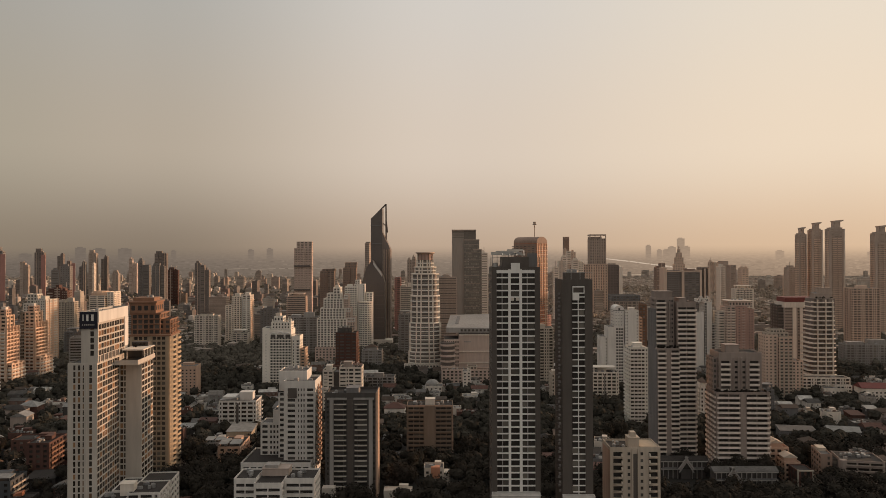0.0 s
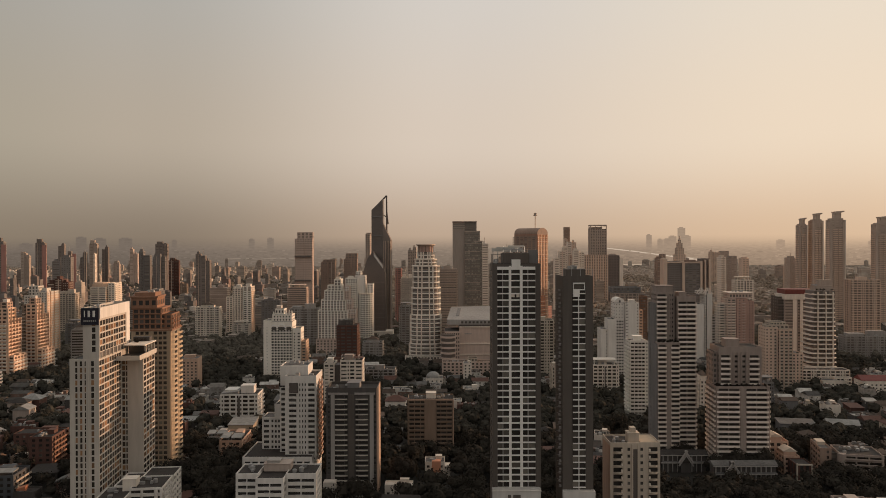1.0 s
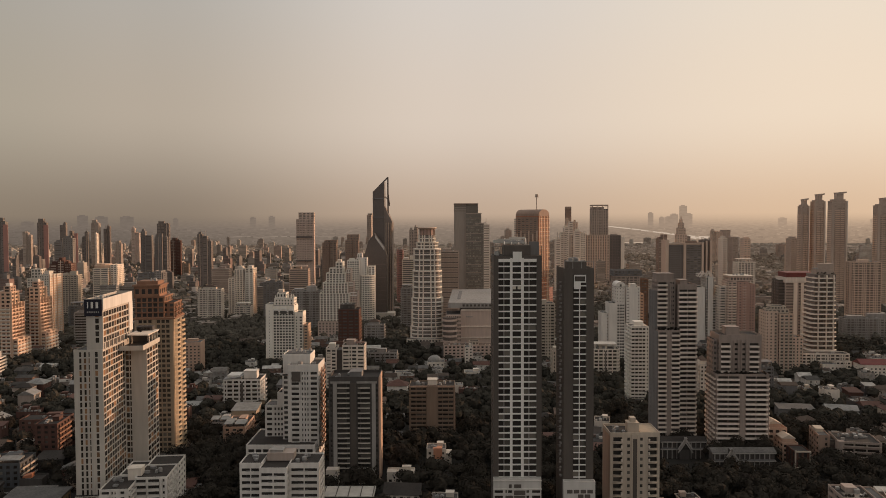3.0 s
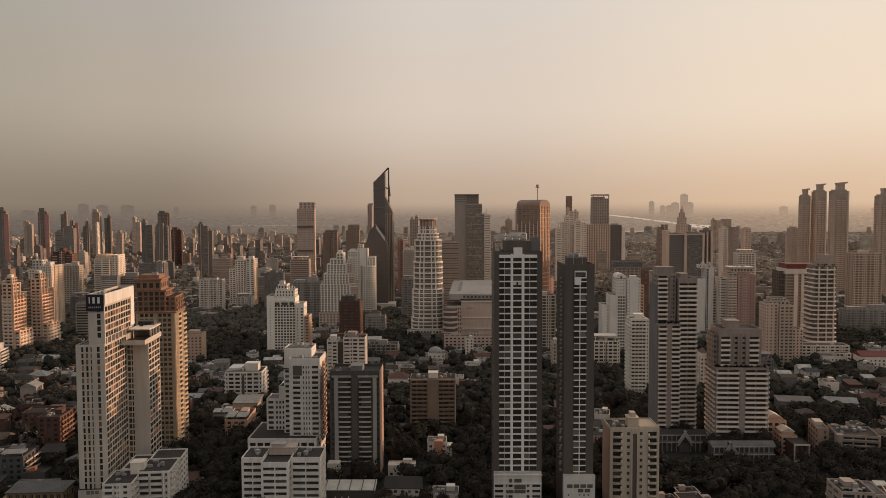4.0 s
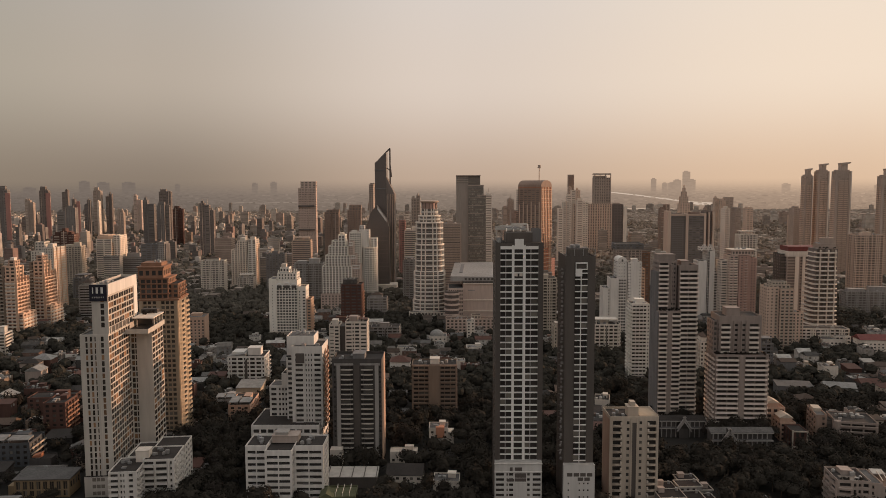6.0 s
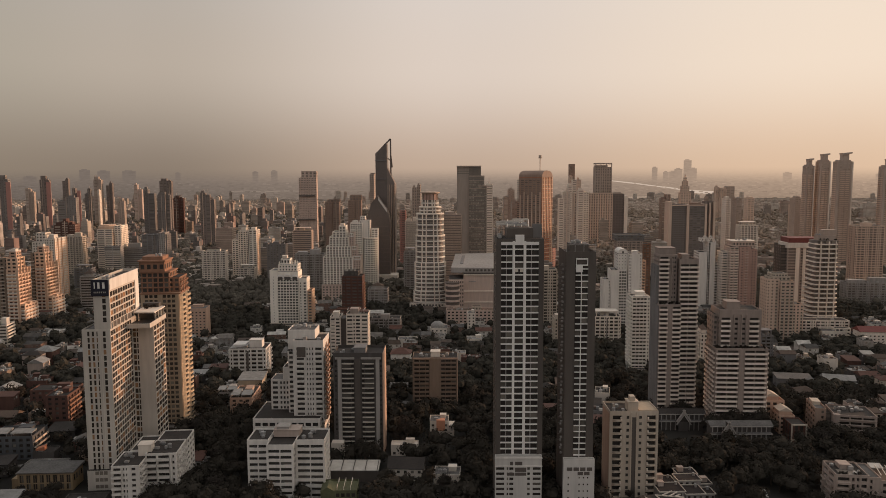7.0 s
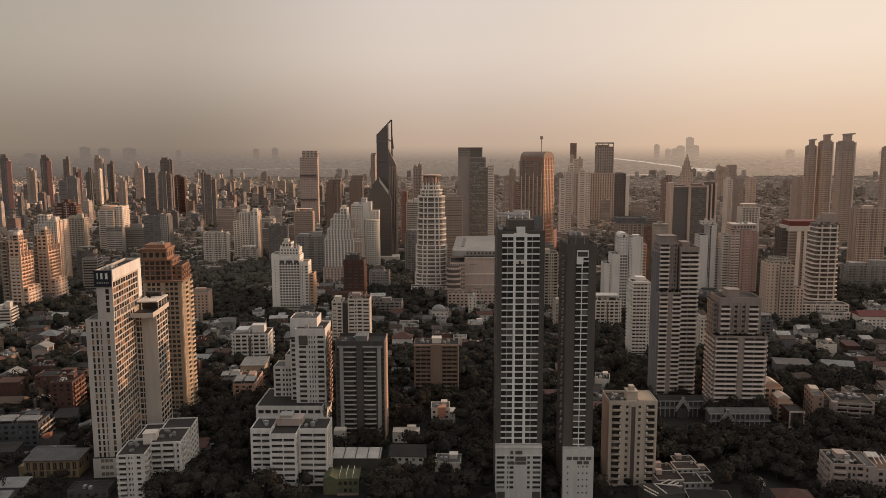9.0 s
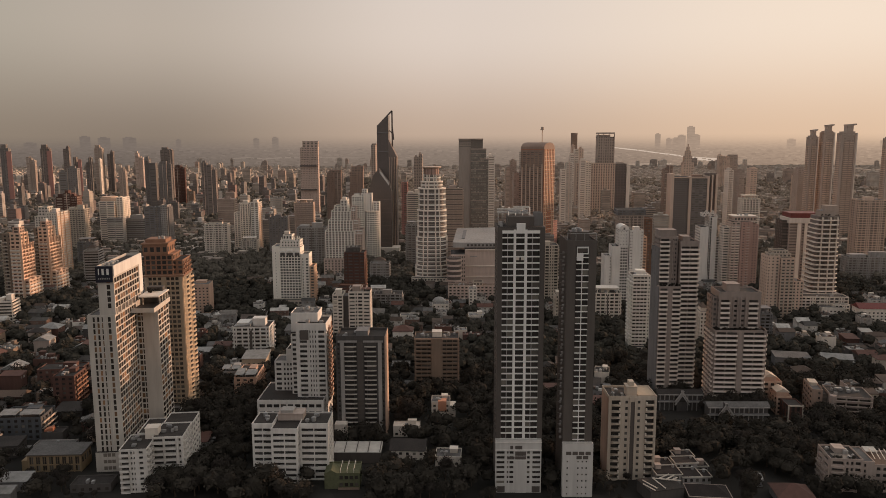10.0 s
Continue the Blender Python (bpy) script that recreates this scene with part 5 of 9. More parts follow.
def round_tower():
    """White office tower, square in plan with rounded corners: a thin white ring and a transom at every floor, setbacks, a drum and a wide flat cap."""
    root = thing("office_tower", -21.5, 898.0, 0, "white round office tower with ringed floors and a flared copper cap", "tower")

    def rounded(r, n=48):
        pts = []
        for k in range(n):
            c, s_ = math.cos(2 * math.pi * k / n), math.sin(2 * math.pi * k / n)
            q = (abs(c) ** 3.2 + abs(s_) ** 3.2) ** (-1 / 3.2)
            pts.append((r * q * c, r * q * s_))
        return pts

    tiers = ((20.6, 0, 26, 4.6), (19.2, 26, 60, 4.6), (17.8, 60, 92, 5.9), (16.6, 92, 118, 5.9), (13.2, 118, 126, 4.0), (10.6, 126, 135, 4.4))
    glass = Shape()
    for r, za, zb, step in tiers:
        glass.prism(rounded(r - 1.2), za, zb)
    part("glazing", glass, DUSKGLASS, root)
    for r, za, zb, step in tiers:
        n = int(round((zb - za) / step))
        step = (zb - za) / n
        q, t_, p = Shape(), Shape(), Shape()
        q.prism(rounded(r), 0, 1.5)
        t_.prism(rounded(r - 1.0), 0, 0.4)
        for k in range(24):
            if k % 6 in (0, 3):
                continue
            x_, y_ = rounded(r - 0.7)[2 * k]
            p.beam((x_, y_, 0), (x_, y_, step), 0.75)
        ring_mesh, transom, pier_mesh = q.mesh("floor_ring", BRIGHT), t_.mesh("transom", CREAM), p.mesh("pier_ring", PALESTONE)
        for k in range(n):
            part("floor_ring", ring_mesh, BRIGHT, root, at=Matrix.Translation((0, 0, za + k * step)))
            part("transom", transom, CREAM, root, at=Matrix.Translation((0, 0, za + k * step + 2.9)))
            tagged(part("pier_ring", pier_mesh, PALESTONE, root, at=Matrix.Translation((0, 0, za + k * step))), kind="stuff")
    for r, z in ((17.8, 92), (16.8, 118), (13.6, 126)):
        s = Shape()
        s.prism(rounded(r), z - 0.2, z + 0.9)
        part("terrace", s, PALESTONE, root)
    s = Shape()
    s.prism(ring(8.6, 32), 134, 143.2)
    part("drum", s, PINKBROWN, root, "copper-coloured crown drum")
    for k in range(12):
        a = 2 * math.pi * k / 12
        q = Shape()
        q.beam((8.7 * math.cos(a), 8.7 * math.sin(a), 134), (8.9 * math.cos(a), 8.9 * math.sin(a), 143), 0.4)
        part("drum_rib", q, BROWN, root)
    s = Shape()
    n = 32
    for (r0, z0), (r1, z1) in (((8.6, 141.8), (11.6, 143.4)), ((11.6, 143.4), (11.6, 144.2)), ((11.6, 144.2), (10.0, 144.6))):
        a, b = ring(r0, n), ring(r1, n)
        for k in range(n):
            j = (k + 1) % n
            s.face((*a[k], z0), (*a[j], z0), (*b[j], z1), (*b[k], z1))
    s.face(*[(*p_, 144.6) for p_ in ring(10.0, n)])
    part("cap", s, WARMSTONE, root)
    # lower block at its foot
    block(root, -24, 20.5, -28, -18, 0, 13, OFFWHITE, TINTGLASS, 3.2, even(44.5, 12, 0.6, 0.4), 3, 3, parapet=0.8)
    piers(root, (-24, 20.5, -28, -18), "f", [(3.6 * k + 0.3, 3.6 * k + 1.0) for k in range(13)], 0.5, 0, 13.6, OFFWHITE)


def shopping_hall():
    root = thing("shopping_centre", 2.0, 862.0, 0, "pale shopping centre with a smooth folded roof", "shopping centre")
    block(root, 16, 58, 0, 58, 0, 49.5, PINKSTONE, MIDGLASS, 17, [(36, 39.5)], 2, 2, parapet=0, roof=PALEROOF, head=0.4)
    block(root, -1, 16, -14, 30, 0, 44, PINKSTONE, MIDGLASS, 4.2, 7, 5, 5, parapet=1.2, roof=PALEROOF)
    # folded roof: a smooth pale shell that rises to the back, with an upright fascia of dark vents
    s = Shape()
    s.prism([(1.5, -1.5), (58, -1.5), (59, 56), (7, 56)], 51.5, 51.5, top=[57.5, 56.5, 68.5, 67.5])
    part("folded_roof", s, GREY, root)
    s = Shape()
    s.prism([(12, 12), (16, 12), (19, 46), (15, 46)], 60, 60, top=[60.6, 60.7, 66.6, 66.5])
    part("roof_light", s, MIDGREY, root)
    s = Shape()
    s.box(17, 58, -0.6, 0, 49.5, 51.5)
    part("vent_slot", s, CHARCOAL, root)
    for k in range(9):
        q = Shape()
        q.box(18 + k * 4.4, 20.4 + k * 4.4, -2.0, -1.4, 53.0, 55.4)
        part("vent", q, CHARCOAL, root)
    for z, out in ((48.2, 1.4), (29, 0.8), (16, 0.8)):
        q = Shape()
        q.box(16, 58.6, -out, 0.0, z, z + 1.2)
        part("ledge", q, PALESTONE, root)
    q = Shape()
    q.box(22, 30, -0.3, 0, 40.2, 41.4)
    part("sign_band", q, GREY, root)
    q = Shape()
    q.prism(ring(8.2, 28, 3, -13), 0, 42)
    part("corner_drum", q, DUSKGLASS, root)
    for z in (2, 8, 14, 20, 26, 32, 38):
        q = Shape()
        q.prism(ring(9, 28, 3, -13), z, z + 2.2)
        part("balcony_ring", q, PINKSTONE, root)
    low = (-4, 54, -60, -44)
    block(root, *low, 0, 17, PINKSTONE, GLASSJ, 3.6, even(58, 13, 0.55, 0.6), 4, 4, parapet=1.0, roof=TILEROOF, head=0.8, recess=0.7)
    piers(root, low, "f", [(4.46 * k, 4.46 * k + 0.8) for k in range(13)], 0.7, 0, 18.4, PINKSTONE)
    block(root, 24, 34, -58, -46, 17, 21, CREAM, MIDGLASS, 3.6, 3, 3, 3, parapet=0.6, roof=TILEROOF)
    roof_clutter(root, -2, 22, -58, -46, 17.2, 281, 5)


def slanted_tower():
    """Dark glass tower whose top is cut to a steep point round an open triangle, with a lower wedge before it."""
    root = thing("office_tower", -109.6, 1135.0, 0, "dark glass tower with a slanted top and open triangular point", "tower")
    s = Shape()
    s.prism([(0, 0), (17.5, -2), (17.5, 26), (0, 28)], 0, 200, top=[197, 213, 213, 197])
    part("shaft", s, DUSKGLASS, root, "dark brownish curtain wall")
    s = Shape()
    s.prism([(17.5, -1), (29.5, 2), (29.5, 28), (17.5, 26)], 0, 172, top=[176, 150, 150, 176])
    part("shaft", s, DARKDUSK, root, "ribbed brown-grey flank")
    # the open point: two slender legs that meet above the cut
    for a, b, r in (((0.6, 12, 197), (22.2, 12, 219.5), 1.1), ((22.2, 12, 219.5), (22.4, 12, 150), 1.1), ((17.5, 12, 190), (22.4, 12, 186), 0.7), ((24.5, 12, 176), (22.4, 12, 196), 0.9)):
        q = Shape()
        q.beam(a, b, r)
        part("point_frame", q, DUSKGLASS, root)
    for k in range(46):
        q = Shape()
        q.box(17.6, 29.6, -0.2 + 0.0, 1.2, 3.2 * k + 1, 3.2 * k + 1.35)
        part("floor_line", q, DARKDUSK, root)
    for k in range(5):
        q = Shape()
        q.box(18.4 + 2.5 * k, 18.9 + 2.5 * k, -0.8, 1.4, 0, 150)
        part("fin", q, WARMSTONE, root)
    for z in (158, 186):
        q = Shape()
        q.box(-0.15, 17.6, -2.2, 0, z, z + 1.1)
        part("floor_line", q, MIDGREY, root)
    # dark wedge before it, cut to a point, its sunlit slope painted as a pale strip
    s = Shape()
    edge = [(-13.2, 0), (23.0, 0), (23.0, 100), (19.4, 113), (4.3, 134), (-4.3, 123), (-13.2, 93)]
    s.face(*[(x_, -25, z_) for x_, z_ in edge]), s.face(*[(x_, -6, z_) for x_, z_ in reversed(edge)])
    for (xa, za), (xb, zb) in zip(edge, edge[1:] + edge[:1]):
        s.face((xb, -25, zb), (xa, -25, za), (xa, -6, za), (xb, -6, zb))
    part("wedge", s, DUSKGLASS, root)
    s = Shape()
    s.prism([(5.6, -25.5), (19.2, -25.5), (19.2, -25.1), (5.6, -25.1)], 100, 110, top=[132.4, 113.4, 113.4, 132.4])
    s.v[-8:-4] = [(5.6, -25.5, 127.6), (19.2, -25.5, 108.4), (19.2, -25.1, 108.4), (5.6, -25.1, 127.6)]
    part("glazed_slope", s, PODIUM, root, "pale strip painted as the sunlit roof slope")
    for k in range(14):
        q = Shape()
        q.box(-13.3, 23.1, -25.15, -24.9, 6.5 * k + 3, 6.5 * k + 3.4)
        part("floor_line", q, DARKDUSK, root)
    s = Shape()
    s.box(-9, 34, -34, -4, 0, 16)
    part("podium", s, OFFWHITE, root)


def stepped_office():
    root = thing("office_tower", 13.2, 1068.0, 0, "green-grey glass office tower with a stepped corner", "tower")
    s = Shape()
    s.box(0, 17, 0, 34, 0, 176)
    part("shaft", s, OFFICEGREY, root, "plain grey-brown flank")
    s = Shape()
    s.box(17, 34, 1, 34, 0, 176), s.box(17, 38.6, -2, 30, 0, 162), s.box(30, 42, -1, 28, 0, 148)
    part("shaft", s, GREENGLASS, root)
    q = Shape()
    for k in range(43):
        for j in range(9):
            u = 17.3 + 2.35 * j
            q.box(u, u + 2.0, -2.2, -1.95, 3.7 * k + 1.3, 3.7 * k + 3.4)
        for j in range(2):
            q.box(38.7 + 1.7 * j, 40.1 + 1.7 * j, -1.2, -0.95, 3.4 * k + 1.3, 3.4 * k + 3.2)
    tagged(part("glazing", q, OFFICEGLASS, root), kind="stuff")
    for k in range(0, 43, 3):
        q = Shape()
        q.box(16.6, 38.8, -2.5, -1.9, 3.7 * k + 0.5, 3.7 * k + 1.2)
        part("floor_line", q, DUSKSTONE, root)
    for k in range(3):
        q = Shape()
        q.box(0.5, 33.5, -0.25, 0.1, 166 + k * 3.2, 167 + k * 3.2)
        part("floor_line", q, GREENGLASS, root)
    for x0, x1, z in ((0, 34, 176), (17, 38.6, 162), (30, 42, 148)):
        q = Shape()
        q.box(x0 - 0.3, x1 + 0.3, -2.2, 30, z, z + 1.4)
        part("parapet", q, DUSKSTONE, root)


def vaulted_tower():
    """Tall tower turned on its corner: a side painted sunlit orange with a pale grid, a grey glass side, a barrel roof
    and a mast.
    """
    root = thing("office_tower", 152.0, 1212.0, 52, "tall grey and orange tower with a barrel roof and mast", "tower")
    w, d, h = 34.0, 44.0, 160.0
    s = Shape()
    s.box(0, w, 0, d, 0, h)
    part("shaft", s, ORANGE, root)
    s = Shape()
    s.box(-0.5, 0, 0.5, d - 0.5, 0, h - 1)
    part("curtain_wall", s, TOWERBROWN, root)
    for k in range(6):
        q = Shape()
        q.box(-1.3, -0.5, 2 + 7.6 * k, 3.6 + 7.6 * k, 0, h - 24 - 5 * (k % 2))
        part("fin", q, WARMSTONE, root)
    q = Shape()
    for k in range(46):
        for j in range(6):
            q.box(-0.62, -0.5, 3.9 + 7.6 * j, 8.9 + 7.6 * j, 3.4 * k + 1.0, 3.4 * k + 2.6)
    tagged(part("glazing", q, MIDGLASS, root), kind="stuff")
    q = Shape()
    for k in range(44):
        for j in range(6):
            q.box(2.4 + 5.0 * j, 5.6 + 5.0 * j, -0.12, 0.0, 3.5 * k + 1.0, 3.5 * k + 2.5)
    tagged(part("glazing", q, MIDGLASS, root), kind="stuff")
    for k in range(7):
        q = Shape()
        u = 1.0 + 5.0 * k
        q.box(u, u + 1.2, -0.9, 0, 0 if k in (0, 1, 5, 6) else 60, h)
        part("fin", q, PEACHLIT, root)
    for k in range(22):
        q = Shape()
        z = 8 + 7.0 * k
        q.box(0, 11 if 6 < k < 17 else w, -0.8, 0, z, z + 1.1)
        part("floor_line", q, PEACHLIT, root)
        if 6 < k < 17:
            q = Shape()
            q.box(23, w, -0.8, 0, z, z + 1.1)
            part("floor_line", q, PEACHLIT, root)
    s = Shape()
    n = 14
    arc = [(w / 2 - (w / 2) * math.cos(math.pi * k / n), 11 * math.sin(math.pi * k / n) ** 0.8) for k in range(n + 1)]
    for k in range(n):
        (xa, za), (xb, zb) = arc[k], arc[k + 1]
        s.face((xa, 0, h + za), (xb, 0, h + zb), (xb, d, h + zb), (xa, d, h + za))
    s.face(*[(x_, 0, h + z_) for x_, z_ in reversed(arc)])
    s.face(*[(x_, d, h + z_) for x_, z_ in arc])
    part("barrel_roof", s, TOWERBROWN, root)
    s = Shape()
    s.beam((w / 2, 14, h + 10), (w / 2, 14, h + 33), 0.5)
    mast = part("mast", s, DUSKSTONE, root)
    s = Shape()
    s.prism(ring(3.4, 16, w / 2, 14), h + 31, h + 32), s.prism(ring(2.4, 16, w / 2, 14), h + 32, h + 36)
    part("mast_head", s, DUSKSTONE, mast)
    block(root, w, w + 16, 2, 30, 0, 40, ROSE, MIDGLASS, 4, 4, 4, 4)


def capped_tower(x, y, w, d, h, cap):
    """One of a row of slim residential towers: ribbed fronts between plain shafts, a sunlit edge painted pale, a flying
    cap on a narrow neck.
    """
    root = thing("apartment_tower", x, y, 3, "slim brown-grey residential tower with a flying roof cap", "tower", "row of capped towers")
    box = (0, w, 0, d)
    block(root, *box, 0, h, DUSKSTONE, FARGLASS, 3.5, even(w, 3, 0.7), even(d, 3, 0.7), even(d, 3, 0.7), None, 0.3, 0.72, far=True, parapet=1.2)
    strips(root, box, "f", [(w * 0.2, w * 0.5), (w * 0.56, w * 0.8)], 1.1, 3.5, h - 12, 3.5, 1.3, WARMSTONE)
    strips(root, box, "l", [(1.0, d * 0.45), (d * 0.55, d - 1.0)], 1.0, 3.5, h - 12, 3.5, 1.3, WARMSTONE)
    # the last, pale shaft paints the sunlit right edge
    for u0, u1, mat in ((-0.6, w * 0.14, DUSKSTONE), (w * 0.84, w * 0.94, DUSKSTONE), (w * 0.95, w + 0.7, PALESTONE)):
        q = Shape()
        q.box(u0, u1, -0.9, d * 0.4, 0, h - 3 if mat is DUSKSTONE else h + 1.0)
        part("corner_shaft", q, mat, root)
    s = Shape()
    s.box(w * 0.10, w * 0.90, d * 0.1, d * 0.9, h, h + cap * 0.22)
    part("lift_housing", s, DUSKSTONE, root)
    s = Shape()
    s.prism([(w * 0.36, d * 0.2), (w * 0.80, d * 0.2), (w * 0.80, d * 0.8), (w * 0.36, d * 0.8)], h + cap * 0.22, h + cap - 4, top=[h + cap - 3] * 4)
    part("neck", s, DUSKSTONE, root)
    s = Shape()
    s.prism([(w * 0.34, d * 0.1), (w * 0.98, d * 0.1), (w * 0.98, d * 0.9), (w * 0.34, d * 0.9)], h + cap - 2.4, h + cap - 0.6, top=[h + cap - 1.6, h + cap, h + cap, h + cap - 1.6])
    s.v[-8:-4] = [(w * 0.40, d * 0.1, h + cap - 6.0), (w * 0.98, d * 0.1, h + cap - 2.2), (w * 0.98, d * 0.9, h + cap - 2.2), (w * 0.40, d * 0.9, h + cap - 6.0)]
    part("cap", s, DUSKSTONE, root)


PINKBROWN = material("pink-brown render", (0.50, 0.335, 0.28), (0.38, 0.25, 0.21), streak=1)
# the orange holds the low sun's warmth for the vaulted tower's right side
ORANGE = material("sunlit-toned orange", (0.44, 0.18, 0.10), (0.35, 0.14, 0.08), streak=1)
round_tower()
shopping_hall()
slanted_tower()
stepped_office()
vaulted_tower()
for x, y, w, d, h, cap in ((670, 1404, 14, 16, 178, 15), (692, 1400, 20, 16, 186, 16), (668, 1291, 27, 14, 184, 17), (722, 1247, 24, 14, 175, 15)):
    capped_tower(x, y, w, d, h, cap)

# left of the hotel: peach apartment towers with terraced feet
def peach_tower(x, y, h, d, wide_back):
    """A slim slab whose sunny side is all balconies between fins, with a penthouse, a taller back block and a low wing."""
    root = thing("apartment_tower", x, y, 0, "peach apartment tower with sunlit balconies and a terraced foot", "tower", "peach towers")
    W, fh = 11.0, 3.9
    box = (0, W, 0, d)
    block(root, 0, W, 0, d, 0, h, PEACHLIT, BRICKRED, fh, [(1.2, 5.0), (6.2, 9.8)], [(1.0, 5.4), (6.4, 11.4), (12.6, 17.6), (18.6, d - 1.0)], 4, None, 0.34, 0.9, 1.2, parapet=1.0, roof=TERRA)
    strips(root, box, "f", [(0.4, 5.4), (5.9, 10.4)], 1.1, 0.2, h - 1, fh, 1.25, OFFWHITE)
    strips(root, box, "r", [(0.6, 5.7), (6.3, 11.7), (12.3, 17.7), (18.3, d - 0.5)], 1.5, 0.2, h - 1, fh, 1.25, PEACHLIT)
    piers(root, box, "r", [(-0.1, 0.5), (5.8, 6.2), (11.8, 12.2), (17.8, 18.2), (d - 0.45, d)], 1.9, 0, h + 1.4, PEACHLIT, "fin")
    # penthouse in two steps with open arches, and a small white tank house
    block(root, -3, 8.5, 6, d - 2, h, h + 12, PEACHLIT, GLASSJ, 4.0, [(1.0, 4.4), (6.2, 10.2)], [(1.5, 5.5), (8.0, 13.0)], 3, None, 0.25, 0.8, 0.9, parapet=0.9, roof=TERRA)
    block(root, -1, 6.5, 9, d - 5, h + 12.2, h + 18.5, PEACH, GLASSJ, 3.2, [(1.4, 5.8)], [(1.5, 4.5), (6, 9)], 2, None, 0.25, 0.8, 0.6, parapet=0.6, roof=TERRA)
    roof_box(root, 0.5, 5.0, 11, 16, h + 18.5, h + 21.5, OFFWHITE)
    piers(root, (-3, 8.5, 6, d - 2), "r", [(0.0, 0.8), (6.2, 7.2), (13.4, 14.4)], 0.9, h, h + 12.5, PEACHLIT, "fin")
    # taller back block, its shade painted as brown walls, with a stack of balconies
    bx = (-wide_back, -0.6, 7, d + 2)
    block(root, *bx, 0, h + 11, BROWN, GLASSJ, fh, even(wide_back - 0.6, max(1, int(wide_back / 5)), 0.5, 0.6), 4, 4, None, 0.3, 0.8, 0.5, parapet=0.8)
    strips(root, bx, "f", [(0.4, wide_back * 0.45)], 1.0, 0.2, h + 8, fh, 1.0, CREAM)
    # low wing
    wing = (W + 0.6, 17.4, 1.5, d + 3)
    block(root, *wing, 0, 25.5, PEACHLIT, BRICKRED, fh, [(0.8, 4.8)], even(d + 1.5, 4, 0.62, 0.5), None, None, 0.34, 0.9, 1.2, parapet=0.9, roof=TERRA)
    strips(root, wing, "r", [(0.6, 6.6), (7.4, 13.4), (14.2, 20.4), (21.0, d + 1)], 1.2, 0.2, 24, fh, 1.25, OFFWHITE)
    strips(root, wing, "f", [(0.4, 5.2)], 0.9, 0.2, 24, fh, 1.25, OFFWHITE)
    for k, v in enumerate((1.2, 11.0, 20.5)):
        s = Shape()
        s.box(wing[0] + 0.4, wing[1] - 0.4, wing[2] + v, wing[2] + v + 4.2, 25.6, 27.4 + 0.8 * (k % 2))
        part("roof_pavilion", s, PEACHLIT, root)


peach_tower(-474.0, 790.0, 64.5, 24, 12.0)
peach_tower(-472.0, 842.0, 65.0, 26, 8.0)


def cream_tower():
    root = thing("apartment_tower", -511.0, 935.0, 0, "cream apartment tower with an even window grid", "tower")
    main = (0, 13, 0, 31)
    block(root, *main, 0, 85, OFFWHITE, TINTGLASS, 3.2, even(13, 4, 0.5, 0.4), even(31, 9, 0.55, 0.5), 4, None, 0.3, 0.84, 0.7, parapet=1.2)
    # right-hand rails and piers painted in the sunlit tone
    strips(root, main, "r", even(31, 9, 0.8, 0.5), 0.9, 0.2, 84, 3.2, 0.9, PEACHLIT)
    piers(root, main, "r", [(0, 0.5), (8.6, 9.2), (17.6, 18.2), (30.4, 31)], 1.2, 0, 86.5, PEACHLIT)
    block(root, -20, -1, 9, 28, 0, 80, OFFWHITE, TINTGLASS, 3.2, even(19, 5, 0.5, 0.6), 4, 4, None, parapet=1.0)
    block(root, -16, -4, 12, 26, 80.8, 92, OFFWHITE, TINTGLASS, 3.6, 3, 3, 3, None, parapet=0.8)
    roof_box(root, 3, 9, 8, 18, 85, 90, OFFWHITE)
    roof_clutter(root, 1, 12, 1, 29, 85.2, 233, 5)


cream_tower()
tower(-489, 800, 14, 22, 66, "sand-coloured apartment tower behind terraces", SAND, 8, cols=3, glass=GLASSJ, seed=204)
tower(-438, 700, 14, 18, 22, "white low apartment block with curved balconies", OFFWHITE, 8, ribbon=True, glass=GLASSJ, name="apartment_block", category="apartment block", seed=205)
tower(-450, 900, 18, 18, 42, "grey apartment block with ribbon balconies", GREY, 6, ribbon=True, glass=GLASSJ, name="apartment_block", category="apartment block", seed=206)
tower(-510, 1005, 22, 18, 38, "dark grey apartment block", MIDGREY, 6, cols=5, glass=MIDGLASS, name="apartment_block", category="apartment block", seed=207)

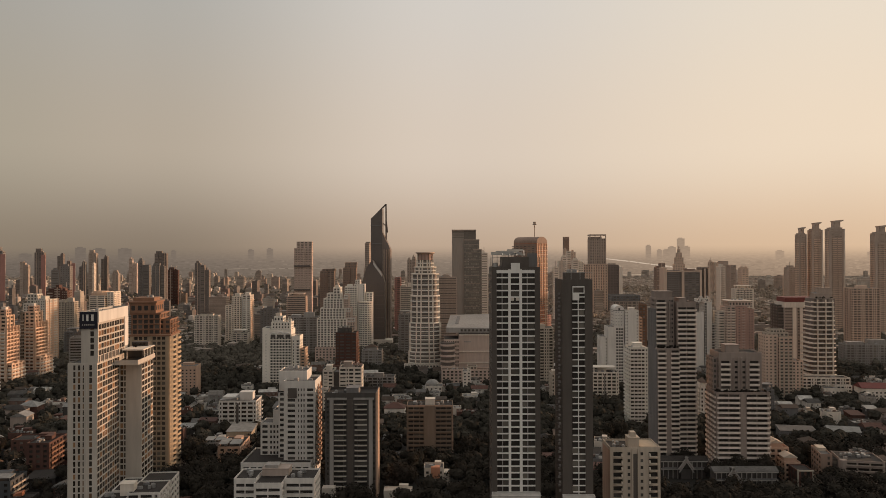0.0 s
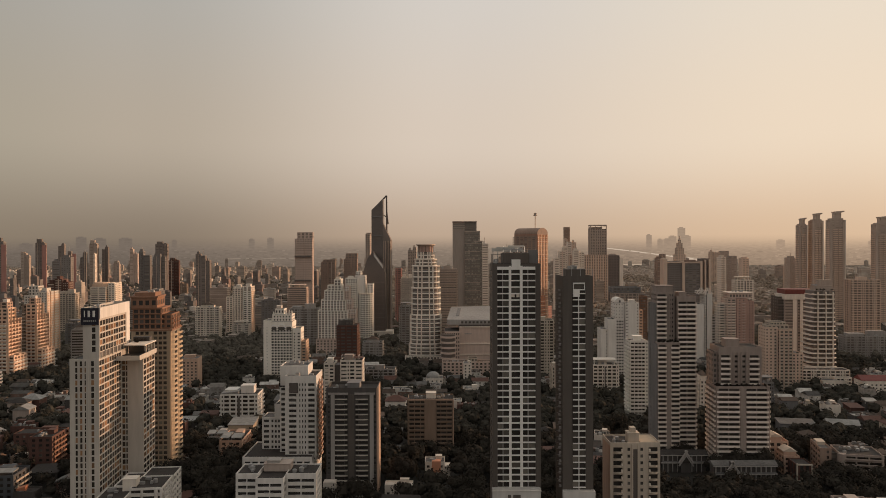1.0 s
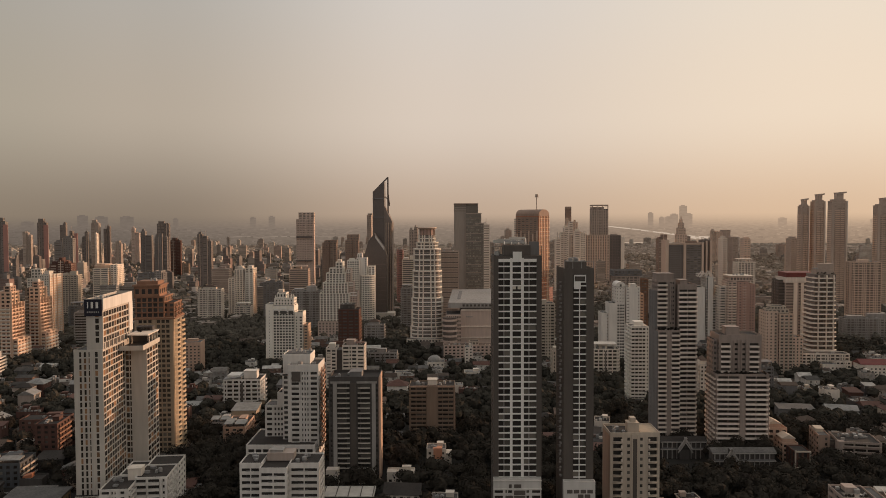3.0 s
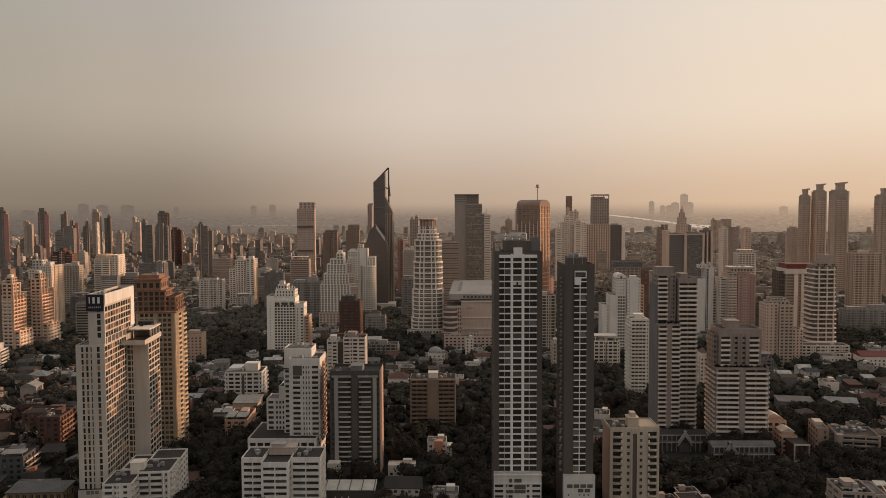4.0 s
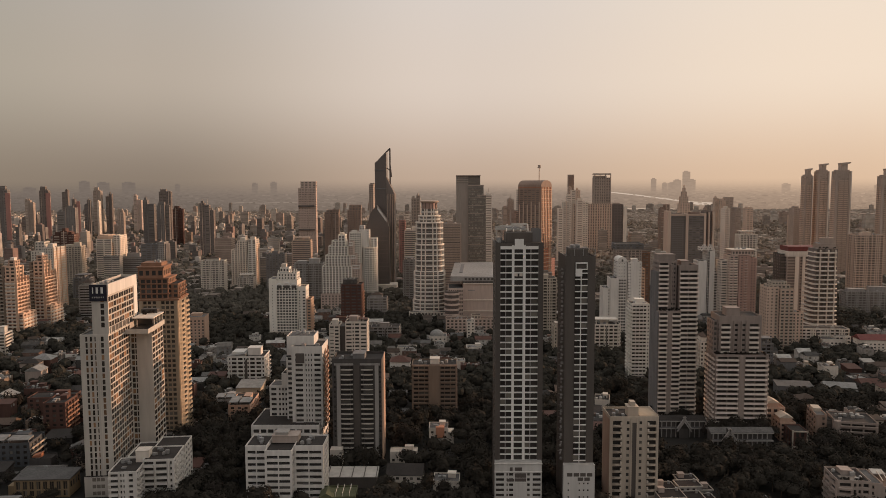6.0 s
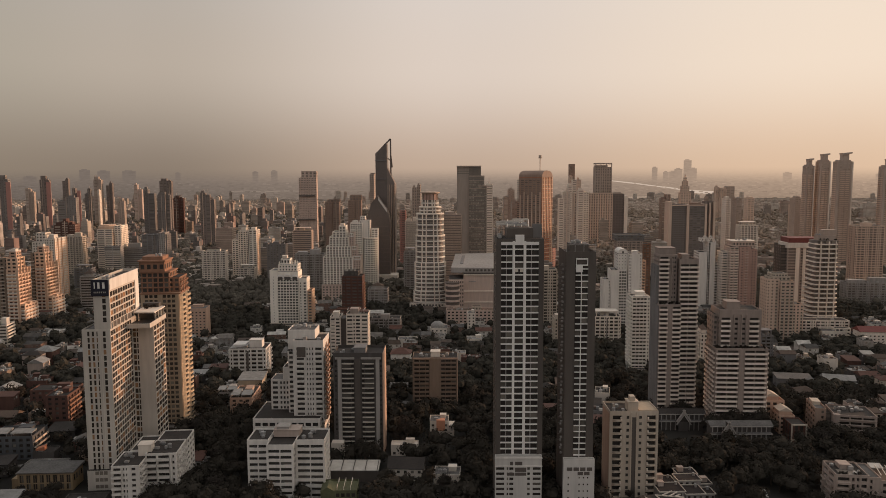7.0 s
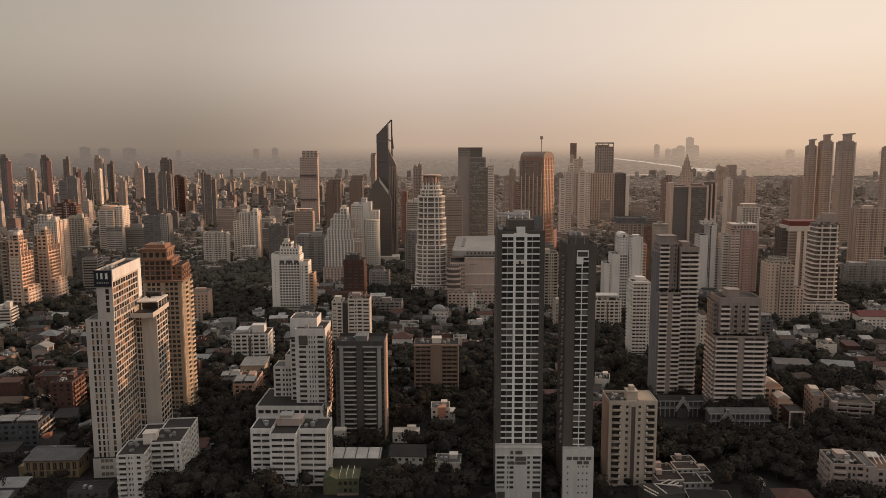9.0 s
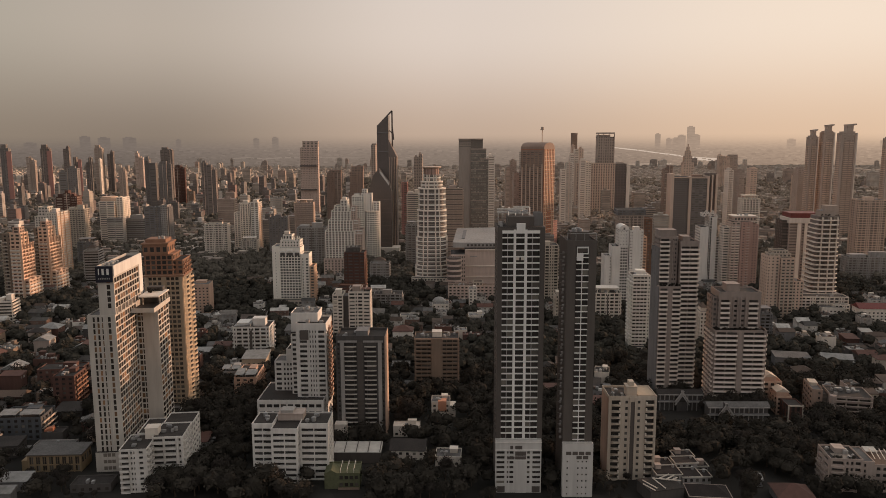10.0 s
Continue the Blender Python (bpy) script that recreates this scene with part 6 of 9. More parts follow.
# centre left
def slab_pair():
    root = thing("apartment_block", -102.4, 635.0, 0, "white apartment block in slabs split by dark balcony slots", "apartment block")
    a, b = (0, 9, 0, 18), (14, 33, 0, 18)
    block(root, *a, 0, 42, OFFWHITE, SHADEGLASS, 3.1, [(0.8, 4.0), (5.0, 8.2)], 4, 4, None, 0.3, 0.84, 0.9, single="f", parapet=1.2)
    block(root, *b, 0, 44.5, OFFWHITE, SHADEGLASS, 3.1, [(0.8, 5.4), (6.2, 7.4), (8.4, 12.0), (13.4, 18.2)], 4, 4, None, 0.3, 0.84, 0.9, single="f", parapet=1.2)
    strips(root, a, "f", [(0.6, 4.2)], 0.8, 0.2, 41, 3.1, 0.9, OFFWHITE)
    strips(root, b, "f", [(0.6, 5.6), (13.2, 18.4)], 0.9, 0.2, 43, 3.1, 0.9, OFFWHITE)
    s = Shape()
    s.box(9, 14, 3, 17, 0, 41)
    part("balcony_slot", s, CHARCOAL, root)
    roof_box(root, 2, 7, 5, 12, 42, 46.0, OFFWHITE)
    roof_box(root, 17, 24, 5, 13, 44.5, 49.0, ROSEGREY)
    for u in (14.6, 25.2, 29.0):
        s = Shape()
        s.box(u, u + 0.4, 1.5, 1.9, 45.6, 48.6), s.box(u, u + 0.4, 12, 12.4, 45.6, 48.6), s.box(u, u + 0.4, 1.5, 12.4, 48.6, 49.0)
        part("roof_frame", s, GREY, root)
    s = Shape()
    s.box(25, 32.6, 3, 13, 46.9, 47.1)
    part("roof_sheet", s, BRICKRED, root)
    roof_clutter(root, 15, 31, 3, 15, 44.8, 211, 6)


slab_pair()
tower(-80, 765, 30, 18, 15.5, "pale green-grey five-storey block with loggias", GREY, 0, cols=7, share=0.7, glass=GLASSJ, name="apartment_block", category="apartment block", single="f", seed=212)
r_ = tower(-175, 583, 29, 22, 26.4, "white eight-storey apartment block with a dark stair slot", WHITE, 2, share=0.5, cols=5, rcols=4, glass=GLASS, name="apartment_block", category="apartment block", single="fr", seed=213, lift=True)
s_ = Shape()
s_.box(13.2, 14.6, -0.1, 0.2, 0, 24)
part("stair_slot", s_, CHARCOAL, r_)
s_ = Shape()
s_.prism([(0, 0), (14, 0), (14, 22), (0, 22)], 27.4, 28, top=[27.6, 29.4, 29.4, 27.6])
part("sloping_roof", s_, METALROOF, r_)
def arched_tower():
    """Pale tower: a blank flank, a dense window grid under round arches, a stepped crown and lower lit wings."""
    root = thing("apartment_tower", -187.5, 775.0, 0, "pale apartment tower with arched top floors and terraces", "tower")
    block(root, 0, 7.4, 0, 22, 0, 64, BRIGHT, TINTGLASS, 3.1, [(3.4, 4.0)], 3, 4, None, 0.3, 0.7, 0.4, parapet=1.6, roof=TILEROOF, skip_top=4)
    mid = (7.4, 29.8, 0.8, 22)
    block(root, *mid, 0, 63.5, BRIGHT, TINTGLASS, 3.0, even(22.4, 7, 0.74, 0.3), 4, None, None, 0.22, 0.86, 0.5, parapet=0.6, skip_top=4.5)
    piers(root, mid, "f", [(0.0, 0.4), (6.4, 6.9), (15.5, 16.0), (22.0, 22.4)], 0.4, 0, 60, BRIGHT)
    for c, r in ((11.0, 3.0), (18.6, 4.0), (26.2, 3.0)):  # round arches over the window bays
        s = Shape()
        for k in range(10):
            a, b = math.pi * k / 10, math.pi * (k + 1) / 10
            s.beam((c + r * math.cos(a), 0.2, 57.5 + r * math.sin(a)), (c + r * math.cos(b), 0.2, 57.5 + r * math.sin(b)), 0.42)
        part("arch", s, CLEANWHITE, root)
        s = Shape()
        s.prism([(c - r * 0.8, 0.68), (c + r * 0.8, 0.68), (c + r * 0.8, 0.82), (c - r * 0.8, 0.82)], 55.5, 58.5)
        part("arch_window", s, TINTGLASS, root)
    block(root, 8.5, 28.8, 3, 20, 64.2, 70.6, BRIGHT, TINTGLASS, 3.2, even(20.3, 6, 0.5, 0.8), 4, 4, None, parapet=0.9)
    block(root, 11, 20.5, 5, 18, 71.6, 76.5, BRIGHT, TINTGLASS, 4.0, 3, 3, 3, None, parapet=0.7)
    for x in (9.0, 22.0, 25.5, 28.0):
        s = Shape()
        s.box(x, x + 1.3, 3.5, 5.2, 70.6, 73.2 + (x % 3)), s.box(x + 0.2, x + 1.1, 3.8, 4.9, 73.2 + (x % 3), 74.4 + (x % 3))
        part("pinnacle", s, BRIGHT, root)
    roof_box(root, 12, 17, 8, 14, 77.2, 80.0, PALESTONE)
    right = (30.2, 38.4, 2.0, 20)
    block(root, *right, 0, 56, BRIGHT, TINTGLASS, 3.1, [(1.2, 2.2), (4.8, 7.2)], 4, None, None, 0.28, 0.8, 0.5, parapet=1.4, skip_top=3)
    strips(root, right, "f", [(4.4, 7.8)], 0.8, 0.2, 52, 3.1, 0.9, BRIGHT)
    # end wing with the sunlight painted into its walls
    block(root, 38.8, 43.4, 4, 20, 0, 43, PEACHLIT, TINTGLASS, 3.1, [(0.8, 3.8)], 4, None, None, 0.28, 0.8, 0.5, parapet=1.2)
    strips(root, (38.8, 43.4, 4, 20), "r", [(0.6, 7.4), (8.2, 15.2)], 1.1, 0.2, 40, 3.1, 0.9, PEACHLIT)
    block(root, -1, 45, -9, 0, 0, 8.5, CREAM, TINTGLASS, 4.0, even(46, 11, 0.6, 0.6), 3, 3, None, parapet=0.9, roof=ROOF)
    roof_clutter(root, 1, 6, 2, 20, 64.2, 234, 3)


def pier_slab():
    """Off-white slab with tall ribs, two dark slots and a lower step on one side."""
    root = thing("apartment_tower", -328.0, 1160.0, 0, "off-white apartment slab with tall dark piers", "tower")
    a, b = (0, 15.2, 0, 22), (17.0, 29.0, -1.5, 21)
    for box, z, cols in ((a, 77, [(0.8, 2.4), (4.0, 6.6), (8.4, 11.0), (12.6, 14.4)]), (b, 79, [(0.9, 4.6), (7.2, 11.0)])):
        block(root, *box, 0, z, PALESTONE, MIDGLASS, 3.1, cols, 5, 4, None, 0.24, 0.82, 0.6, parapet=1.0)
    piers(root, a, "f", [(0, 0.6), (2.7, 3.6), (7.0, 8.0), (11.4, 12.2), (14.6, 15.2)], 1.1, 0, 78, PALESTONE)
    piers(root, b, "f", [(0, 0.6), (5.2, 6.8), (11.4, 12.0)], 1.1, 0, 80.5, BRIGHT)
    strips(root, b, "f", [(0.7, 5.0), (7.0, 11.3)], 0.9, 0.2, 77, 3.1, 0.9, BRIGHT)
    strips(root, b, "r", [(1, 10), (12, 21)], 1.2, 0.2, 77, 3.1, 0.9, PEACHLIT)
    s = Shape()
    s.box(15.2, 17.0, 1.5, 20, 0, 76)
    part("slot", s, SLATE, root)
    block(root, -10.5, -0.4, 2, 20, 0, 63, PALESTONE, MIDGLASS, 3.1, [(1.2, 3.6), (5.4, 8.8)], 4, 4, None, parapet=1.0)
    piers(root, (-10.5, -0.4, 2, 20), "f", [(0, 0.5), (4.2, 4.8), (9.6, 10.1)], 0.9, 0, 64, PALESTONE)
    roof_box(root, 3, 10, 6, 16, 77, 82, PALESTONE)
    roof_box(root, 19, 26, 5, 15, 79, 83, PALESTONE)
    block(root, -14, 34, -10, -2, 0, 9, PALESTONE, MIDGLASS, 4.2, 9, 2, 2, None, parapet=0.8)


def stepping_tower():
    """Cream tower that climbs in stairs from both sides to a narrow top; its sunny steps have rose light painted into
    the walls, and white window frames.
    """
    root = thing("apartment_tower", -160.5, 950.0, 0, "cream apartment tower stepping up to a narrow top", "tower")
    tiers = ((0, 38, 0, 59.5), (4, 36, 1, 73), (8, 33, 2, 85), (12, 30, 3, 91.5), (20, 29, 5, 99))
    z0 = 0
    for x0, x1, y0, z1 in tiers:
        n = max(2, int((x1 - x0) / 3.9))
        block(root, x0, x1, y0, 24, z0, z1, BRIGHT, TINTGLASS, 3.05, even(x1 - x0, n, 0.6, 0.5), 4, 4, None, 0.2, 0.84, 0.35, parapet=1.1)
        piers(root, (x0, x1, y0, 24), "f", [(c - 0.25, c + 0.25) for c in [0.5 + (x1 - x0 - 1) * k / n for k in range(n + 1)]], 0.55, z0, z1 + 1.2, BRIGHT)
        z0 = z1 + 0.4
    for x0, x1, y0, z1 in ((38.2, 48.5, 2, 61), (36.4, 43.0, 4, 73.5), (33.4, 39.5, 5, 90)):
        block(root, x0, x1, y0, 22, 0, z1, PINKSTONE, TINTGLASS, 3.05, even(x1 - x0, 2 if x1 - x0 < 8 else 3, 0.5, 0.5), 4, None, None, 0.24, 0.78, 0.5, parapet=1.0)
        frame_ = Shape()
        w = x1 - x0
        frame_.box(x0 + 0.6, x1 - 0.6, y0 - 0.5, y0, z1 - 4.4, z1 - 3.6), frame_.box(x0 + 0.6, x1 - 0.6, y0 - 0.5, y0, z1 - 0.6, z1 + 0.3)
        for u in (0.6, w * 0.5 - 0.3, w - 1.2):
            frame_.box(x0 + u, x0 + u + 0.6, y0 - 0.5, y0, z1 - 3.6, z1 - 0.6)
        part("window_frame", frame_, CLEANWHITE, root)
    roof_box(root, 22, 27, 8, 15, 99, 102.5, PALESTONE)
    block(root, -1, 30, -9, -0.4, 0, 24, PINKSTONE, TINTGLASS, 3.4, even(31, 7, 0.5, 0.5), 3, 3, None, parapet=1.0)


def ringed_tower():
    """White pair: a ribbed slab beside a round-fronted tower with a rail at each floor."""
    root = thing("apartment_tower", -140.0, 1060.0, 0, "white apartment tower with ringed rounded balconies", "tower")
    slab = (0, 18, 2, 24)
    block(root, *slab, 0, 95.5, BRIGHT, TINTGLASS, 3.1, even(18, 5, 0.7, 0.6), 4, 4, None, 0.26, 0.8, 0.5, parapet=1.2)
    strips(root, slab, "f", [(0.6, 8.4), (9.6, 17.4)], 0.8, 0.2, 92, 3.1, 0.9, BRIGHT)
    block(root, 13, 28, 7, 24, 0, 99, COOLWHITE, TINTGLASS, 3.1, [(1.0, 2.2), (12.6, 13.8)], 3, None, None, parapet=1.0)
    block(root, 14, 21, 9, 22, 99.8, 105, COOLWHITE, TINTGLASS, 3.1, 2, 2, 2, None, parapet=0.8)
    block(root, 30, 39, 8, 22, 0, 87, BRIGHT, TINTGLASS, 3.1, 2, 4, None, None, parapet=1.0)
    cx, cy, r = 29.0, 8.0, 10.6
    core = Shape()
    core.prism(ring(r - 0.9, 32, cx, cy), 0, 74)
    part("glazing", core, TINTGLASS, root)
    q = Shape()
    q.prism(ring(r, 32, cx, cy), 0, 1.35)
    rail = q.mesh("floor_ring", BRIGHT)
    for k in range(24):
        part("floor_ring", rail, BRIGHT, root, at=Matrix.Translation((0, 0, 3.05 * k + 0.3)))
    for k in range(9):
        a = math.pi * (1.02 + 0.96 * k / 8)
        q = Shape()
        q.beam((cx + (r - 0.5) * math.cos(a), cy + (r - 0.5) * math.sin(a), 0), (cx + (r - 0.5) * math.cos(a), cy + (r - 0.5) * math.sin(a), 74), 0.45)
        part("pier", q, BRIGHT, root)
    q = Shape()
    q.prism(ring(r + 0.3, 32, cx, cy), 73.6, 75.2)
    part("roof", q, PALESTONE, root)
    roof_box(root, 3, 10, 6, 16, 95.5, 99, BRIGHT)


def red_block():
    """Red-brown tiled block: a tall shaft and a broad lower front with ribbon windows."""
    root = thing("apartment_tower", -106.5, 740.0, 0, "red-brown tiled apartment block with pale loggias", "tower")
    main = (0, 20.5, 0, 20)
    block(root, *main, 0, 63, BRICKRED, TINTGLASS, 3.2, [(1.0, 3.0), (4.4, 8.4), (10.4, 14.6), (16.4, 19.6)], 4, 4, None, 0.3, 0.76, 0.6, parapet=1.0)
    strips(root, main, "r", [(2, 9), (11, 18)], 1.1, 0.2, 60, 3.2, 0.95, TERRA)
    piers(root, main, "f", [(0, 0.6), (9.0, 9.8), (15.2, 15.8), (19.9, 20.5)], 0.6, 0, 64.5, BRICKRED)
    block(root, 1.5, 16, 3, 18, 64, 68, DARKGREY, TINTGLASS, 3.6, 4, 3, 3, None, parapet=0.7)
    block(root, -4.8, 21, -9, -0.3, 0, 32, BRICKRED, TINTGLASS, 3.3, [(1.0, 8.0), (9.0, 16.4), (17.4, 24.8)], 3, 3, None, 0.32, 0.74, 0.6, parapet=1.0, roof=TERRA)
    strips(root, (-4.8, 21, -9, -0.3), "f", [(0.6, 8.4), (17.0, 25.2)], 0.7, 0.2, 30, 3.3, 0.9, BROWN)
    roof_clutter(root, 2, 15, 4, 16, 68.2, 235, 4)


arched_tower()
pier_slab()
stepping_tower()
ringed_tower()
red_block()
tower(-251, 1200, 30, 20, 75, "brown and cream banded apartment tower", WARMSTONE, 2, ribbon=True, seed=219, sill=0.45, rail=PINKSTONE)
tower(-269, 1100, 27, 20, 62, "dark slate apartment block", SLATE, 2, cols=6, share=0.5, seed=220, name="apartment_block", category="apartment block", grid=True)
tower(-207, 1000, 39, 20, 58, "blue-grey long office block", GREY, 2, cols=10, share=0.7, seed=221, name="office_block", category="office block")
tower(-98, 900, 24, 16, 26, "pale low office block with a flat roof", GREY, 0, cols=6, seed=222, name="office_block", category="office block")
tower(-475, 1150, 38, 22, 73, "slate glass tower with a pale gridded edge", MIDGREY, 4, grid=True, cols=5, share=0.8, seed=223, steps=((26, 36, -2, 20, 0, 76, 3, GREY),))
def curved_crown_tower():
    """Cream banded tower under a many-sided crown, with a taller flank and a lower front."""
    root = thing("apartment_tower", -592.0, 1250.0, 0, "cream apartment tower with a curved crown", "tower")
    a = (0, 26, 0, 30)
    block(root, *a, 0, 74, PALESTONE, MIDGLASS, 3.2, [(1, 12), (14, 25)], [(1, 14), (16, 29)], 4, None, 0.4, 0.84, 0.7, parapet=1.0)
    strips(root, a, "f", [(0.4, 12.6), (13.4, 25.6)], 1.0, 0.3, 72, 3.2, 1.2, PALESTONE)
    strips(root, a, "r", [(0.4, 14.6), (15.4, 29.6)], 1.0, 0.3, 72, 3.2, 1.2, PEACHLIT)
    s = Shape()
    s.prism(ring(15.5, 12, 13, 15), 75, 79.5), s.prism(ring(12.5, 12, 13, 15), 79.5, 82)
    part("crown", s, PEACHLIT, root)
    b = (27, 38, 6, 34)
    block(root, *b, 0, 80, PALESTONE, MIDGLASS, 3.2, [(1.2, 4.6), (6.4, 9.8)], even(28, 5, 0.6, 0.6), None, None, 0.36, 0.84, 0.6, parapet=1.0)
    strips(root, b, "r", [(0.6, 9), (10, 18), (19, 27.4)], 1.0, 0.3, 78, 3.2, 1.2, PALESTONE)
    c = (17, 44, -12, -1)
    block(root, *c, 0, 46, GREY, MIDGLASS, 3.2, [(0.8, 12.6), (14.4, 26.2)], 3, 3, None, 0.4, 0.84, 0.6, parapet=1.0)
    strips(root, c, "f", [(0.4, 13), (14, 26.6)], 0.9, 0.3, 44, 3.2, 1.1, OFFWHITE)
    roof_clutter(root, 18, 42, -11, -2, 46.2, 236, 5)


curved_crown_tower()
tower(-577, 1260, 59, 20, 43, "grey apartment block with round-ended balconies", GREY, 6, ribbon=True, seed=225, name="apartment_block", category="apartment block")
tower(-366, 1100, 34, 18, 52, "white long apartment slab", OFFWHITE, 4, cols=14, share=0.45, seed=226, name="apartment_block", category="apartment block")
tower(-318, 1120, 24, 18, 24, "white apartment slab behind trees", OFFWHITE, 4, cols=9, share=0.45, seed=227, name="apartment_block", category="apartment block")
tower(-8, 1000, 26, 24, 111, "brown-grey banded office tower", DUSKSTONE, 0, ribbon=True, seed=228, sill=0.5, fh=3.4)
tower(-69, 1200, 24, 22, 90, "pale apartment tower with banded floors", PALESTONE, 0, ribbon=True, seed=229, sill=0.45)
tower(-84, 1300, 10, 22, 102, "rose-painted slim apartment tower", ROSE, 0, cols=2, seed=230, lift=False)
tower(-60, 1010, 16, 16, 60, "grey slim apartment tower", GREY, 0, cols=3, seed=231)

# behind the charcoal towers
tower(96, 800, 22, 20, 62, "cream apartment block with dark balconies", CREAM, 0, cols=5, glass=GLASSJ, seed=240, name="apartment_block", category="apartment block")
tower(100, 690, 16, 16, 30, "cream villa block with arched gable", CREAM, 0, cols=4, glass=GLASSJ, seed=241, name="apartment_block", category="apartment block")
# the flank's sunlit orange is put into its terracotta colour
tower(205, 900, 30, 24, 84, "dark-topped tower with a sunlit orange flank", DUSKSTONE, -2, cols=6, seed=242, lift=False, steps=((-2, 32, -1, 25, 84.9, 91, 3, MIDGREY), (30, 40, 0, 20, 0, 80, 2, TERRA)))

# right
def white_terraces():
    """White slabs stepping down in four heights: blank walls, one dense window strip, small square windows, a rounded top."""
    root = thing("apartment_tower", 159.0, 757.0, -1, "white apartment slab stepping down in terraces", "tower")
    block(root, 0, 7.4, 0, 18, 0, 57, COOLWHITE, TINTGLASS, 3.1, [(5.6, 6.6)], 4, [(2, 4), (7, 9), (12, 14)], None, 0.3, 0.66, 0.4, parapet=1.0)
    b = (7.4, 23.6, -1.5, 18)
    block(root, *b, 0, 67, COOLWHITE, TINTGLASS, 3.1, [(8.4, 10.4), (10.9, 12.9), (13.4, 15.4)], 4, None, None, 0.22, 0.8, 0.5, parapet=1.0)
    piers(root, b, "f", [(8.0, 8.3), (10.5, 10.8), (13.0, 13.3), (15.5, 15.9)], 0.3, 0, 66, COOLWHITE)
    block(root, 14.6, 24.4, 1, 20, 67.8, 84, COOLWHITE, TINTGLASS, 3.1, [(1.4, 2.2), (4.2, 5.0), (7.0, 7.8)], 3, 3, None, 0.36, 0.66, 0.3, parapet=0)
    s = Shape()  # rounded head of the tallest shaft
    n = 10
    pts = [(14.6 + 4.9 - 4.9 * math.cos(math.pi * k / n), 84.35 + 4.9 * math.sin(math.pi * k / n) ** 0.8) for k in range(n + 1)]
    s.face(*[(x_, 1, z_) for x_, z_ in reversed(pts)]), s.face(*[(x_, 20, z_) for x_, z_ in pts])
    for (xa, za), (xb, zb) in zip(pts, pts[1:]):
        s.face((xa, 1, za), (xb, 1, zb), (xb, 20, zb), (xa, 20, za))
    part("rounded_head", s, COOLWHITE, root)
    s = Shape()
    s.box(18.6, 20.4, 0.7, 1.1, 84.6, 86.8)
    part("head_window", s, TINTGLASS, root)
    d = (25.0, 38.8, -0.5, 20)
    block(root, *d, 0, 83.5, COOLWHITE, TINTGLASS, 3.1, [(0.6, 1.4), (2.0, 2.8), (11.8, 12.8)], even(20.5, 4, 0.6, 0.4), None, None, 0.34, 0.7, 0.35, parapet=0.9, skip_base=6)
    # sunny flank: warm light put into the balcony colour
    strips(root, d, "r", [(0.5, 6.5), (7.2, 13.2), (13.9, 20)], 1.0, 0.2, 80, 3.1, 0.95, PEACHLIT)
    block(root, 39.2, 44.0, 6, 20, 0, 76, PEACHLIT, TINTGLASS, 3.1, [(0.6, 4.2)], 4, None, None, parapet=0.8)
    roof_box(root, 30, 36, 5, 12, 83.5, 86.5, COOLWHITE)
    roof_clutter(root, 1, 6, 2, 14, 57.1, 271, 3)
    roof_clutter(root, 8, 14, 0, 14, 67.1, 272, 3)


white_terraces()
tower(138, 700, 26, 18, 30, "white terrace block with barred balconies", OFFWHITE, -2, cols=7, glass=GLASSJ, seed=251, name="apartment_block", category="apartment block")
def ribbon_tower():
    """Slim cream tower: four window bays to a floor behind pale parapets, bulging balconies on the flank."""
    root = thing("apartment_tower", 150.6, 603.0, -1, "cream apartment tower with ribbon balconies", "tower")
    box = (0, 14.6, 0, 20)
    n, fh = block(root, *box, 0, 64.5, BRIGHT, GLASSJ, 3.05, [(0.6, 3.2), (3.6, 6.2), (6.6, 9.2), (9.6, 11.8), (13.0, 14.0)], 4, [(1.0, 5.6), (7.2, 12.4), (14.0, 19.0)], None, 0.38, 0.86, 0.8, parapet=0.9, skip_base=5)
    strips(root, box, "f", [(0.3, 12.2)], 0.7, 5.1, 62, fh, 1.15, BRIGHT)
    for v0 in (0.8, 7.0, 13.2):  # bulging flank balconies
        q = Shape()
        q.prism([(0, v0), (-1.3, v0 + 1.0), (-1.6, v0 + 2.9), (-1.3, v0 + 4.8), (0, v0 + 5.8)][::-1], 0, 1.15)
        mesh_ = q.mesh("balcony", BRIGHT)
        for k in range(n - 1):
            part("balcony", mesh_, BRIGHT, root, at=Matrix.Translation((0, 0, 5.1 + k * fh)))
    roof_box(root, 4, 11, 5, 13, 64.5, 68.5, BRIGHT)
    s = Shape()
    s.box(0.2, 12.4, 0.2, 2.2, 65.6, 66.0), s.box(0.2, 0.5, 0.2, 0.5, 64.6, 65.6), s.box(12.1, 12.4, 0.2, 0.5, 64.6, 65.6)
    part("roof_pergola", s, BRIGHT, root)
    block(root, -2, 17, -7, -0.4, 0, 6, OFFWHITE, GLASSJ, 3.0, 6, 2, 2, None, parapet=0.8)
    roof_clutter(root, 1, 13, 3, 18, 64.6, 276, 4)


ribbon_tower()


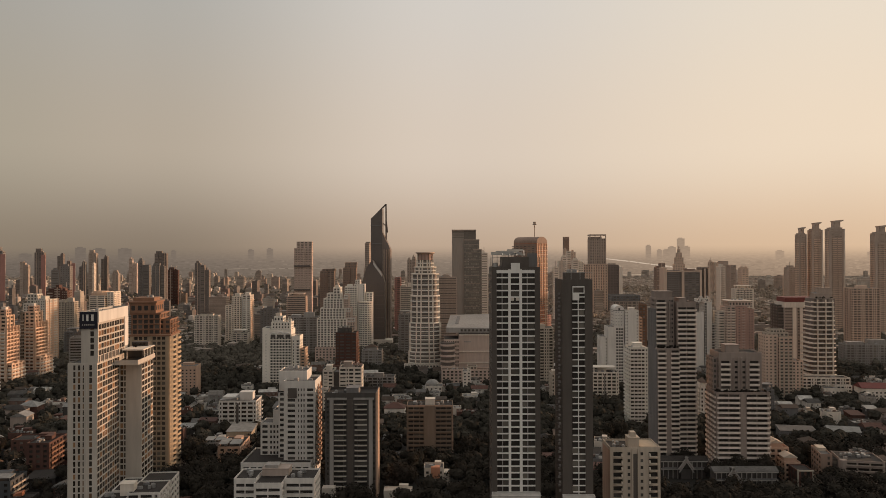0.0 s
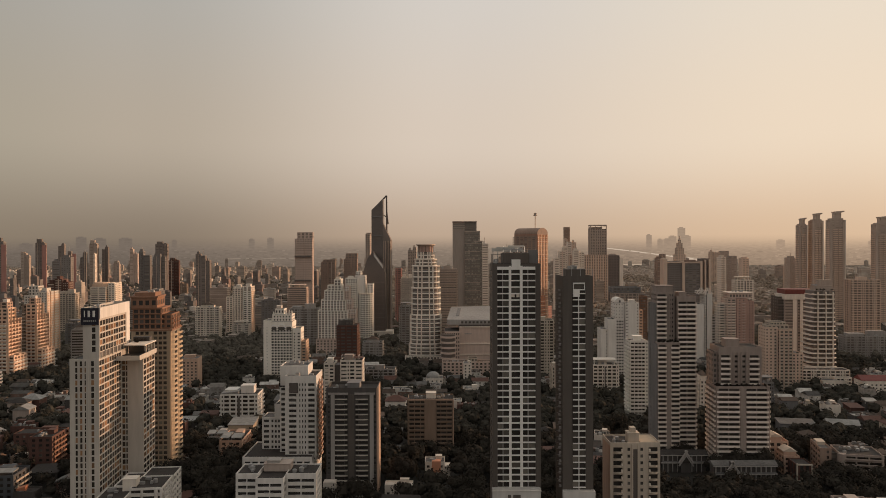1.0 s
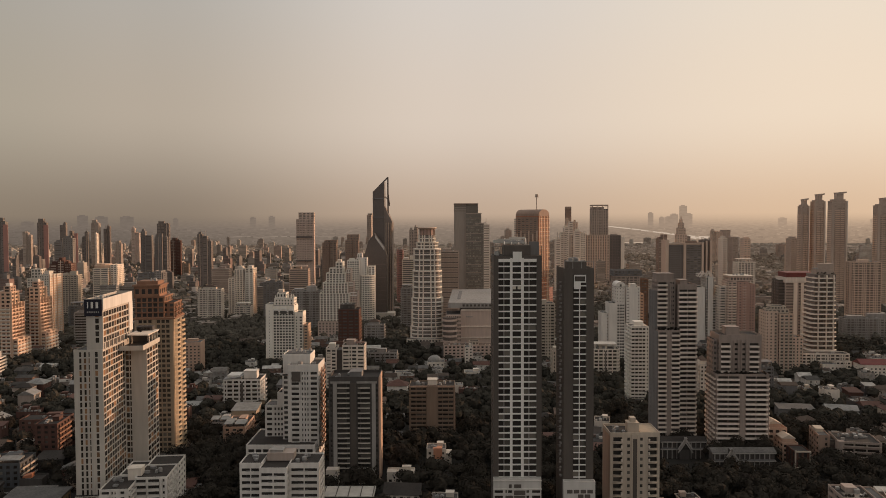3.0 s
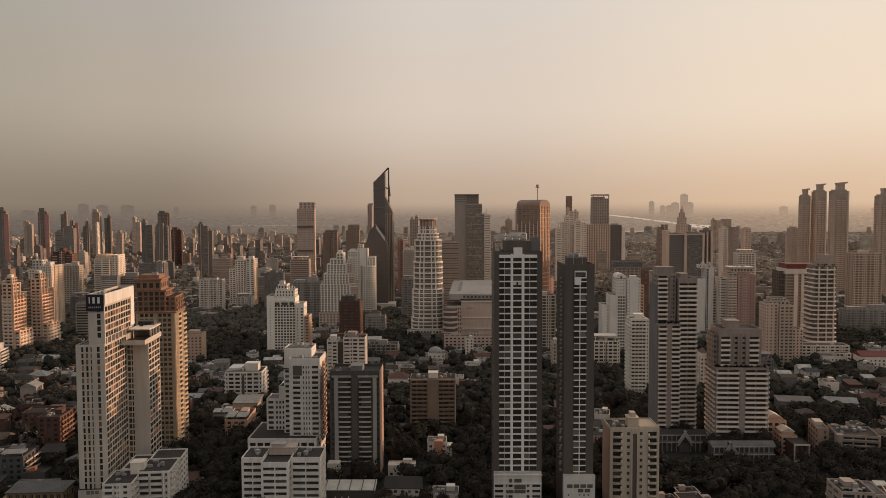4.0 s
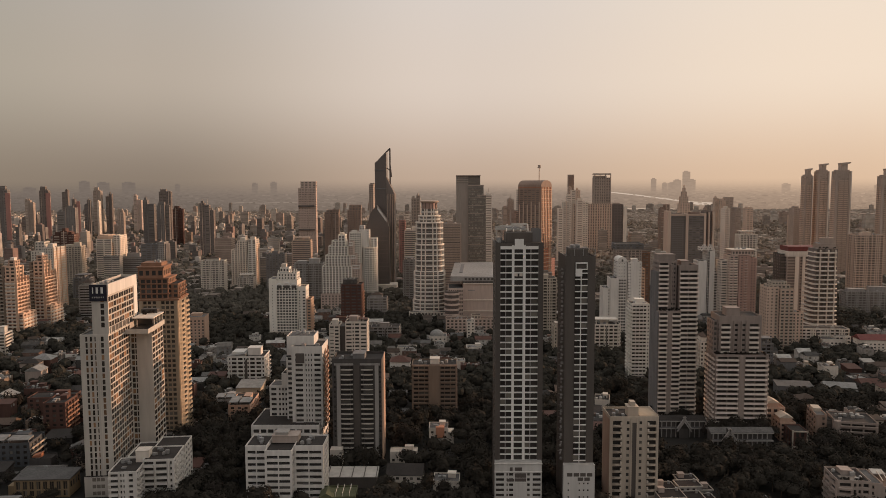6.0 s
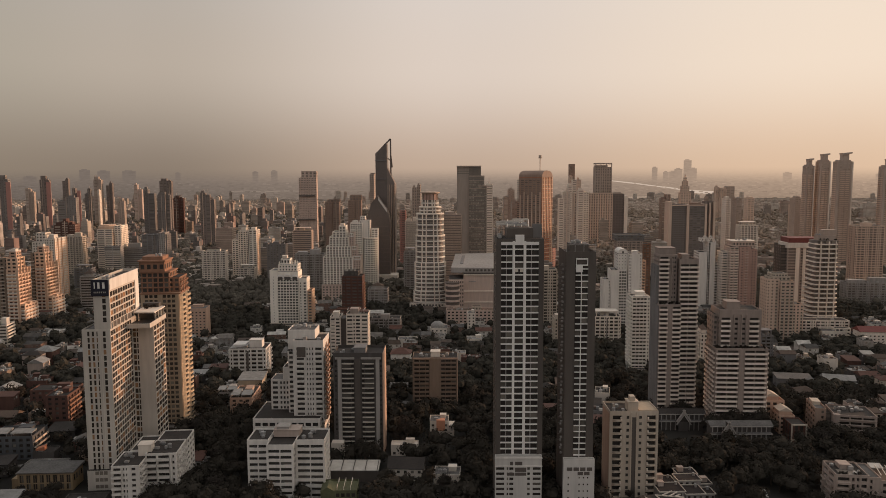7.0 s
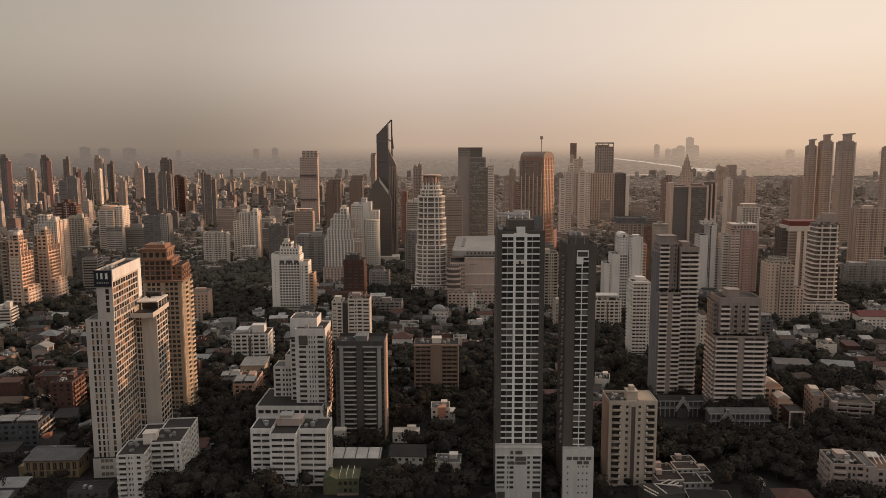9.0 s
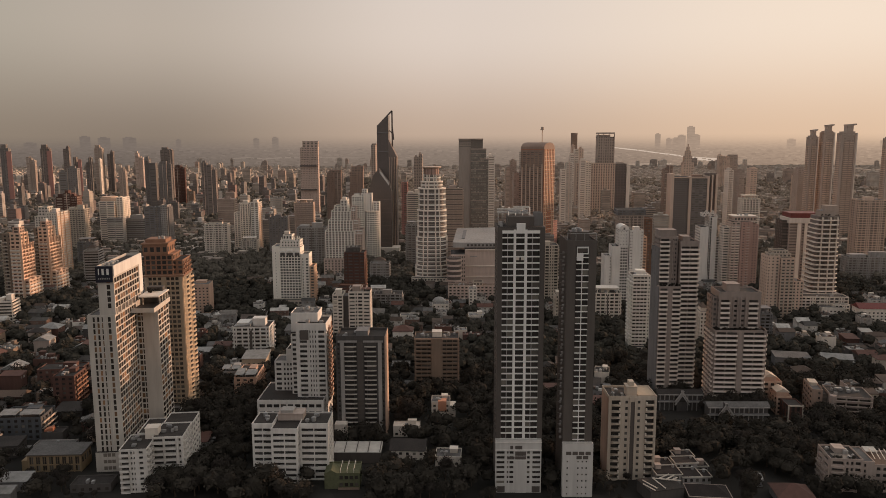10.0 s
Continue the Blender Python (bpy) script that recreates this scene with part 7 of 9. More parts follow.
def gabled_slab():
    root = thing("apartment_tower", 297.0, 880.0, -4, "white apartment slab with a blank gable wall and tent roof", "tower")
    block(root, 0, 10, 0, 24, 0, 72, COOLWHITE, GLASSJ, 3.2, None, 5, 5, parapet=0.8)
    block(root, 11, 19, 0, 24, 0, 84, COOLWHITE, TINTGLASS, 3.2, [(0.4, 2.2)], 5, 5, parapet=0.8, sill=0.1, head=0.95)
    block(root, 19, 32, 2, 24, 0, 58, COOLWHITE, GLASSJ, 3.2, [(0.6, 12.4)], 5, 4, parapet=0.8)
    for x0, x1 in ((3.5, 12.0), (11.0, 19.5)):
        m_ = (x0 + x1) / 2
        for y_ in (1.0, 9.0):
            s = Shape()
            s.beam((x0, y_, 84.5), (m_, y_, 91.5), 0.4), s.beam((x1, y_, 84.5), (m_, y_, 91.5), 0.4)
            part("tent_rafter", s, COOLWHITE, root)
        s = Shape()
        s.beam((m_, 1.0, 91.5), (m_, 9.0, 91.5), 0.35)
        part("tent_ridge", s, COOLWHITE, root)
    block(root, 4, 18, 9.5, 20, 84.8, 88, COOLWHITE, GLASSJ, 3.2, 3, 2, 2, parapet=0.5)
    strips(root, (19, 32, 2, 24), "f", [(0.4, 6.0), (6.8, 12.6)], 0.9, 0.2, 56, 3.2, 1.0, COOLWHITE)


gabled_slab()
def pink_tower():
    """Brown-pink tower with bevelled corners: a cream balcony stack, a striped pink front and a tiered pale head."""
    root = thing("apartment_tower", 327.0, 860.0, -2, "brown-pink apartment tower with corner balconies", "tower")
    a = (0, 10.0, 1.5, 24)
    block(root, *a, 0, 80, PINKSTONE, TINTGLASS, 3.1, [(1.0, 4.0), (5.6, 9.2)], 3, 5, None, 0.3, 0.8, 0.6, parapet=0.9)
    strips(root, a, "f", [(0.6, 4.4), (5.2, 9.6)], 1.0, 0.2, 78, 3.1, 1.0, PALESTONE)
    strips(root, a, "l", [(1, 7), (8.5, 14), (15.5, 21.5)], 1.0, 0.2, 78, 3.1, 1.0, PALESTONE)
    b = (10.4, 23.0, 0, 24)
    block(root, *b, 0, 80, PINKBROWN, TINTGLASS, 3.1, [(2.4, 4.2), (7.2, 8.8)], 4, None, None, 0.34, 0.7, 0.4, parapet=0.9)
    strips(root, b, "f", [(6.0, 9.8)], 0.9, 0.2, 78, 3.1, 0.9, PINKSTONE)
    piers(root, b, "f", [(0, 1.2), (4.8, 5.6), (11.4, 12.6)], 0.4, 0, 80.6, PINKBROWN)
    c = (23.4, 31.0, 2.0, 24)
    block(root, *c, 0, 77, PINKBROWN, TINTGLASS, 3.1, [(1.6, 3.2), (4.8, 6.4)], 5, None, None, 0.34, 0.7, 0.4, parapet=0.9)
    strips(root, c, "r", [(1, 10), (12, 21)], 1.1, 0.2, 75, 3.1, 1.0, PINKSTONE)
    block(root, 3, 28, 3, 22, 81.2, 86, PINKSTONE, TINTGLASS, 4.2, 7, 5, 5, None, parapet=0.8)
    s = Shape()
    s.box(1.5, 29.5, 1.8, 23.4, 86.9, 87.6)
    part("roof_slab", s, PALESTONE, root)
    block(root, -8, -0.4, 6, 24, 0, 74, OFFWHITE, TINTGLASS, 3.1, [(1.0, 6.4)], 3, 4, None, parapet=0.9)
    strips(root, (-8, -0.4, 6, 24), "f", [(0.6, 7.0)], 0.9, 0.2, 72, 3.1, 1.0, OFFWHITE)
    roof_clutter(root, 4, 26, 4, 20, 87.6, 275, 5)


pink_tower()
tower(411, 1050, 25, 20, 92, "white apartment tower with balcony stacks", PALESTONE, -4, cols=5, seed=255)
def tiered_tower():
    root = thing("apartment_tower", 311.0, 720.0, -2, "cream apartment tower with a tiered top", "tower")
    a = (0, 12, 2, 20)
    block(root, *a, 0, 62, WARMSTONE, TINTGLASS, 3.1, [(1.0, 2.4), (4.6, 6.2), (8.6, 10.6)], 4, 4, None, 0.3, 0.74, 0.5, parapet=1.2)
    b = (12.4, 25.6, 0, 20)
    block(root, *b, 0, 60, WARMSTONE, TINTGLASS, 3.1, [(1.2, 4.0), (5.4, 8.2), (9.6, 12.4)], 4, 4, None, 0.28, 0.8, 0.6, parapet=1.2)
    strips(root, b, "f", [(1.0, 4.2), (5.2, 8.4), (9.4, 12.6)], 0.9, 0.2, 57, 3.1, 0.9, CREAM)
    strips(root, a, "f", [(8.2, 11.0)], 0.8, 0.2, 58, 3.1, 0.9, CREAM)
    for x0, x1, z0, z1 in ((3, 23, 61, 64.4), (6, 20, 64.8, 67.4)):
        block(root, x0, x1, 4, 18, z0, z1, CREAM, TINTGLASS, 3.2, 5, 4, 4, None, parapet=0.7)
    block(root, 26, 36.5, 3, 20, 0, 37, WARMSTONE, TINTGLASS, 3.1, [(0.9, 2.6), (4.4, 6.0), (7.8, 9.6)], 4, None, None, parapet=1.0)
    strips(root, (26, 36.5, 3, 20), "f", [(0.6, 3.0), (7.4, 10.0)], 0.8, 0.2, 34, 3.1, 0.9, CREAM)
    roof_clutter(root, 27, 35, 4, 18, 37.2, 273, 4)


tiered_tower()
tower(336, 735, 62, 16, 19, "white low school block with small square windows", OFFWHITE, -4, cols=9, share=0.35, glass=GLASSJ, seed=257, name="apartment_block", category="apartment block", steps=((44, 60, -8, 0, 0, 13, 3, OFFWHITE),))


def striped_block():
    root = thing("office_tower", 384.0, 855.0, -4, "dark office tower with a red parapet above a white band", "tower")
    block(root, 0, 20, 4, 26, 0, 82, CHARCOAL, MIDGLASS, 3.4, [(0.6, 19.4)], 4, 4, parapet=1.0)
    block(root, 6, 40, 0, 26, 0, 80, ROSEGREY, MIDGLASS, 3.4, [(1, 11), (15, 24), (26, 33)], 4, 4, parapet=0)
    s = Shape()
    s.box(4.8, 40.8, -1.2, 27, 80, 86)
    part("white_band", s, OFFWHITE, root)
    piers(root, (6, 40, 0, 26), "f", [(9.2, 13.4), (17.2, 20.4), (32.6, 34.0)], 0.7, 0, 80, PALESTONE)
    s = Shape()
    s.box(7, 40, 0, 26, 86, 91.5)
    part("red_parapet", s, REDROOF, root)


striped_block()


def terrace_tower():
    """Pale tower whose bowed balcony bands widen towards the ground, with turned-up ends."""
    root = thing("apartment_tower", 390.0, 802.0, -3, "pale apartment tower with broad curved balcony bands", "tower")
    s = Shape()
    s.box(8, 31, 3, 23, 0, 93)
    part("core", s, DARKDUSK, root)
    n, step = 19, 4.86
    rows = Shape()
    for k in range(n):
        f_ = k / (n - 1)
        x0, x1 = 0.5 + 7.0 * f_, 33.0 - 2.6 * f_
        w = x1 - x0
        bow = [(x0, 3)] + [(x0 + w * j / 10, 1.6 - 2.6 * math.sin(math.pi * j / 10)) for j in range(1, 10)] + [(x1, 3), (x1, 24), (x0, 24)]
        q = Shape()
        q.prism(bow, 0, 1.15)
        q.prism([(x0, 2.8), (x0 + 2.4, 1.0), (x0 + 2.4, 4.5), (x0, 6)], 1.15, 1.15, top=[2.1, 1.2, 1.2, 2.1])
        part("balcony_band", q, PALESTONE, root, at=Matrix.Translation((0, 0, step * k + 0.8)))
        for j in range(7):
            u = 9 + 3.1 * j
            rows.box(u, u + 2.6, 2.7, 3.0, step * k + 2.0, step * k + 5.2)
    tagged(part("glazing", rows, MIDGLASS, root), kind="stuff")
    for u in (12.0, 20.5, 27.8):
        q = Shape()
        q.box(u, u + 0.8, 0.6, 3.0, 0, 92)
        part("pier", q, PALESTONE, root)
    roof_box(root, 11, 29, 6, 18, 93, 98, DUSKSTONE)
    roof_box(root, 16, 30, 8, 16, 98.3, 104, DUSKSTONE, "tank_room")
    roof_clutter(root, 11, 16, 7, 17, 98.2, 277, 3)
    shrub_row(root, 9, 30, 3, 6, 93.2, 274, 8)
    s = Shape()
    s.box(-3, 36, -6, 26, 0, 8.5)
    part("podium", s, ROSEGREY, root)


terrace_tower()
tower(533, 975, 36, 24, 96, "brown-white apartment tower with a fine window grid", WARMSTONE, -5, cols=8, share=0.5, seed=260)
tower(500, 930, 60, 20, 28, "grey low apartment blocks in a row", GREY, -5, cols=12, seed=261, name="apartment_block", category="apartment block")
tower(213, 620, 9, 20, 30, "white slim apartment block between towers", OFFWHITE, -3, cols=2, glass=GLASSJ, seed=262, name="apartment_block", category="apartment block")
tower(271, 640, 12, 14, 24, "green-painted town house block", MIDGREY, -4, cols=2, glass=GLASSJ, seed=263, name="apartment_block", category="apartment block")

# ---- far towers ----
FAR = "far apartment tower in haze-tinted colours"
for x, y, w, h, wall, rot, cap in (
        (-339.5, 1700, 46, 158, PINKSTONE, 4, 15), (-255, 1548, 34, 108, TOWERBROWN, 3, 5), (-180, 1343, 28, 118, TOWERBROWN, 4, 10),
        (-157, 1500, 12, 165, DUSKSTONE, 0, 3), (-96, 2000, 24, 137, DUSKSTONE, 0, 0)):
    d = 30
    r_ = tower(x, y, w, d, h, FAR, wall, rot, cols=5, far=True, fh=4.0, lift=False, glass=MIDGLASS, piers=2 if wall in (PINKSTONE, TOWERBROWN) else 0, pier_mat=ROSE if wall is TOWERBROWN else PALESTONE, steps=((w * 0.12, w * 0.88, 4, d - 4, h + 0.9, h + cap, 4, wall),) if cap else ())
    for z in (62, 116) if wall is PINKSTONE else ():
        # dark band in place of the shade in a recessed floor
        s_ = Shape()
        s_.box(-0.4, w * 0.8, -1.0, d, z, z + 3.4)
        part("open_storey", s_, DUSKGLASS, r_)
for x, y, w, h, wall, rot in (
        (336, 2100, 19, 192, TOWERBROWN, -2), (330, 2060, 36, 158, WARMSTONE, -2), (70, 1400, 14, 145, PALESTONE, 0), (110, 1500, 24, 134, DUSKSTONE, 0), (109, 1300, 20, 118, DUSKSTONE, 0)):
    tower(x, y, w, 26, h, FAR, wall, rot, cols=4, far=True, fh=4.0, lift=w > 20)
for x, y, w, h, wall, rot in (
        (219, 1500, 27, 129, PALESTONE, -2), (274, 1600, 28, 130, PALESTONE, -2), (493, 1300, 17, 122, DUSKSTONE, -4), (494, 1350, 16, 119, PALESTONE, -4),
        (630, 1600, 24, 112, WARMSTONE, -4), (920, 2600, 46, 117, WARMSTONE, -4), (771, 1700, 32, 106, WARMSTONE, -4), (300, 1900, 26, 150, PALESTONE, -2),
        (955, 2700, 76, 118, DUSKSTONE, -3), (684, 1500, 24, 115, DUSKSTONE, -3), (408, 1450, 23, 124, TOWERBROWN, -3)):
    tower(x, y, w, 26, h, FAR, wall, rot, cols=5, far=True, fh=4.0)
for x, y, w, h, wall, rot in (
        (-831, 2150, 40, 148, DARKDUSK, 5), (-776, 1900, 34, 129, SLATE, 5), (-723, 1960, 32, 104, BRICKRED, 5), (-566, 1700, 38, 124, DARKDUSK, 4),
        (-1122, 2300, 26, 123, SLATE, 6), (-1090, 2320, 10, 118, PALESTONE, 6), (-1141, 2400, 34, 150, DUSKSTONE, 6), (-733, 1880, 36, 115, SLATE, 5), (-1104, 2410, 26, 140, DARKDUSK, 6)):
    tower(x, y, w, 17, h, FAR, wall, rot, cols=5, far=True, fh=4.0, glass=MIDGLASS if wall in (DARKDUSK, BRICKRED, SLATE) else None, lift=False, piers=1 + int(x) % 3, pier_mat=DUSKGLASS if int(y) % 3 else SLATE,
          steps=((w * 0.10, w * 0.5, 3, 14, h + 0.9, h + 4 + int(-x) % 9, 2, wall),) if int(x) % 2 else ())
for x, y, w, h, wall, rot in (
        (-1205, 2200, 36, 152, DARKDUSK, 7), (-1205, 2000, 34, 154, SLATE, 7), (-1094, 2600, 33, 132, PINKSTONE, 6), (-1362, 2400, 36, 124, DUSKSTONE, 7), (-1550, 3000, 32, 150, DARKDUSK, 7),
        (-788, 1500, 45, 120, SLATE, 5), (-1110, 2200, 28, 127, DARKDUSK, 6), (-887, 2000, 24, 94, DUSKSTONE, 5), (-690, 1950, 24, 46, BROWN, 5)):
    r_ = tower(x, y, w, 17, h, FAR, wall, rot, cols=5, far=True, fh=4.0, glass=MIDGLASS if wall in (DARKDUSK, BRICKRED, SLATE) else None, lift=False, piers=1 + int(x) % 3, pier_mat=DUSKGLASS if int(y) % 3 else SLATE,
          steps=((w * 0.10, w * 0.5, 3, 14, h + 0.9, h + 4 + int(-x) % 9, 2, wall),) if int(x) % 2 else ())
    if int(x) in (-1205, -1110):
        s_ = Shape()
        s_.box(w * 0.55, w * 0.9, -1.6, 0, 0, h - 6)
        part("red_strip", s_, ROSE, r_)
tower(-666, 1250, 48, 26, 87, "broad red-brown tiled slab", BRICKRED, 6, cols=11, far=True, fh=4)
tower(-595, 1150, 26, 18, 70, "off-white apartment slab with fine windows", CREAM, 6, cols=8, fh=3.2, name="apartment_block", category="apartment block")


def far_slabs():
    """A tall brown-grey shaft with an open frame on its head, behind a broad ribbed slab that ends in a pale strip."""
    root = thing("office_tower", 355.5, 1812.0, -2, "far brown-grey tower with an open frame on its head", "tower")
    block(root, 0, 40, 0, 30, 0, 181, DUSKSTONE, MIDGLASS, 3.8, even(40, 7, 0.6, 1.0), 4, 4, None, 0.25, 0.8, 0.4, parapet=0, far=True)
    piers(root, (0, 40, 0, 30), "f", [(0, 2.2), (12.4, 14.0), (25.6, 27.2), (37.8, 40)], 1.2, 0, 190, DUSKSTONE)
    s = Shape()
    s.box(0, 40, -0.6, 2.0, 188, 191.5), s.box(0, 2, 2, 30, 188, 191.5), s.box(38, 40, 2, 30, 188, 191.5), s.box(0, 30, 4, 26, 181, 186)
    part("head_frame", s, DUSKSTONE, root)
    root = thing("office_tower", 300.0, 1782.0, -2, "far ribbed slab ending in a dark bay and pale strip", "tower")
    block(root, 0, 92, 0, 26, 0, 118, WARMSTONE, MIDGLASS, 3.8, even(92, 16, 0.5, 0.8), 4, 4, None, 0.2, 0.84, 0.4, parapet=1.0, far=True)
    piers(root, (0, 92, 0, 26), "f", [(5.7 * k, 5.7 * k + 1.7) for k in range(16)], 1.3, 0, 119, WARMSTONE)
    block(root, 92.4, 119, 2, 26, 0, 117, DARKDUSK, DUSKGLASS, 3.8, even(26.6, 4, 0.8, 0.6), 4, None, None, 0.2, 0.84, 0.4, parapet=1.0, far=True)
    s = Shape()
    s.box(119, 127, -1, 26, 0, 113)
    part("end_wall", s, PALESTONE, root)
    roof_box(root, 96, 112, 6, 20, 117, 121, DUSKSTONE)


far_slabs()


def domed_far_tower():
    root = thing("apartment_tower", 570.0, 1834.0, -4, "far brown tower with a stepped spire", "tower")
    for x0, x1, z0, z1 in ((0, 24, 0, 118), (3, 21, 118, 134), (6, 18, 134, 146), (9, 15, 146, 155)):
        block(root, x0, x1, x0, 26 - x0, z0, z1, WARMSTONE, FARGLASS, 4, 4 if x0 < 6 else 2, 3, 3, far=True, parapet=0.8)
    s = Shape()
    s.prism(ring(1.6, 8, 12, 12), 155, 163)
    part("spire", s, WARMSTONE, root)


domed_far_tower()


def wide_far_block():
    root = thing("office_tower", 360.5, 1222.0, -2, "dark far office block with pale vertical strips", "tower")
    block(root, 5, 29.5, 1, 28, 0, 114, SLATE, DUSKGLASS, 3.6, even(24.5, 6, 0.8, 0.5), 4, 4, far=True)
    block(root, 33.5, 59, 0, 28, 0, 111, SLATE, MIDGLASS, 3.6, even(25.5, 4, 0.86, 0.6), 4, 4, far=True, sill=0.4, head=0.86)
    block(root, 62, 74.5, 3, 28, 0, 119, DARKDUSK, DUSKGLASS, 3.6, even(12.5, 3, 0.7, 0.5), 4, 4, far=True)
    for u0, u1, z in ((0, 5.2, 120), (29.5, 33.6, 115), (58.8, 62, 116), (66, 68, 118), (72.5, 75.5, 119)):
        q = Shape()
        q.box(u0, u1, -1.2, 26, 0, z)
        part("pier", q, WARMSTONE, root)
    s = Shape()
    s.prism(ring(13, 24, 46, 14, 0.7), 111, 115), s.prism(ring(9.5, 24, 46, 14, 0.7), 115, 118)
    part("roof_drum", s, TOWERBROWN, root)
    for u in (4.4, 30.5):
        s = Shape()
        s.box(u, u + 26, -0.6, 0.8, 112.6, 114.6)
        part("top_band", s, WARMSTONE, root)


wide_far_block()

# ---- low buildings, nearest first ----
def gable_roof(s, x0, x1, y0, y1, z, rise, over=0.6, along="x"):
    """A pitched roof with thickness and eaves."""
    x0, x1, y0, y1 = x0 - over, x1 + over, y0 - over, y1 + over
    if along == "x":
        m = (y0 + y1) / 2
        s.prism([(x0, y0), (x1, y0), (x1, m), (x0, m)], z, z, top=[z + 0.25, z + 0.25, z + rise, z + rise])
        s.prism([(x0, m), (x1, m), (x1, y1), (x0, y1)], z, z, top=[z + rise, z + rise, z + 0.25, z + 0.25])
    else:
        m = (x0 + x1) / 2
        s.prism([(x0, y0), (m, y0), (m, y1), (x0, y1)], z, z, top=[z + 0.25, z + rise, z + rise, z + 0.25])
        s.prism([(m, y0), (x1, y0), (x1, y1), (m, y1)], z, z, top=[z + rise, z + 0.25, z + 0.25, z + rise])


def hip_roof(s, x0, x1, y0, y1, z, rise, over=0.7):
    x0, x1, y0, y1 = x0 - over, x1 + over, y0 - over, y1 + over
    k = min(x1 - x0, y1 - y0) / 2
    if x1 - x0 >= y1 - y0:
        a, b = (x0 + k, (y0 + y1) / 2, z + rise), (x1 - k, (y0 + y1) / 2, z + rise)
        s.face((x0, y0, z), (x1, y0, z), b, a), s.face((x1, y1, z), (x0, y1, z), a, b)
        s.face((x1, y0, z), (x1, y1, z), b), s.face((x0, y1, z), (x0, y0, z), a)
    else:
        a, b = ((x0 + x1) / 2, y0 + k, z + rise), ((x0 + x1) / 2, y1 - k, z + rise)
        s.face((x0, y0, z), (x1, y0, z), a), s.face((x1, y1, z), (x0, y1, z), b)
        s.face((x1, y0, z), (x1, y1, z), b, a), s.face((x0, y1, z), (x0, y0, z), a, b)
    s.box(x0, x1, y0, y1, z - 0.25, z)


def house(x, y, w, d, h, rot, wall, roof, kind="flat", label="", seed=0, windows=True, name="house", category="house", group=""):
    r = random.Random(seed)
    root = thing(name, x, y, rot, label or "low town house with a weathered roof", category, group)
    s = Shape()
    s.box(0, w, 0, d, 0, h)
    if kind == "flat":
        for a in ((0, w, 0, 0.25), (0, w, d - 0.25, d), (0, 0.25, 0.25, d - 0.25), (w - 0.25, w, 0.25, d - 0.25)):
            s.box(*a, h, h + 0.8)
    part("wall", s, wall, root)
    s = Shape()
    if kind == "flat":
        s.box(0.25, w - 0.25, 0.25, d - 0.25, h, h + 0.1)
    elif kind == "hip":
        hip_roof(s, 0, w, 0, d, h, min(w, d) * 0.28)
    elif kind == "shed":
        s.prism([(-0.5, -0.5), (w + 0.5, -0.5), (w + 0.5, d + 0.5), (-0.5, d + 0.5)], h, h, top=[h + 0.3, h + 0.3, h + 1.6, h + 1.6])
    else:
        gable_roof(s, 0, w, 0, d, h, min(w, d) * 0.27, along="x" if w > d else "y")
    part("roof", s, roof, root)
    if kind == "flat":
        if r.random() < 0.7:
            roof_box(root, w * 0.55, w * 0.85, d * 0.5, d * 0.85, h, h + 2.4, wall, "stair_head")
        roof_clutter(root, w * 0.1, w * 0.6, d * 0.1, d * 0.6, h + 0.1, seed + 7, 1 + seed % 2)
    if windows:
        floors, n = max(1, int(h / 3.1)), max(2, int(w / 3.6))
        for k in range(floors):
            for j in range(n):
                u = (j + 0.5) * w / n - 0.8
                part("window", pane_mesh(1.6, 1.4, GLASS), GLASS, root, at=Matrix.Translation((u, -0.04, k * 3.1 + 1.0)))
    return root


SALMON = material("salmon-orange limewash", (0.62, 0.30, 0.19), (0.50, 0.24, 0.15), streak=1)
r_ = house(-11.8, 456, 12, 12, 10.0, 0, OFFWHITE, PALEROOF, "flat", "small white house with an orange upper storey among trees", 301)
s_ = Shape()
s_.box(4.2, 9.6, -0.5, 0.0, 4.4, 10.9), s_.box(4.2, 9.6, 0.0, 5.0, 10.9, 11.2)
part("orange_wall", s_, SALMON, r_, "orange-painted upper wall")
s_ = Shape()
s_.box(12.0, 15.4, 1.0, 9.0, 0, 7.4), s_.box(11.8, 15.6, 0.8, 9.2, 7.4, 7.7)
part("side_wing", s_, OFFWHITE, r_)
s_ = house(-64.8, 388, 26.4, 11, 6.2, 0, CHARCOAL, PALEMETAL, "shed", "long shed with a ribbed pale metal roof", 302, windows=False, name="shed", category="shed")
for k in range(5):
    q_ = Shape()
    q_.beam((0.2 + k * 6.5, -0.5, 6.62), (0.2 + k * 6.5, 11.5, 7.9), 0.22)
    part("roof_rib", q_, CHARCOAL, s_)
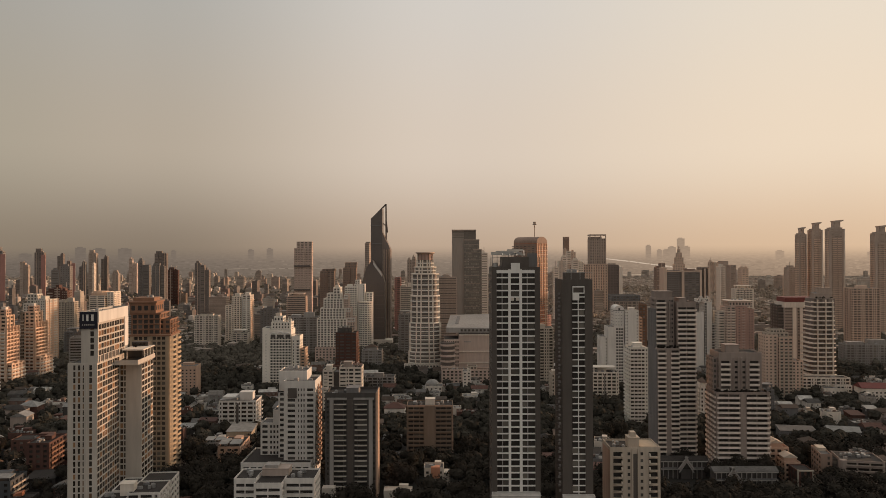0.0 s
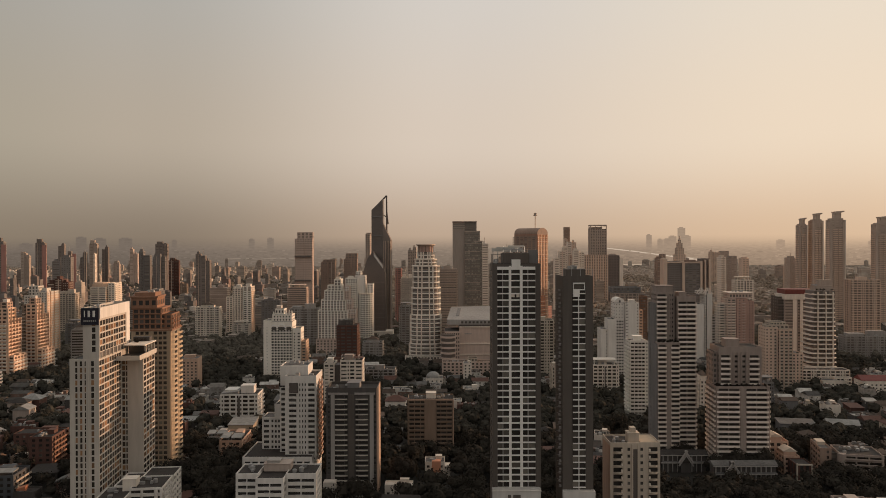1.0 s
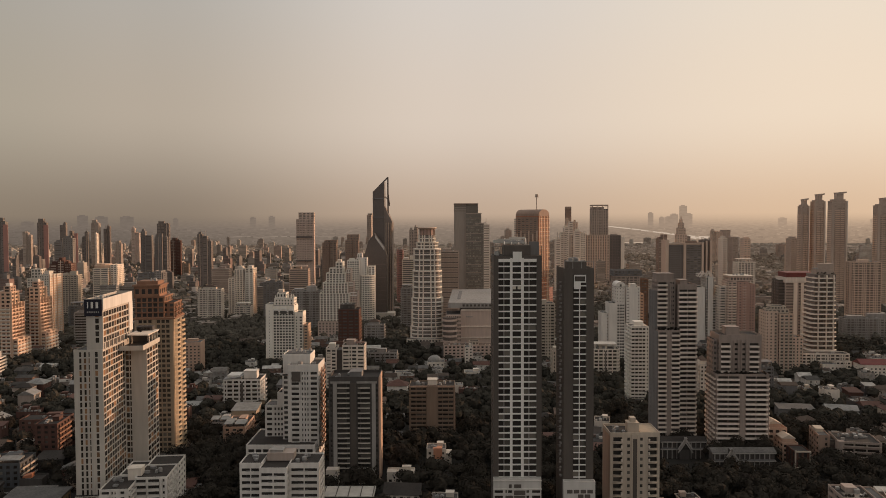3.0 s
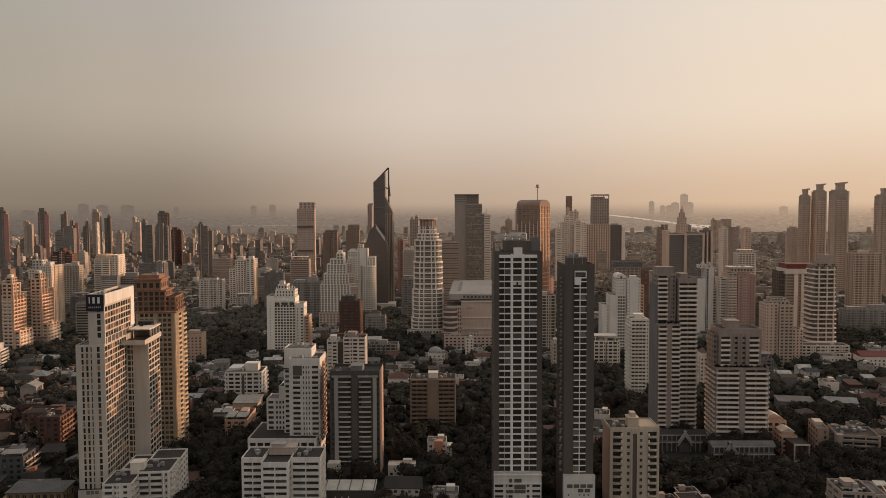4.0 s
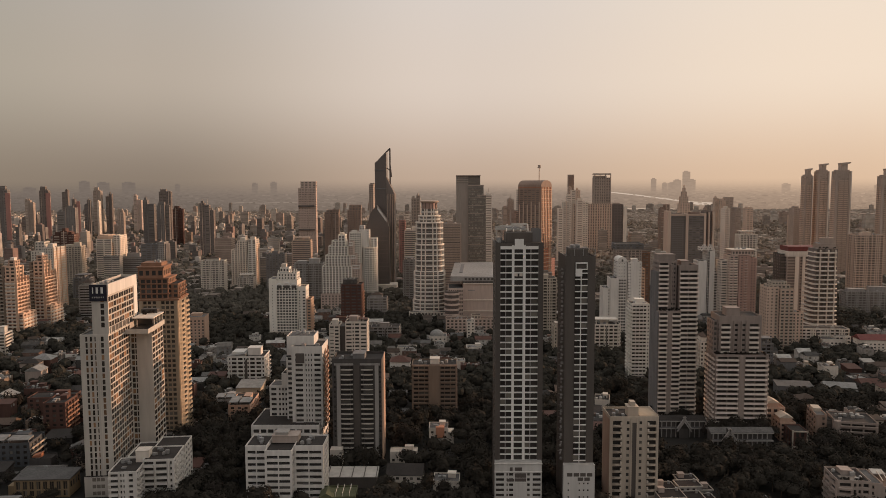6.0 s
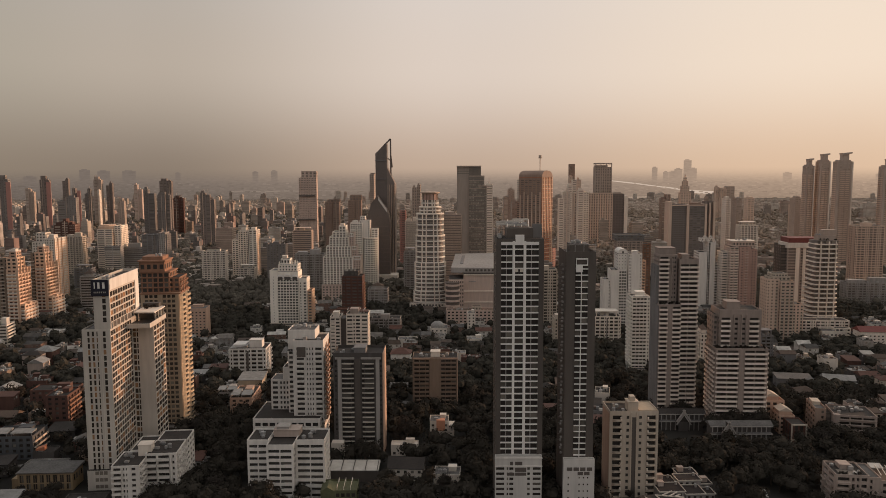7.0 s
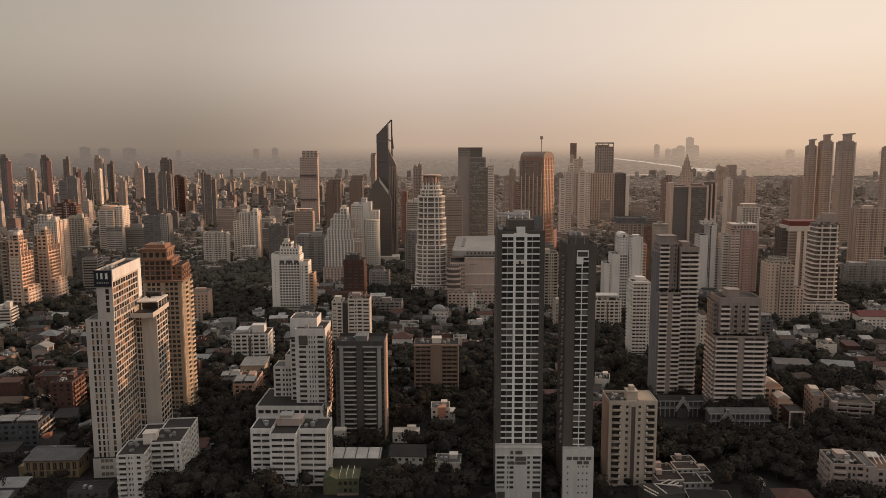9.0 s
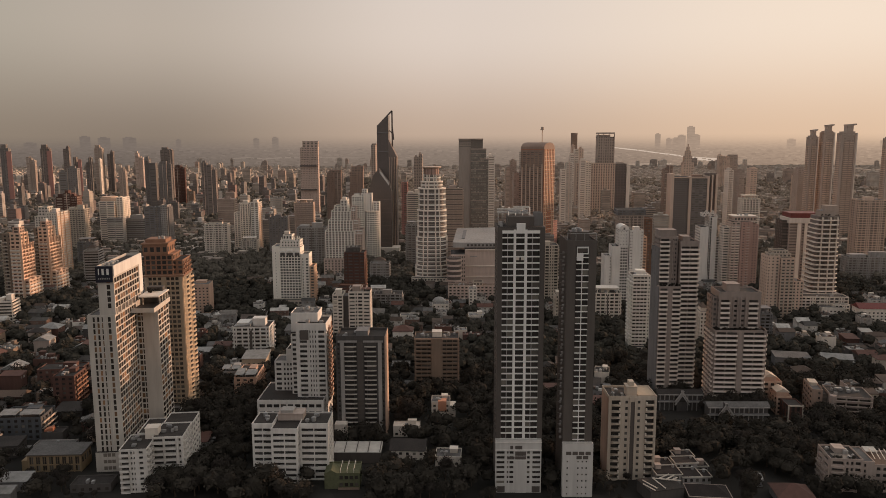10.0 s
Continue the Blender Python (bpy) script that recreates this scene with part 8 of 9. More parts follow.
def green_house():
    """Olive-green house with a tent of pale sheet over its terrace and brown-framed balconies."""
    root = thing("house", -64.0, 357.0, 2, "olive-green house with a sheet awning and brown balcony rails", "house")
    block(root, 0, 18, 0, 14, 0, 7.6, OLIVE, GLASS, 3.4, [(7.6, 9.4), (10.2, 12.0), (12.8, 14.6), (15.4, 17.2)], 3, 3, None, single="f", parapet=0.9, roof=OLIVE, recess=0.5)
    strips(root, (0, 18, 0, 14), "f", [(7.0, 17.8)], 1.2, 0.2, 7.6, 3.8, 1.0, BROWN)
    s = Shape()
    gable_roof(s, 0.4, 6.6, 0.4, 9, 7.8, 2.4, 0.5, "y")
    part("awning", s, OLIVE, root)
    for x in (8.0, 11.4, 14.8):
        s = Shape()
        s.box(x, x + 0.2, 1.0, 13, 9.6, 9.8), s.box(x, x + 0.2, 1.0, 1.2, 7.6, 9.6), s.box(x, x + 0.2, 12.8, 13.0, 7.6, 9.6)
        part("pergola_bar", s, OFFWHITE, root)


OLIVE = material("olive-green limewash", (0.125, 0.13, 0.072), (0.085, 0.088, 0.05), stain=0.15, grain=0.8)
green_house()
house(-33, 390, 19, 15, 6.5, -3, OFFWHITE, ROOF, "gable", "low house with a dark hipped roof and pale walls", 304)
house(-8, 384, 14, 12, 5.0, -3, OFFWHITE, PALEROOF, "flat", "small flat-roofed outbuilding with a pale wall", 305)
house(-34, 425, 16, 8, 6.0, 0, OFFWHITE, OFFWHITE, "flat", "narrow white house with columns", 306)
house(-44, 546, 13, 9, 6, 0, CHARCOAL, PALEROOF, "shed", "small hut with a bright metal roof", 307, windows=False)
house(-32, 508, 7, 6, 4, 0, CHARCOAL, PALEROOF, "shed", "small hut with a bright metal roof", 308, windows=False)


HALLYELLOW = material("faded ochre limewash", (0.31, 0.225, 0.135), (0.23, 0.168, 0.10), streak=1, stain=0.1)


def school_hall():
    """Yellow hall with tall paired windows between piers and a grey-green roof."""
    root = thing("school_hall", -226.5, 376.0, 3, "yellow-beige school hall with tall dark windows", "hall")
    s = Shape()
    s.box(0, 28, 0, 13, 0, 9.6), s.box(-4.4, 0, 2, 11, 0, 5.8)
    part("wall", s, HALLYELLOW, root)
    for k in range(8):
        for j in (0, 1):
            for z0, z1 in ((0.8, 3.6), (4.4, 8.4)):
                part("window", pane_mesh(0.85, z1 - z0, GLASS), GLASS, root, at=Matrix.Translation((0.9 + 3.45 * k + 1.05 * j, -0.04, z0)))
    for k in range(9):
        q = Shape()
        q.box(3.45 * k - 0.1, 3.45 * k + 0.5, -0.45, 0, 0, 9.4)
        part("pier", q, HALLYELLOW, root)
    q = Shape()
    q.box(0.6, 27.8, -0.3, 0, 3.8, 4.2)
    part("sill_band", q, HALLYELLOW, root)
    for k in range(4):
        part("window", pane_mesh(1.5, 3.0, GLASS), GLASS, root, at=Matrix.Translation((28.04, 1.5 + 3 * k, 4.6)) @ Matrix.Rotation(radians(90), 4, "Z"))
    s = Shape()
    s.prism([(-0.8, -0.8), (28.8, -0.8), (28.8, 13.8), (-0.8, 13.8)], 9.6, 9.8, top=[9.9, 9.9, 10.9, 10.9])
    part("roof", s, PALEROOF, root)
    s = Shape()
    s.box(-0.9, 28.9, -0.95, -0.8, 9.4, 10.0)
    part("eaves_board", s, CHARCOAL, root)


house(-229, 353, 14, 9, 5.2, 4, MIDGREY, METALROOF, "shed", "low grey house with a pale sheet roof", 361)
house(-224, 341, 8, 6, 5.0, 4, MIDGREY, METALROOF, "shed", "low lean-to with a pale sheet roof", 362)
house(-192, 352, 20, 11, 3.6, 6, DARKGREY, ROOF, "flat", "dim grey outbuilding behind garden trees", 363)
house(-236, 398, 22, 8, 5.0, 4, GREY, PALEROOF, "flat", "grey flat-roofed outbuilding behind the school hall", 364)
school_hall()
r_ = house(-240, 414, 12, 9, 6.0, 5, DARKGREY, ROOF, "flat", "dark low house with a bright orange awning", 322, windows=False)
s_ = Shape()
s_.prism([(1.5, 0.6), (6.5, 0.6), (6.5, 4.2), (1.5, 4.2)], 7.2, 7.4, top=[8.0, 9.4, 9.8, 8.4])
part("awning", s_, ORANGE, r_, "bright orange awning")


def apartment_house(x, y, w, d, h, rot, label, wall, rail, seed, sheets=False):
    """Small apartment house: punched fronts, balconies on the sunny side, a cluttered flat roof."""
    root = thing("apartment_house", x, y, rot, label, "apartment house")
    block(root, 0, w, 0, d, 0, h, wall, GLASS, 3.1, even(w, max(2, int(w / 4)), 0.5, 0.6), even(d, max(3, int(d / 5)), 0.6, 0.6), 3, None, single="f", parapet=0.9, roof=ROOF, recess=0.6,
          balcony={"r": ([(0.6, d * 0.48), (d * 0.52, d - 0.6)], 1.3, 1.0, rail)}, joined_balconies=True)
    roof_box(root, w * 0.5, w * 0.8, d * 0.5, d * 0.8, h, h + 2.6, wall, "stair_head")
    roof_clutter(root, w * 0.1, w * 0.9, d * 0.08, d * 0.45, h + 0.1, seed, 3)
    if sheets:
        for u0, u1, v0, v1 in ((0.3, w * 0.42, 0.6, d * 0.45), (w * 0.5, w - 0.4, 0.6, d * 0.35)):
            q = Shape()
            q.prism([(u0, v0), (u1, v0), (u1, v1), (u0, v1)], h + 2.3, h + 2.4, top=[h + 2.5, h + 2.5, h + 3.4, h + 3.4])
            part("roof_sheet", q, METALROOF, root)
            for c in (u0 + 0.3, u1 - 0.5):
                q = Shape()
                q.box(c, c + 0.2, v0 + 0.3, v0 + 0.5, h, h + 2.4), q.box(c, c + 0.2, v1 - 0.5, v1 - 0.3, h, h + 3.0)
                part("sheet_post", q, STEEL, root)


SLATEBLUE = material("slate-blue render", (0.105, 0.11, 0.118), (0.075, 0.078, 0.083), streak=1)
apartment_house(-268, 418, 25, 20, 13.2, 5, "slate-grey works building with pale roof sheets", SLATEBLUE, CREAM, 310, True)
apartment_house(-283, 392, 22, 18, 9.9, 5, "dark grey workshop with pale roof sheets", SLATEBLUE, GREY, 320, True)
apartment_house(-262, 470, 14, 20, 22, 5, "red-brown apartment house with terracotta balconies", BRICKRED, TERRA, 311)
apartment_house(-238, 520, 16, 16, 18, 5, "red-brown apartment house with terracotta balconies", BRICKRED, TERRA, 312)
apartment_house(-292, 505, 30, 16, 15.5, 5, "dark red-brown terrace of flats with flat roof", BRICKRED, TERRA, 321)
house(-214, 452, 12, 14, 34, 5, GREY, ROOF, "flat", "grey slim apartment house beside the hotel", 313)
house(-290, 640, 30, 16, 12, 5, OFFWHITE, PALEROOF, "shed", "white warehouse with a pale sloping roof", 314)
house(-250, 585, 26, 18, 9, 5, GREY, PALEROOF, "hip", "white hall with a pale hipped roof", 315)
apartment_house(-150, 497, 15, 30, 12.5, 3, "orange-walled town house with railed terraces and sheet roofs", PEACH, TERRA, 316, True)
apartment_house(-166, 520, 14, 18, 9.6, 3, "grey town house with a cluttered roof terrace", GREY, GREY, 323, True)
house(-158, 545, 18, 20, 12, 3, SAND, METALROOF, "shed", "sandy town house with a sloping roof", 317)
house(-142, 622, 22, 18, 14, 2, MIDGREY, PALEROOF, "shed", "grey house with a shed roof", 318)
house(-280, 742, 34, 20, 30, 6, PEACH, PALEROOF, "flat", "peach apartment house with sunlit side", 319, name="apartment_block", category="apartment block")


def temple_hall(x, y, w, rot, peak, roof):
    """Two-storey hall: a colonnaded gallery above a plain lower floor, and a porch gable of crossed beams."""
    root = thing("temple_hall", x, y, rot, "dark grey hall with colonnade and crossed gable beams", "hall")
    H = 11.0
    s = Shape()
    s.box(0, w, 0, 7.5, 0, H)
    part("wall", s, DARKGREY, root)
    s = Shape()
    gable_roof(s, 0, w, 0, 7.5, H, 2.2, 1.0)
    part("roof", s, roof, root)
    for k in range(int(w / 3)):
        q = Shape()
        q.box(k * 3 + 0.6, k * 3 + 1.1, -0.8, -0.2, 0, H - 0.5)
        part("column", q, GREY, root)
    for z in (5.6, H - 0.6):
        s = Shape()
        s.box(-0.6, w + 0.6, -1.3, -0.2, z, z + 0.6)
        part("eaves_beam", s, GREY, root)
    s = Shape()
    s.box(0.2, w - 0.2, -0.95, -0.8, 6.2, 7.1)
    part("gallery_rail", s, MIDGREY, root)
    m = w * peak
    for sgn in (-1, 1):
        for drop, r in ((0, 0.5), (1.9, 0.36)):
            q = Shape()
            q.beam((m + sgn * 4.6, -3.2, 6.4 - drop), (m - sgn * 0.7, -3.2, 14.2 - drop), r)
            part("gable_beam", q, GREY, root)
    s = Shape()
    gable_roof(s, m - 4.2, m + 4.2, -3.0, 4, 6.6, 6.4, 0.2, "y")
    part("porch_roof", s, ROOF, root)
    s = Shape()
    s.box(m - 3.2, m + 3.2, -2.4, 0, 0, 6.6)
    part("porch", s, DARKGREY, root)


temple_hall(137, 470, 28, -1, 0.52, ROOF)
temple_hall(161.5, 446, 37, 0, 0.27, PALEROOF)


def orange_houses():
    root = thing("house", 207.0, 470.0, -4, "orange-lit town house with gabled roof pavilions", "house")
    block(root, 0, 12, 6, 22, 0, 17, PEACH, GLASS, 3.2, 3, 3, 3, single="f", parapet=0.8, roof=TERRA)
    block(root, 4, 13.5, -8, 6, 0, 11.5, PEACH, GLASS, 3.2, 2, 3, 3, single="f", parapet=0.8, roof=TERRA)
    for x0, x1, y0, y1, z in ((1, 9, 9, 18, 17), (5, 12.5, -5, 4, 11.5)):
        s = Shape()
        s.box(x0, x1, y0, y1, z, z + 2.6)
        part("pavilion", s, PEACH, root)
        s = Shape()
        gable_roof(s, x0, x1, y0, y1, z + 2.6, 2.4, 0.5, "y")
        part("pavilion_roof", s, CREAM, root)
    low = (6, 15.5, -22, -8.5)
    block(root, *low, 0, 10.5, BRICKRED, SHADEGLASS, 3.4, [(2.2, 4.2), (5.4, 7.4)], 3, 3, single="f", parapet=0.8, roof=ROOF, sill=0.1, head=0.95)
    piers(root, low, "f", [(0, 0.8), (8.7, 9.5)], 0.4, 0, 11.6, CREAM, "pilaster")
    s = Shape()
    s.box(6, 15.5, -22.5, -22, 1.0, 1.6), s.box(6, 15.5, -22.5, -22, 10.6, 11.4)
    part("band", s, CREAM, root)


orange_houses()


def right_office():
    root = thing("office_block", 231.0, 456.0, -12, "pale office block with open gallery floors and a rounded corner", "office block")
    block(root, 0, 6.5, 4, 26, 0, 16.8, TOWERBROWN, GLASS, 3.6, [(3.8, 5.2)], 3, 4, single="fl", parapet=0.9, roof=PALEROOF)
    block(root, 6.5, 10, 6, 24, 0, 14.0, CHARCOAL, GREENGLASS, 3.4, [(0.5, 3.0)], None, None, single="f", parapet=0.6, roof=ROOF, recess=0.3)
    block(root, 10, 34, -2, 20, 0, 15.2, MAUVEGREY, GLASS, 3.3, [(2.4, 8.6), (9.2, 15.6), (16.2, 22.8)], 3, 3, single="f", parapet=0.9, roof=ROOF, sill=0.22, head=0.86, recess=1.4)
    for k in range(4):
        s = Shape()
        s.box(11.6, 33.4, -2.8, -2, 3.3 * k + 3.0, 3.3 * k + 3.7)
        part("gallery_edge", s, ROSEGREY, root)
    s = Shape()
    s.prism(ring(2.2, 14, 11.2, -0.8), 0, 16.0)
    part("rounded_corner", s, MAUVEGREY, root)
    roof_clutter(root, 12, 32, 0, 18, 15.4, 331, 10)
    roof_box(root, 1, 5.5, 14, 22, 16.8, 18.8, CREAM)


right_office()


def terrace_flats():
    """White terraced house: a rounded corner of balconies, a lower wing, roof terraces with pergolas."""
    root = thing("apartment_block", 191.5, 356.0, -7, "off-white terraced apartment house with pergolas and rounded balconies", "apartment block")
    w = 15.5
    block(root, 0, w, 0, 18, 0, 16.4, ROSEGREY, SHADEGLASS, 3.1, [(1.0, 6.4), (7.6, 8.8), (9.8, 11.0), (12.0, 14.6)], even(18, 3, 0.5), [(1.5, 7), (9, 15)], single="fl", parapet=1.0, roof=ROOF, recess=1.0, sill=0.3, head=0.84)
    arc = [(0.4, 0)] + [(3.7 - 3.2 * math.cos(math.pi * k / 10), -1.6 * math.sin(math.pi * k / 10) ** 0.6) for k in range(1, 10)] + [(7.0, 0)]
    q = Shape()
    q.prism(arc, 0, 0.95)
    bow = q.mesh("balcony", ROSEGREY)
    for k in range(5):
        part("balcony", bow, ROSEGREY, root, at=Matrix.Translation((0, 0, 3.1 * k + 0.3)))
    strips(root, (0, w, 0, 18), "l", [(1.2, 7.4), (8.6, 15.4)], 1.1, 0.3, 15.5, 3.1, 0.95, ROSEGREY)
    strips(root, (0, w, 0, 18), "f", [(11.6, 15.0)], 0.8, 0.3, 15.5, 3.1, 0.95, ROSEGREY)
    block(root, w, w + 6, 1, 20, 0, 15.4, ROSEGREY, SHADEGLASS, 3.1, [(1.0, 2.0)], 4, None, single="f", parapet=0.8, roof=PALEROOF, recess=0.6)
    block(root, w + 6, w + 26, 1.5, 20, 0, 13.6, ROSEGREY, SHADEGLASS, 3.1, even(20, 6, 0.62, 0.6), 4, None, single="f", parapet=1.0, roof=TILEROOF, recess=0.8, sill=0.3, head=0.84)
    roof_box(root, 5, 10, 9, 15, 16.4, 18.8, ROSEGREY)
    s = Shape()
    s.box(2.6, 11.5, 2.0, 8.0, 16.6, 16.8)
    part("roof_garden", s, GREENGLASS, root, "green-grey roof terrace floor")
    shrub_row(root, 2.6, 12, 1.2, 2.0, 16.6, 342, 9)
    roof_clutter(root, 1, w - 2, 1, 16, 16.6, 341, 5)
    for k in range(4):
        q = Shape()
        q.beam((w + 8 + 2.4 * k, 6, 15.6), (w + 9 + 2.4 * k, 16, 17.0), 0.16)
        part("pergola_beam", q, OFFWHITE, root)
    q = Shape()
    q.prism([(w + 6.5, 14), (w + 12.5, 14), (w + 12.5, 19), (w + 6.5, 19)], 15.8, 16.0, top=[16.2, 16.2, 16.9, 16.9])
    part("roof_sheet", q, PALEMETAL, root)


terrace_flats()


VILLAROOF = material("dark maroon roof felt", (0.036, 0.029, 0.027), (0.022, 0.018, 0.017), stain=0.2, grain=1.0, rough=0.95)


def edged_villa(x, y, rot, wings, label):
    """Low villa of flat dark roofs, each rimmed by a white kerb, with windows to the street, a stair head and tanks."""
    root = thing("house", x, y, rot, label, "house", "villas with white roof edges")
    for k, (x0, x1, y0, y1, z) in enumerate(wings):
        s = Shape()
        s.box(x0, x1, y0, y1, 0, z)
        part("wall", s, GREY, root)
        s = Shape()
        s.box(x0 - 0.4, x1 + 0.4, y0 - 0.4, y1 + 0.4, z, z + 0.2)
        part("roof", s, VILLAROOF, root)
        s = Shape()
        s.rim(x0 - 0.6, x1 + 0.6, y0 - 0.6, y1 + 0.6, 0.3, z + 0.02, z + 0.6)
        part("roof_edge", s, HOTEL, root)
        for j in range(max(2, int((x1 - x0) / 3))):
            part("window", pane_mesh(1.4, 1.6, GLASS), GLASS, root, at=Matrix.Translation((x0 + 0.8 + 3 * j, y0 - 0.04, z - 2.4)))
        if k % 2 == 0:
            s = Shape()
            s.box(x0 + 1.0, x0 + 4.0, y1 - 4.0, y1 - 1.2, z + 0.2, z + 2.4), s.box(x0 + 0.8, x0 + 4.2, y1 - 4.2, y1 - 1.0, z + 2.4, z + 2.6)
            part("stair_head", s, ROSEGREY, root)
        s = Shape()
        s.prism(ring(0.7, 10, x1 - 1.6, y1 - 1.8), z + 0.2, z + 1.7)
        part("water_tank", s, STEEL, root)


edged_villa(106, 359.5, 3, ((0, 12.5, 0, 10.5, 6.5), (12.9, 22.5, -1.0, 9.5, 5.4), (3, 12, 11.8, 20.5, 6.0), (13.4, 25, 11.0, 19, 7.4), (17, 27, 21.5, 29, 6.4), (23.2, 28.5, 1.5, 9, 4.2), (25.6, 31, 12, 18, 5.0)), "dark villa in stepped wings with pale roof edges")
r_ = house(117, 341, 19, 12.5, 4.6, -6, DARKGREY, VILLAROOF, "hip", "low villa with a dark round-shouldered roof", 342)
s_ = Shape()
s_.rim(-0.9, 19.9, -0.9, 13.4, 0.3, 4.5, 4.85)
part("roof_edge", s_, ROSEGREY, r_)
house(159.5, 340, 17, 15, 4.5, -6, MIDGREY, BRICKRED, "hip", "low house with a faded red hipped roof", 343)
house(152.5, 361, 7.5, 6, 3.6, -8, MIDGREY, METALROOF, "shed", "small pavilion with a bright roof", 344, windows=False)


def roof_pergola_house():
    root = thing("house", 98.0, 342.0, 14, "low house with slanting white roof beams", "house")
    s = Shape()
    s.box(0, 18, 0, 14, 0, 6)
    part("wall", s, DARKGREY, root)
    s = Shape()
    s.box(-0.3, 18.3, -0.3, 14.3, 6, 6.3)
    part("roof", s, ROOF, root)
    for a, b in (((8, 13, 6.4), (18, 3, 8.5)), ((8, 13, 6.4), (8.5, 1, 6.6)), ((10, 10.5, 7), (16.5, 12, 8)), ((12.5, 8, 7.4), (18, 9.5, 8.4)), ((14.5, 6, 7.9), (18.2, 6.6, 8.5)), ((2, 12, 6.4), (4.5, 2, 6.6)), ((0.2, 8, 6.5), (2.5, 0.2, 6.5))):
        q = Shape()
        q.beam(a, b, 0.22)
        part("roof_beam", q, OFFWHITE, root)


roof_pergola_house()
house(255, 566, 26, 14, 7, -10, MIDGREY, PALEROOF, "shed", "low workshop with a pale shed roof", 346, windows=False)
house(288, 560, 22, 12, 8, -14, GREY, METALROOF, "gable", "white villa with a pale metal roof", 347)
house(215, 560, 20, 14, 7, -4, MIDGREY, METALROOF, "shed", "grey depot with a bright roof", 348, windows=False)
house(392, 700, 30, 16, 15, -5, OFFWHITE, REDROOF, "gable", "white town hall with a red roof", 349)
house(366, 720, 22, 14, 11, -5, OFFWHITE, PALEROOF, "flat", "white low office with flat roof", 350)
house(-18, 742, 17, 18, 10, 0, OFFWHITE, PALEROOF, "flat", "white villa with pillared front below a pale dome", 351)


def dome_roof():
    root = thing("dome", -11, 752.0, 0, "pale grey dome above a villa roof", "dome", z=10.1)
    s = Shape()
    n = 16
    for j in range(5):
        a0, a1 = j * math.pi / 10, (j + 1) * math.pi / 10
        p, q = ring(7.2 * math.cos(a0), n), ring(max(0.01, 7.2 * math.cos(a1)), n)
        for k in range(n):
            i = (k + 1) % n
            s.face((*p[k], 6 * math.sin(a0)), (*p[i], 6 * math.sin(a0)), (*q[i], 6 * math.sin(a1)), (*q[k], 6 * math.sin(a1)))
    part("shell", s, METALROOF, root)


dome_roof()
house(-48, 700, 18, 12, 8, 0, OFFWHITE, PALEROOF, "flat", "white modern villa in trees", 352)
house(18, 705, 16, 14, 7, 0, OFFWHITE, METALROOF, "flat", "white villa with a glazed front", 353)
house(20, 760, 8, 12, 22, 0, OFFWHITE, PALEROOF, "flat", "white slim house with a stair tower", 354)

# ---- the city between: houses and trees by chance, off the footprints above ----
TAKEN = []
for ob in list(scene.objects):
    if ob.parent and ob.type == "MESH" and not ob.parent.parent and ob.name.split(".")[0] in ("wall", "shaft", "core", "podium", "wedge", "glazing", "porch"):
        m = ob.parent.matrix_basis @ ob.matrix_basis
        pts = [m @ Vector(c) for c in ob.bound_box]
        if min(p.z for p in pts) < 12:
            TAKEN.append((min(p.x for p in pts) - 2, max(p.x for p in pts) + 2, min(p.y for p in pts) - 2, max(p.y for p in pts) + 2))
FEET = list(TAKEN)
TAKEN.append((12, 112, 325, 351))
TAKEN.append((130, 212, 436, 470))
TAKEN.append((-15, 4, 438, 458))
TAKEN.append((-202, -166, 338, 378))
TAKEN.append((-68, -42, 340, 360))
TAKEN.append((-172, -152, 338, 353))
TAKEN.append((78, 112, 338, 369))
TAKEN.append((-70, -36, 376, 402))
TAKEN.append((-34, -8, 380, 392))
TAKEN.append((-235, -196, 352, 374))
BINS = {}
for t_ in TAKEN:
    for i in range(int(t_[0] // 40), int(t_[1] // 40) + 1):
        for j in range(int(t_[2] // 40), int(t_[3] // 40) + 1):
            BINS.setdefault((i, j), []).append(t_)


def free(x, y, r):
    for i in range(int((x - r) // 40), int((x + r) // 40) + 1):
        for j in range(int((y - r) // 40), int((y + r) // 40) + 1):
            for a, b, c, d in BINS.get((i, j), ()):
                if a - r < x < b + r and c - r < y < d + r:
                    return False
    return True


def take(x0, x1, y0, y1):
    t_ = (x0, x1, y0, y1)
    for i in range(int(x0 // 40), int(x1 // 40) + 1):
        for j in range(int(y0 // 40), int(y1 // 40) + 1):
            BINS.setdefault((i, j), []).append(t_)


def batch_boxes(name, rows, mat, parent=None, label="", category=""):
    """Many plain blocks in one mesh. rows: x, y, w, d, z0, z1, turn."""
    a = np.array(rows, float)
    base = np.array([(-.5, -.5, 0), (.5, -.5, 0), (.5, .5, 0), (-.5, .5, 0), (-.5, -.5, 1), (.5, -.5, 1), (.5, .5, 1), (-.5, .5, 1)])
    faces = np.array([(4, 5, 6, 7), (0, 1, 5, 4), (1, 2, 6, 5), (2, 3, 7, 6), (3, 0, 4, 7)])
    n = len(a)
    lx, ly = base[None, :, 0] * a[:, 2, None], base[None, :, 1] * a[:, 3, None]
    c, s = np.cos(a[:, 6])[:, None], np.sin(a[:, 6])[:, None]
    v = np.stack([a[:, 0, None] + c * lx - s * ly, a[:, 1, None] + s * lx + c * ly, a[:, 4, None] + base[None, :, 2] * (a[:, 5] - a[:, 4])[:, None]], -1).reshape(-1, 3)
    return quads(name, v, (faces[None] + 8 * np.arange(n)[:, None, None]).reshape(-1, 4), mat, label, category)


